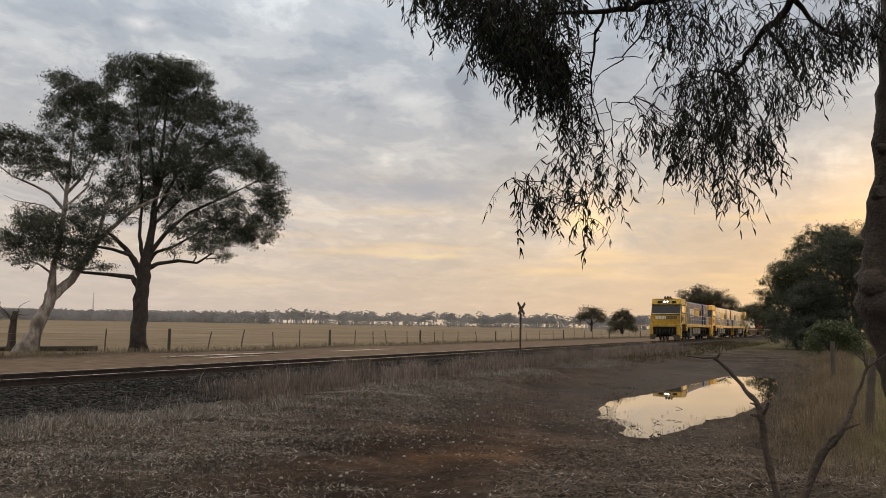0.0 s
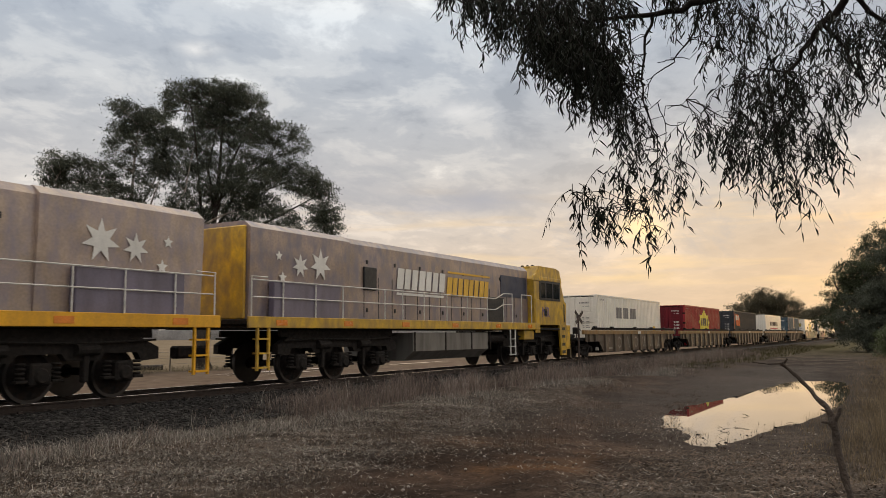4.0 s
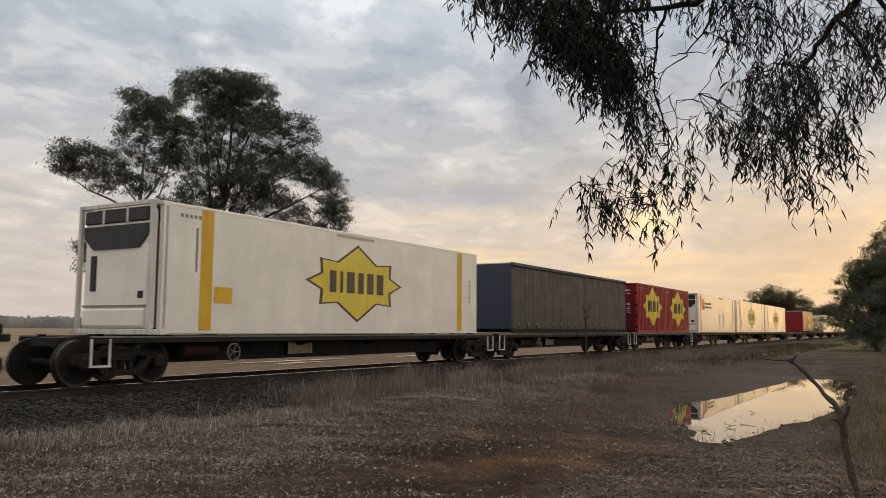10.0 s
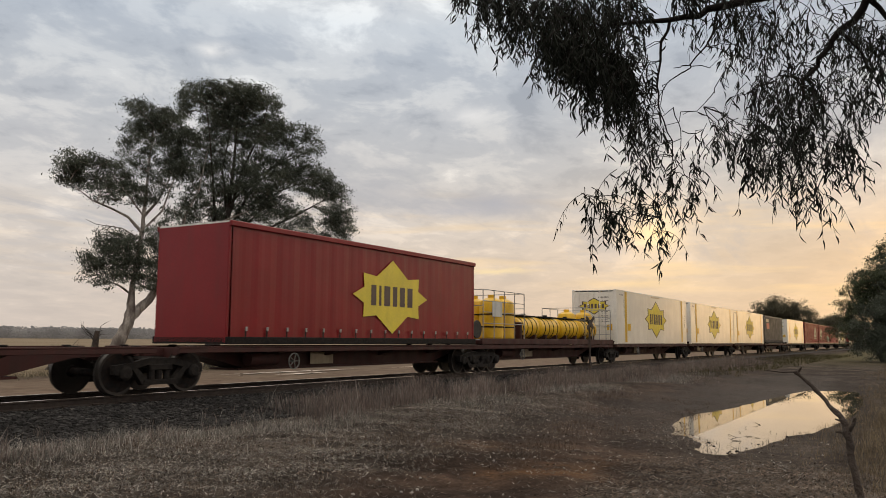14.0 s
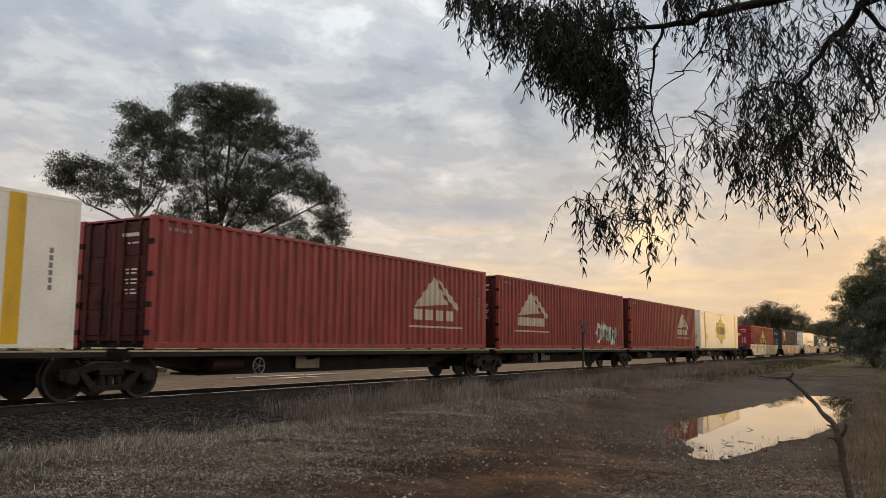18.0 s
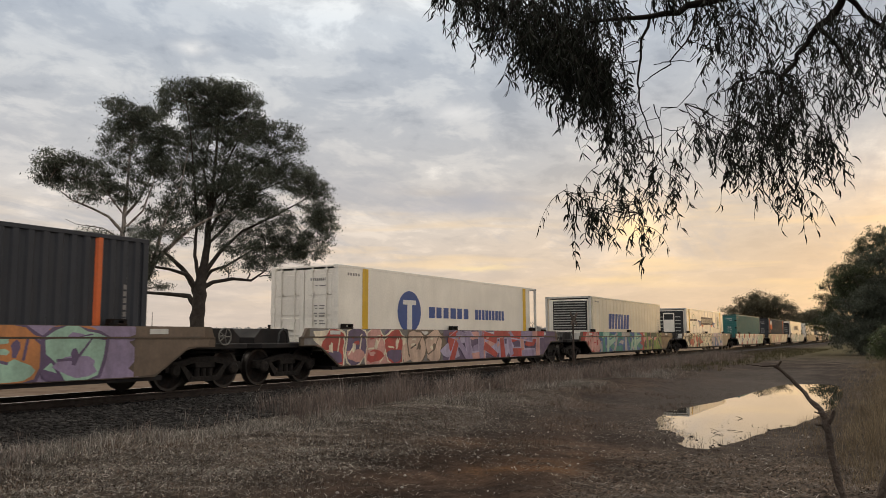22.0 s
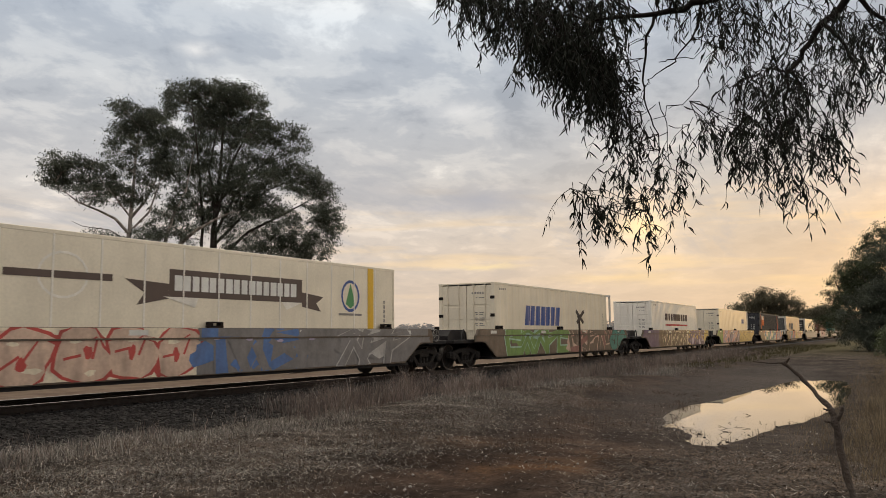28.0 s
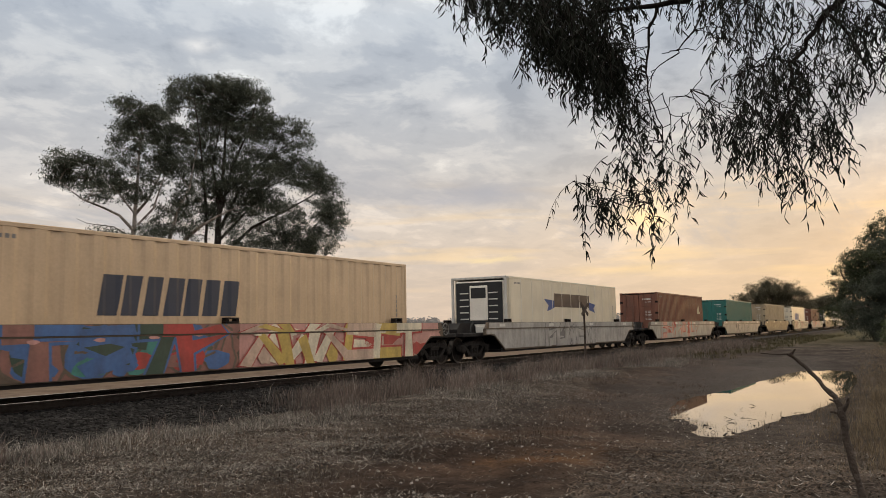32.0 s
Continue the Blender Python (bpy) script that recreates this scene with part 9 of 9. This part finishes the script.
# ---- grass, straw and litter ----
def blades(n, sample, low, high, width, seed, lean=0.35):
    rnd = random.Random(seed)
    s = Shape()
    i = 0
    while i < n:
        got = sample(rnd)
        if got is None:
            continue
        x, y, k = got
        z = float(ground_z(x, y))
        for _ in range(rnd.randrange(3, 7)):
            i += 1
            h = rnd.uniform(low, high) * k
            a = rnd.uniform(0, 6.283)
            dx, dy = math.cos(a), math.sin(a)
            bx, by = x + rnd.gauss(0, 0.05), y + rnd.gauss(0, 0.05)
            ln = abs(rnd.gauss(0, lean)) * h
            b = rnd.uniform(0, 6.283)
            sx, sy = math.cos(b) * width / 2, math.sin(b) * width / 2
            m = len(s.v)
            s.v += [(bx - sx, by - sy, z - 0.02), (bx + sx, by + sy, z - 0.02), (bx + dx * ln * 0.35 + sx * 0.8, by + dy * ln * 0.35 + sy * 0.8, z + h * 0.6), (bx + dx * ln * 0.35 - sx * 0.8, by + dy * ln * 0.35 - sy * 0.8, z + h * 0.6), (bx + dx * ln, by + dy * ln, z + h)]
            s.f += [(m, m + 1, m + 2, m + 3), (m + 3, m + 2, m + 4)]
            s.m += [0, 0]
    return s


def in_pond(x, y):
    c = False
    for (xa, ya), (xb, yb) in zip(PUDDLE, PUDDLE[1:] + PUDDLE[:1]):
        if (ya > y) != (yb > y) and x < xa + (xb - xa) * (y - ya) / (yb - ya):
            c = not c
    return c


_r = random.Random(91)
TUFTS = [(x, 11.35 + _r.gauss(0, 0.75) + 0.25 * math.sin(x * 0.5), _r.uniform(0.35, 1.15)) for x in (5 + 62 * _r.random() ** 1.3 for _ in range(520))]


def verge(rnd):
    """The strip of dead grass at the foot of the ballast, standing in clumps."""
    cx, cy, ck = TUFTS[int(len(TUFTS) * rnd.random())]
    x, y = cx + rnd.gauss(0, 0.30), cy + rnd.gauss(0, 0.20)
    if y > 13.0 or y < 9.4:
        return None
    k = ck * math.exp(-((x - cx) ** 2 + (y - cy) ** 2) * 2.2)
    if x < 13.5 and y > 9.9 and rnd.random() < 0.94 * min(1.0, (14.0 - x) / 1.6):
        return None
    if x < 13 and y > 10.2:
        k *= max(0.30, (x - 5) / 10)
    return x, y, k * (1.0 if y > 10.4 else 0.6)


def scatter_short(rnd):
    x, y = 3 + 22 * rnd.random(), 5.0 + 5.6 * rnd.random()
    if math.sin(x * 1.3 + y) + math.sin(y * 2.1 - x * 0.7) < 0.2:
        return None
    return x, y, rnd.uniform(0.4, 1.0)


def right_side(rnd):
    x = 7 + 60 * rnd.random() ** 1.5
    y = rnd.gauss(0.25 + 0.010 * x, 0.75)
    if in_pond(x, y) or y > 2.6 or y < -4:
        return None
    k = min(1.0, max(0.0, x - 8) / 9) * (1.1 if y < 0.6 else 0.35 if y > 1.0 else 0.6)
    if k < 0.25 and rnd.random() < 0.7:
        return None
    return x, y, k


def foot_of_verge(rnd):
    """Pale matted straw in front of the dead grass."""
    x = 6 + 34 * rnd.random() ** 1.3
    y = 10.0 - 0.035 * (x - 12) + rnd.gauss(0, 0.55)
    if math.sin(x * 0.8 + 1.3 * math.sin(x * 0.31)) < -0.35:
        return None
    return x, y, rnd.uniform(0.4, 1.0)


def pond_edge(rnd):
    p = PUDDLE[rnd.randrange(9, len(PUDDLE))]
    x, y = p[0] + rnd.gauss(0, 0.7), p[1] + rnd.gauss(0, 0.16) - 0.08
    return (x, y, rnd.uniform(0.4, 1.0))


def far_verge(rnd):
    x = 10 + 150 * rnd.random() ** 1.4
    return x, 31.2 + rnd.gauss(0, 0.7), rnd.uniform(0.5, 1.0)


def right_green(rnd):
    x = 10 + 70 * rnd.random()
    y = -1.2 - abs(rnd.gauss(0, 2.2))
    return x, y, rnd.uniform(0.4, 1.0)


def track_far(rnd):
    x = 38 + 70 * rnd.random()
    y = rnd.uniform(7.5, 12.8)
    return x, y, rnd.uniform(0.3, 0.8)


solid("dead_grass", blades(52000, verge, 0.22, 0.72, 0.008, 1, 0.5), M["dry_grass"], "dead mauve-brown grass along the ballast", "grass", kind="stuff")
solid("pale_grass", blades(11000, verge, 0.25, 0.75, 0.007, 15, 0.6), M["straw_pale"], "pale straw stalks among the dead grass", "grass", kind="stuff")
solid("matted_straw", blades(12000, foot_of_verge, 0.06, 0.26, 0.007, 19, 1.4), M["straw_pale"], "pale matted straw at the foot of the dead grass", "grass", kind="stuff")
solid("short_grass", blades(9000, scatter_short, 0.04, 0.20, 0.004, 2, 0.8), M["straw_brown"], "short dry tufts on trampled earth", "grass", kind="stuff")
solid("tall_grass", blades(30000, right_side, 0.13, 0.54, 0.005, 3, 0.65), M["verge_straw"], "tall dry grass on the verge by the puddle", "grass", kind="stuff")
solid("reeds", blades(260, pond_edge, 0.05, 0.20, 0.006, 4), M["straw_brown"], "thin reeds at the puddle's edge", "grass", kind="stuff")
solid("fence_grass", blades(16000, far_verge, 0.1, 0.5, 0.012, 5, 0.6), M["field_grass"], "dry grass along the paddock fence", "grass", kind="stuff")
solid("green_grass", blades(9000, right_green, 0.15, 0.5, 0.012, 6), M["green_grass"], "dull green grass beyond the verge", "grass", kind="stuff")
solid("verge_grass", blades(9000, track_far, 0.15, 0.5, 0.015, 7), M["far_grass"], "dull olive grass beside the far track", "grass", kind="stuff")


def litter(n, sample, seed, lmin, lmax, wide):
    """Fallen straw and bark strips lying every way on the ground."""
    rnd = random.Random(seed)
    s = Shape()
    i = 0
    while i < n:
        got = sample(rnd)
        if got is None:
            continue
        i += 1
        x, y, _ = got
        l, w, a = rnd.uniform(lmin, lmax), wide * rnd.uniform(0.5, 1.4), rnd.uniform(0, math.pi)
        dx, dy = math.cos(a) * l / 2, math.sin(a) * l / 2
        sx, sy = -math.sin(a) * w / 2, math.cos(a) * w / 2
        z = float(ground_z(x, y)) + rnd.uniform(0.008, 0.022)
        t1, t2, t3 = rnd.uniform(-0.005, 0.03), rnd.uniform(0.0, 0.02), rnd.uniform(-0.005, 0.03)
        m = len(s.v)
        s.v += [(x - dx - sx, y - dy - sy, z + t1), (x - dx + sx, y - dy + sy, z + t1), (x + sx * 1.3, y + sy * 1.3, z + t2), (x - sx * 1.3, y - sy * 1.3, z + t2), (x + dx + sx * 0.6, y + dy + sy * 0.6, z + t3), (x + dx - sx * 0.6, y + dy - sy * 0.6, z + t3)]
        s.f += [(m, m + 3, m + 2, m + 1), (m + 3, m + 5, m + 4, m + 2)]
        s.m += [0, 0]
    return s


def litter_left(rnd):
    x = 3.6 + 18 * rnd.random() ** 1.2
    y = 3.6 + 7.4 * rnd.random()
    d = abs(y - (4.7 + 0.17 * (x - 10))) if x > 7 else 9
    if d < 1.7 and rnd.random() < 0.88:
        return None
    if math.sin(x * 0.9 + 1.7 * math.sin(y)) + math.sin(y * 1.4 + x * 0.5) + 0.5 * math.sin(3.1 * x - 2.3 * y) < 0.0 and rnd.random() < 0.86:
        return None
    return x + rnd.gauss(0, 0.5), y + rnd.gauss(0, 0.5), 1.0


def litter_right(rnd):
    x = 2.6 + 10.3 * rnd.random() + rnd.gauss(0, 0.5)
    y = -1.0 + 4.4 * rnd.random() + rnd.gauss(0, 0.5)
    if in_pond(x, y) or y > 1.2 + 0.25 * x:
        return None
    return x, y, 1.0


solid("straw_litter", litter(44000, litter_left, 1, 0.02, 0.105, 0.006), M["straw_pale"], "pale broken straw strewn on the earth", "litter", kind="stuff")
solid("bark_litter", litter(16000, litter_left, 2, 0.02, 0.10, 0.010), M["straw_brown"], "brown bark and leaf litter on the earth", "litter", kind="stuff")
solid("leaf_litter", litter(22000, litter_right, 3, 0.03, 0.14, 0.011), M["straw_brown"], "brown fallen leaves and bark strips", "litter", kind="stuff")
solid("twig_litter", litter(2600, litter_right, 4, 0.04, 0.20, 0.007), M["straw_pale"], "pale fallen twigs and straw", "litter", kind="stuff")


def floating_twigs():
    """Dark twigs and mud crumbs lying in the shallow end of the pool."""
    rnd = random.Random(77)
    s = Shape()
    for _ in range(18):
        x, y = rnd.gauss(16.6, 1.2), rnd.gauss(3.15, 0.35)
        if not in_pond(x, y):
            continue
        a, l = rnd.uniform(0, 6.283), rnd.uniform(0.03, 0.2)
        z = -0.245
        s.tube([(x, y, z), (x + math.cos(a) * l * 0.5, y + math.sin(a) * l * 0.5, z + rnd.uniform(0, 0.04)), (x + math.cos(a) * l, y + math.sin(a) * l, z + rnd.uniform(-0.01, 0.05))], [0.003, 0.004, 0.002], 4)
    for _ in range(40):
        p = PUDDLE[rnd.choice((14, 15, 16, 17, 18, 19, 20, 21, 22, 0))]
        x, y, r = p[0] + rnd.gauss(0, 0.3), p[1] + rnd.gauss(0, 0.14), rnd.uniform(0.015, 0.04)
        s.lathe([(-0.02, r), (r * 0.2, r * 0.8), (r * 0.4, r * 0.3)], x, y, -0.25, 7, "z")
    return s


def pebbles():
    rnd = random.Random(31)
    s = Shape()
    for _ in range(420):
        x, y = 3.8 + 13 * rnd.random() ** 1.3, 1.5 + 8 * rnd.random()
        if in_pond(x, y):
            continue
        r = rnd.uniform(0.008, 0.022)
        s.lathe([(-r * 0.5, r * 0.6), (0, r), (r * 0.6, r * 0.55)], x, y, float(ground_z(x, y)) + r * 0.4, 6, "z")
    return s


def clods():
    """Lumps of dry earth and dung-coloured crumbs on the trampled ground."""
    rnd = random.Random(57)
    s = Shape()
    for _ in range(2200):
        x, y = 3.5 + 26 * rnd.random() ** 1.4, rnd.uniform(0.5, 10.6)
        if in_pond(x, y):
            continue
        r = rnd.uniform(0.006, 0.024)
        s.lathe([(-r * 0.4, r), (r * 0.25, r * rnd.uniform(0.6, 0.9)), (r * 0.6, r * 0.3)], x, y, ground_z(x, y), 6, "z")
    return s


M["clod"] = surf("clod", (0.075, 0.056, 0.044), 0.95, vary=0.4, scale=2, fine=30, island=0.6, spec=0.05)
solid("earth_clods", clods(), M["clod"], "dry brown crumbs of earth on the trampled ground", "earth", kind="stuff")
solid("pond_debris", floating_twigs(), M["twig"], "dark twigs and mud crumbs in the shallow puddle", "debris", kind="stuff")
M["pebble"] = surf("pebble", (0.34, 0.31, 0.28), 0.8, vary=0.4, scale=2, fine=20)
solid("pebbles", pebbles(), M["pebble"], "small pale stones on the earth", "stones", kind="stuff")


# ---- things beside the line ----
def crossing_sign():
    """Level crossing sign seen from behind: post with two crossed boards."""
    ob = thing("crossing_sign", "dark-backed railway crossbuck sign on a steel post", "sign", m=pose(33.7, 12.6, 0.0))
    z0 = float(ground_z(33.7, 12.6))
    part("post", Shape().cyl((0, 0, z0 - 0.1), (0, 0, 2.5), 0.045, n=10), M["sign_back"], ob)
    for k, a in enumerate((35, -35)):
        b = Shape().box(-0.44, 0.44, -0.012, 0.012, -0.075, 0.075, 0.006)
        o = part("board", b, M["sign_back"], ob)
        o.matrix_local = pose(-0.02, -0.03 - 0.03 * k, 2.40, 0, 0, -4) @ pose(0, 0, 0, 0, a, 0)
    part("bracket", Shape().box(-0.08, 0.03, -0.06, 0.06, 2.34, 2.46, 0.01), M["sign_back"], ob)


M["sign_back"] = surf("sign_back", (0.040, 0.030, 0.026), 0.6, 0.2, 0.3, 6, 40, dirt=RUST, dirt_amount=0.4)
crossing_sign()

M["fence_wood"] = surf("fence_wood", (0.090, 0.072, 0.058), 0.9, vary=0.4, scale=4, fine=30, bump=0.6, bump_scale=40)
radio_mast()


def paddock_fence():
    ob = thing("paddock_fence", "old wire fence with leaning wooden posts along the field", "fence")
    rnd = random.Random(17)
    x = 14.0
    k = 0
    while x < 190:
        y = 32.6 + 0.01 * (x - 30) + rnd.uniform(-0.1, 0.1)
        thick = k % 5 == 2
        h = rnd.uniform(1.0, 1.2)
        lean = 0 if thick else rnd.choice((0, 0.05, -0.1, 0.3, -0.35, 0.1))
        r = 0.085 if thick else 0.035
        s = Shape().tube([(x, y, -0.2), (x + lean * 0.45, y, h * 0.5), (x + lean, y, h)], [r, r, r * 0.9], 7)
        part("post", s, M["fence_wood"], ob)
        x += rnd.uniform(1.9, 3.6) if x < 70 else 5.0
        k += 1
    for z in (0.35, 0.65, 0.95):
        part("wire", Shape().tube([(12, 32.5, z), (60, 32.9, z - 0.03), (120, 33.5, z), (190, 34.2, z)], 0.006, 4), M["fence_wire"], ob)


paddock_fence()


def stump(at, h, r, seed, label):
    rnd = random.Random(seed)
    ob = thing("tree_stump", label, "stump", m=Matrix.Translation(at))
    s = Shape()
    s.tube([(0, 0, -0.1), (0.02, 0, h * 0.2), (0.05, 0.02, h * 0.6), (0.12, 0.0, h)], [r * 1.4, r, r * 0.9, r * 0.6], 12)
    part("stem", s, M["dead_wood"], ob, smooth=60)
    for _ in range(7):
        a = rnd.uniform(0, 6.283)
        t = Shape().tube(bent(rnd, (0, 0, h * rnd.uniform(0.5, 0.9)), (math.cos(a) * 0.7, math.sin(a) * 0.7, h * rnd.uniform(0.9, 1.4)), 4, 0.12), [0.025, 0.02, 0.015, 0.01, 0.006], 5, False)
        part("sucker", t, M["bark_dark"], ob)


stump((26.2, 36.1, 0), 1.95, 0.19, 2, "broken dead stump with thin suckers beside the gum tree")
stump((25.2, 37.6, 0), 0.72, 0.42, 3, "low broad dead stump by the fence")
stump((27.3, 40.1, 0), 1.15, 0.25, 4, "short sawn stump at the field's edge")
log = thing("fallen_log", "dark fallen log lying in the dirt beside the road", "log")
part("trunk", Shape().tube([(24.6, 37.4, 0.10), (27.0, 35.7, 0.13), (29.5, 34.0, 0.12)], [0.10, 0.13, 0.15], 10), M["bark_dark"], log, smooth=60)
for i, (x, y, h, r, lx) in enumerate(((33.0, 0.16, 1.25, 0.09, 0.0), (15.9, -0.45, 1.2, 0.07, -0.1), (14.0, -1.15, 1.15, 0.03, -0.32), (13.2, -0.95, 1.2, 0.025, -0.3), (24.0, -0.75, 1.1, 0.05, 0.05))):
    p = thing("fence_post", "weathered wooden fence post in tall grass", "post", "verge fence posts")
    part("shaft", Shape().tube([(x, y, -0.2), (x, y + lx * 0.5, h * 0.5), (x, y + lx, h)], [r, r, r * 0.9], 8), M["fence_wood"], p)

# wet streaks on the service road
for x0, x1, y0, w in ((21.5, 26.0, 25.4, 0.5), (25.5, 36.0, 26.6, 0.35), (27.0, 31.0, 24.8, 0.3), (38.0, 46.0, 26.0, 0.3)):
    s = Shape()
    rr = random.Random(int(x0 * 10))
    n = 18
    top = [(x0 + (x1 - x0) * i / n, y0 + w * math.sin(math.pi * i / n) * rr.uniform(0.5, 1.0), 0.03) for i in range(n + 1)]
    bot = [(x0 + (x1 - x0) * i / n, y0 - w * math.sin(math.pi * i / n) * rr.uniform(0.5, 1.0), 0.03) for i in range(n - 1, 0, -1)]
    s.add(top + bot, [tuple(reversed(range(len(top + bot))))])
    solid("water", s, M["water"], "thin puddle on the dirt road", "puddle", kind="structure")


def motions():
    """The train runs from right to left, slowing a little."""
    for ob, u, lift in MOVERS:
        walk(ob, [(t, pose(u - travel(t), TRACK_Y, RAIL_Z + lift)) for t in (0, 4, 8, 12, 16, 20, 24, 28, 32)])
    # the leafy sprays of the near bough stir in a light wind
    for ob, p, n in SWAY:
        rows = []
        for t in range(0, 33):
            a = 0.9 * math.sin(2 * math.pi * t / (5.3 + 0.6 * n) + 1.3 * n) + 0.4 * math.sin(2 * math.pi * t / 2.7 + 2.1 * n)
            b = 0.6 * math.sin(2 * math.pi * t / (4.1 + 0.5 * n) + 0.7 * n)
            rows.append((float(t), Matrix.Translation(p) @ pose(0, 0, 0, a, b, 0) @ Matrix.Translation(-p)))
        walk(ob, rows)


motions()
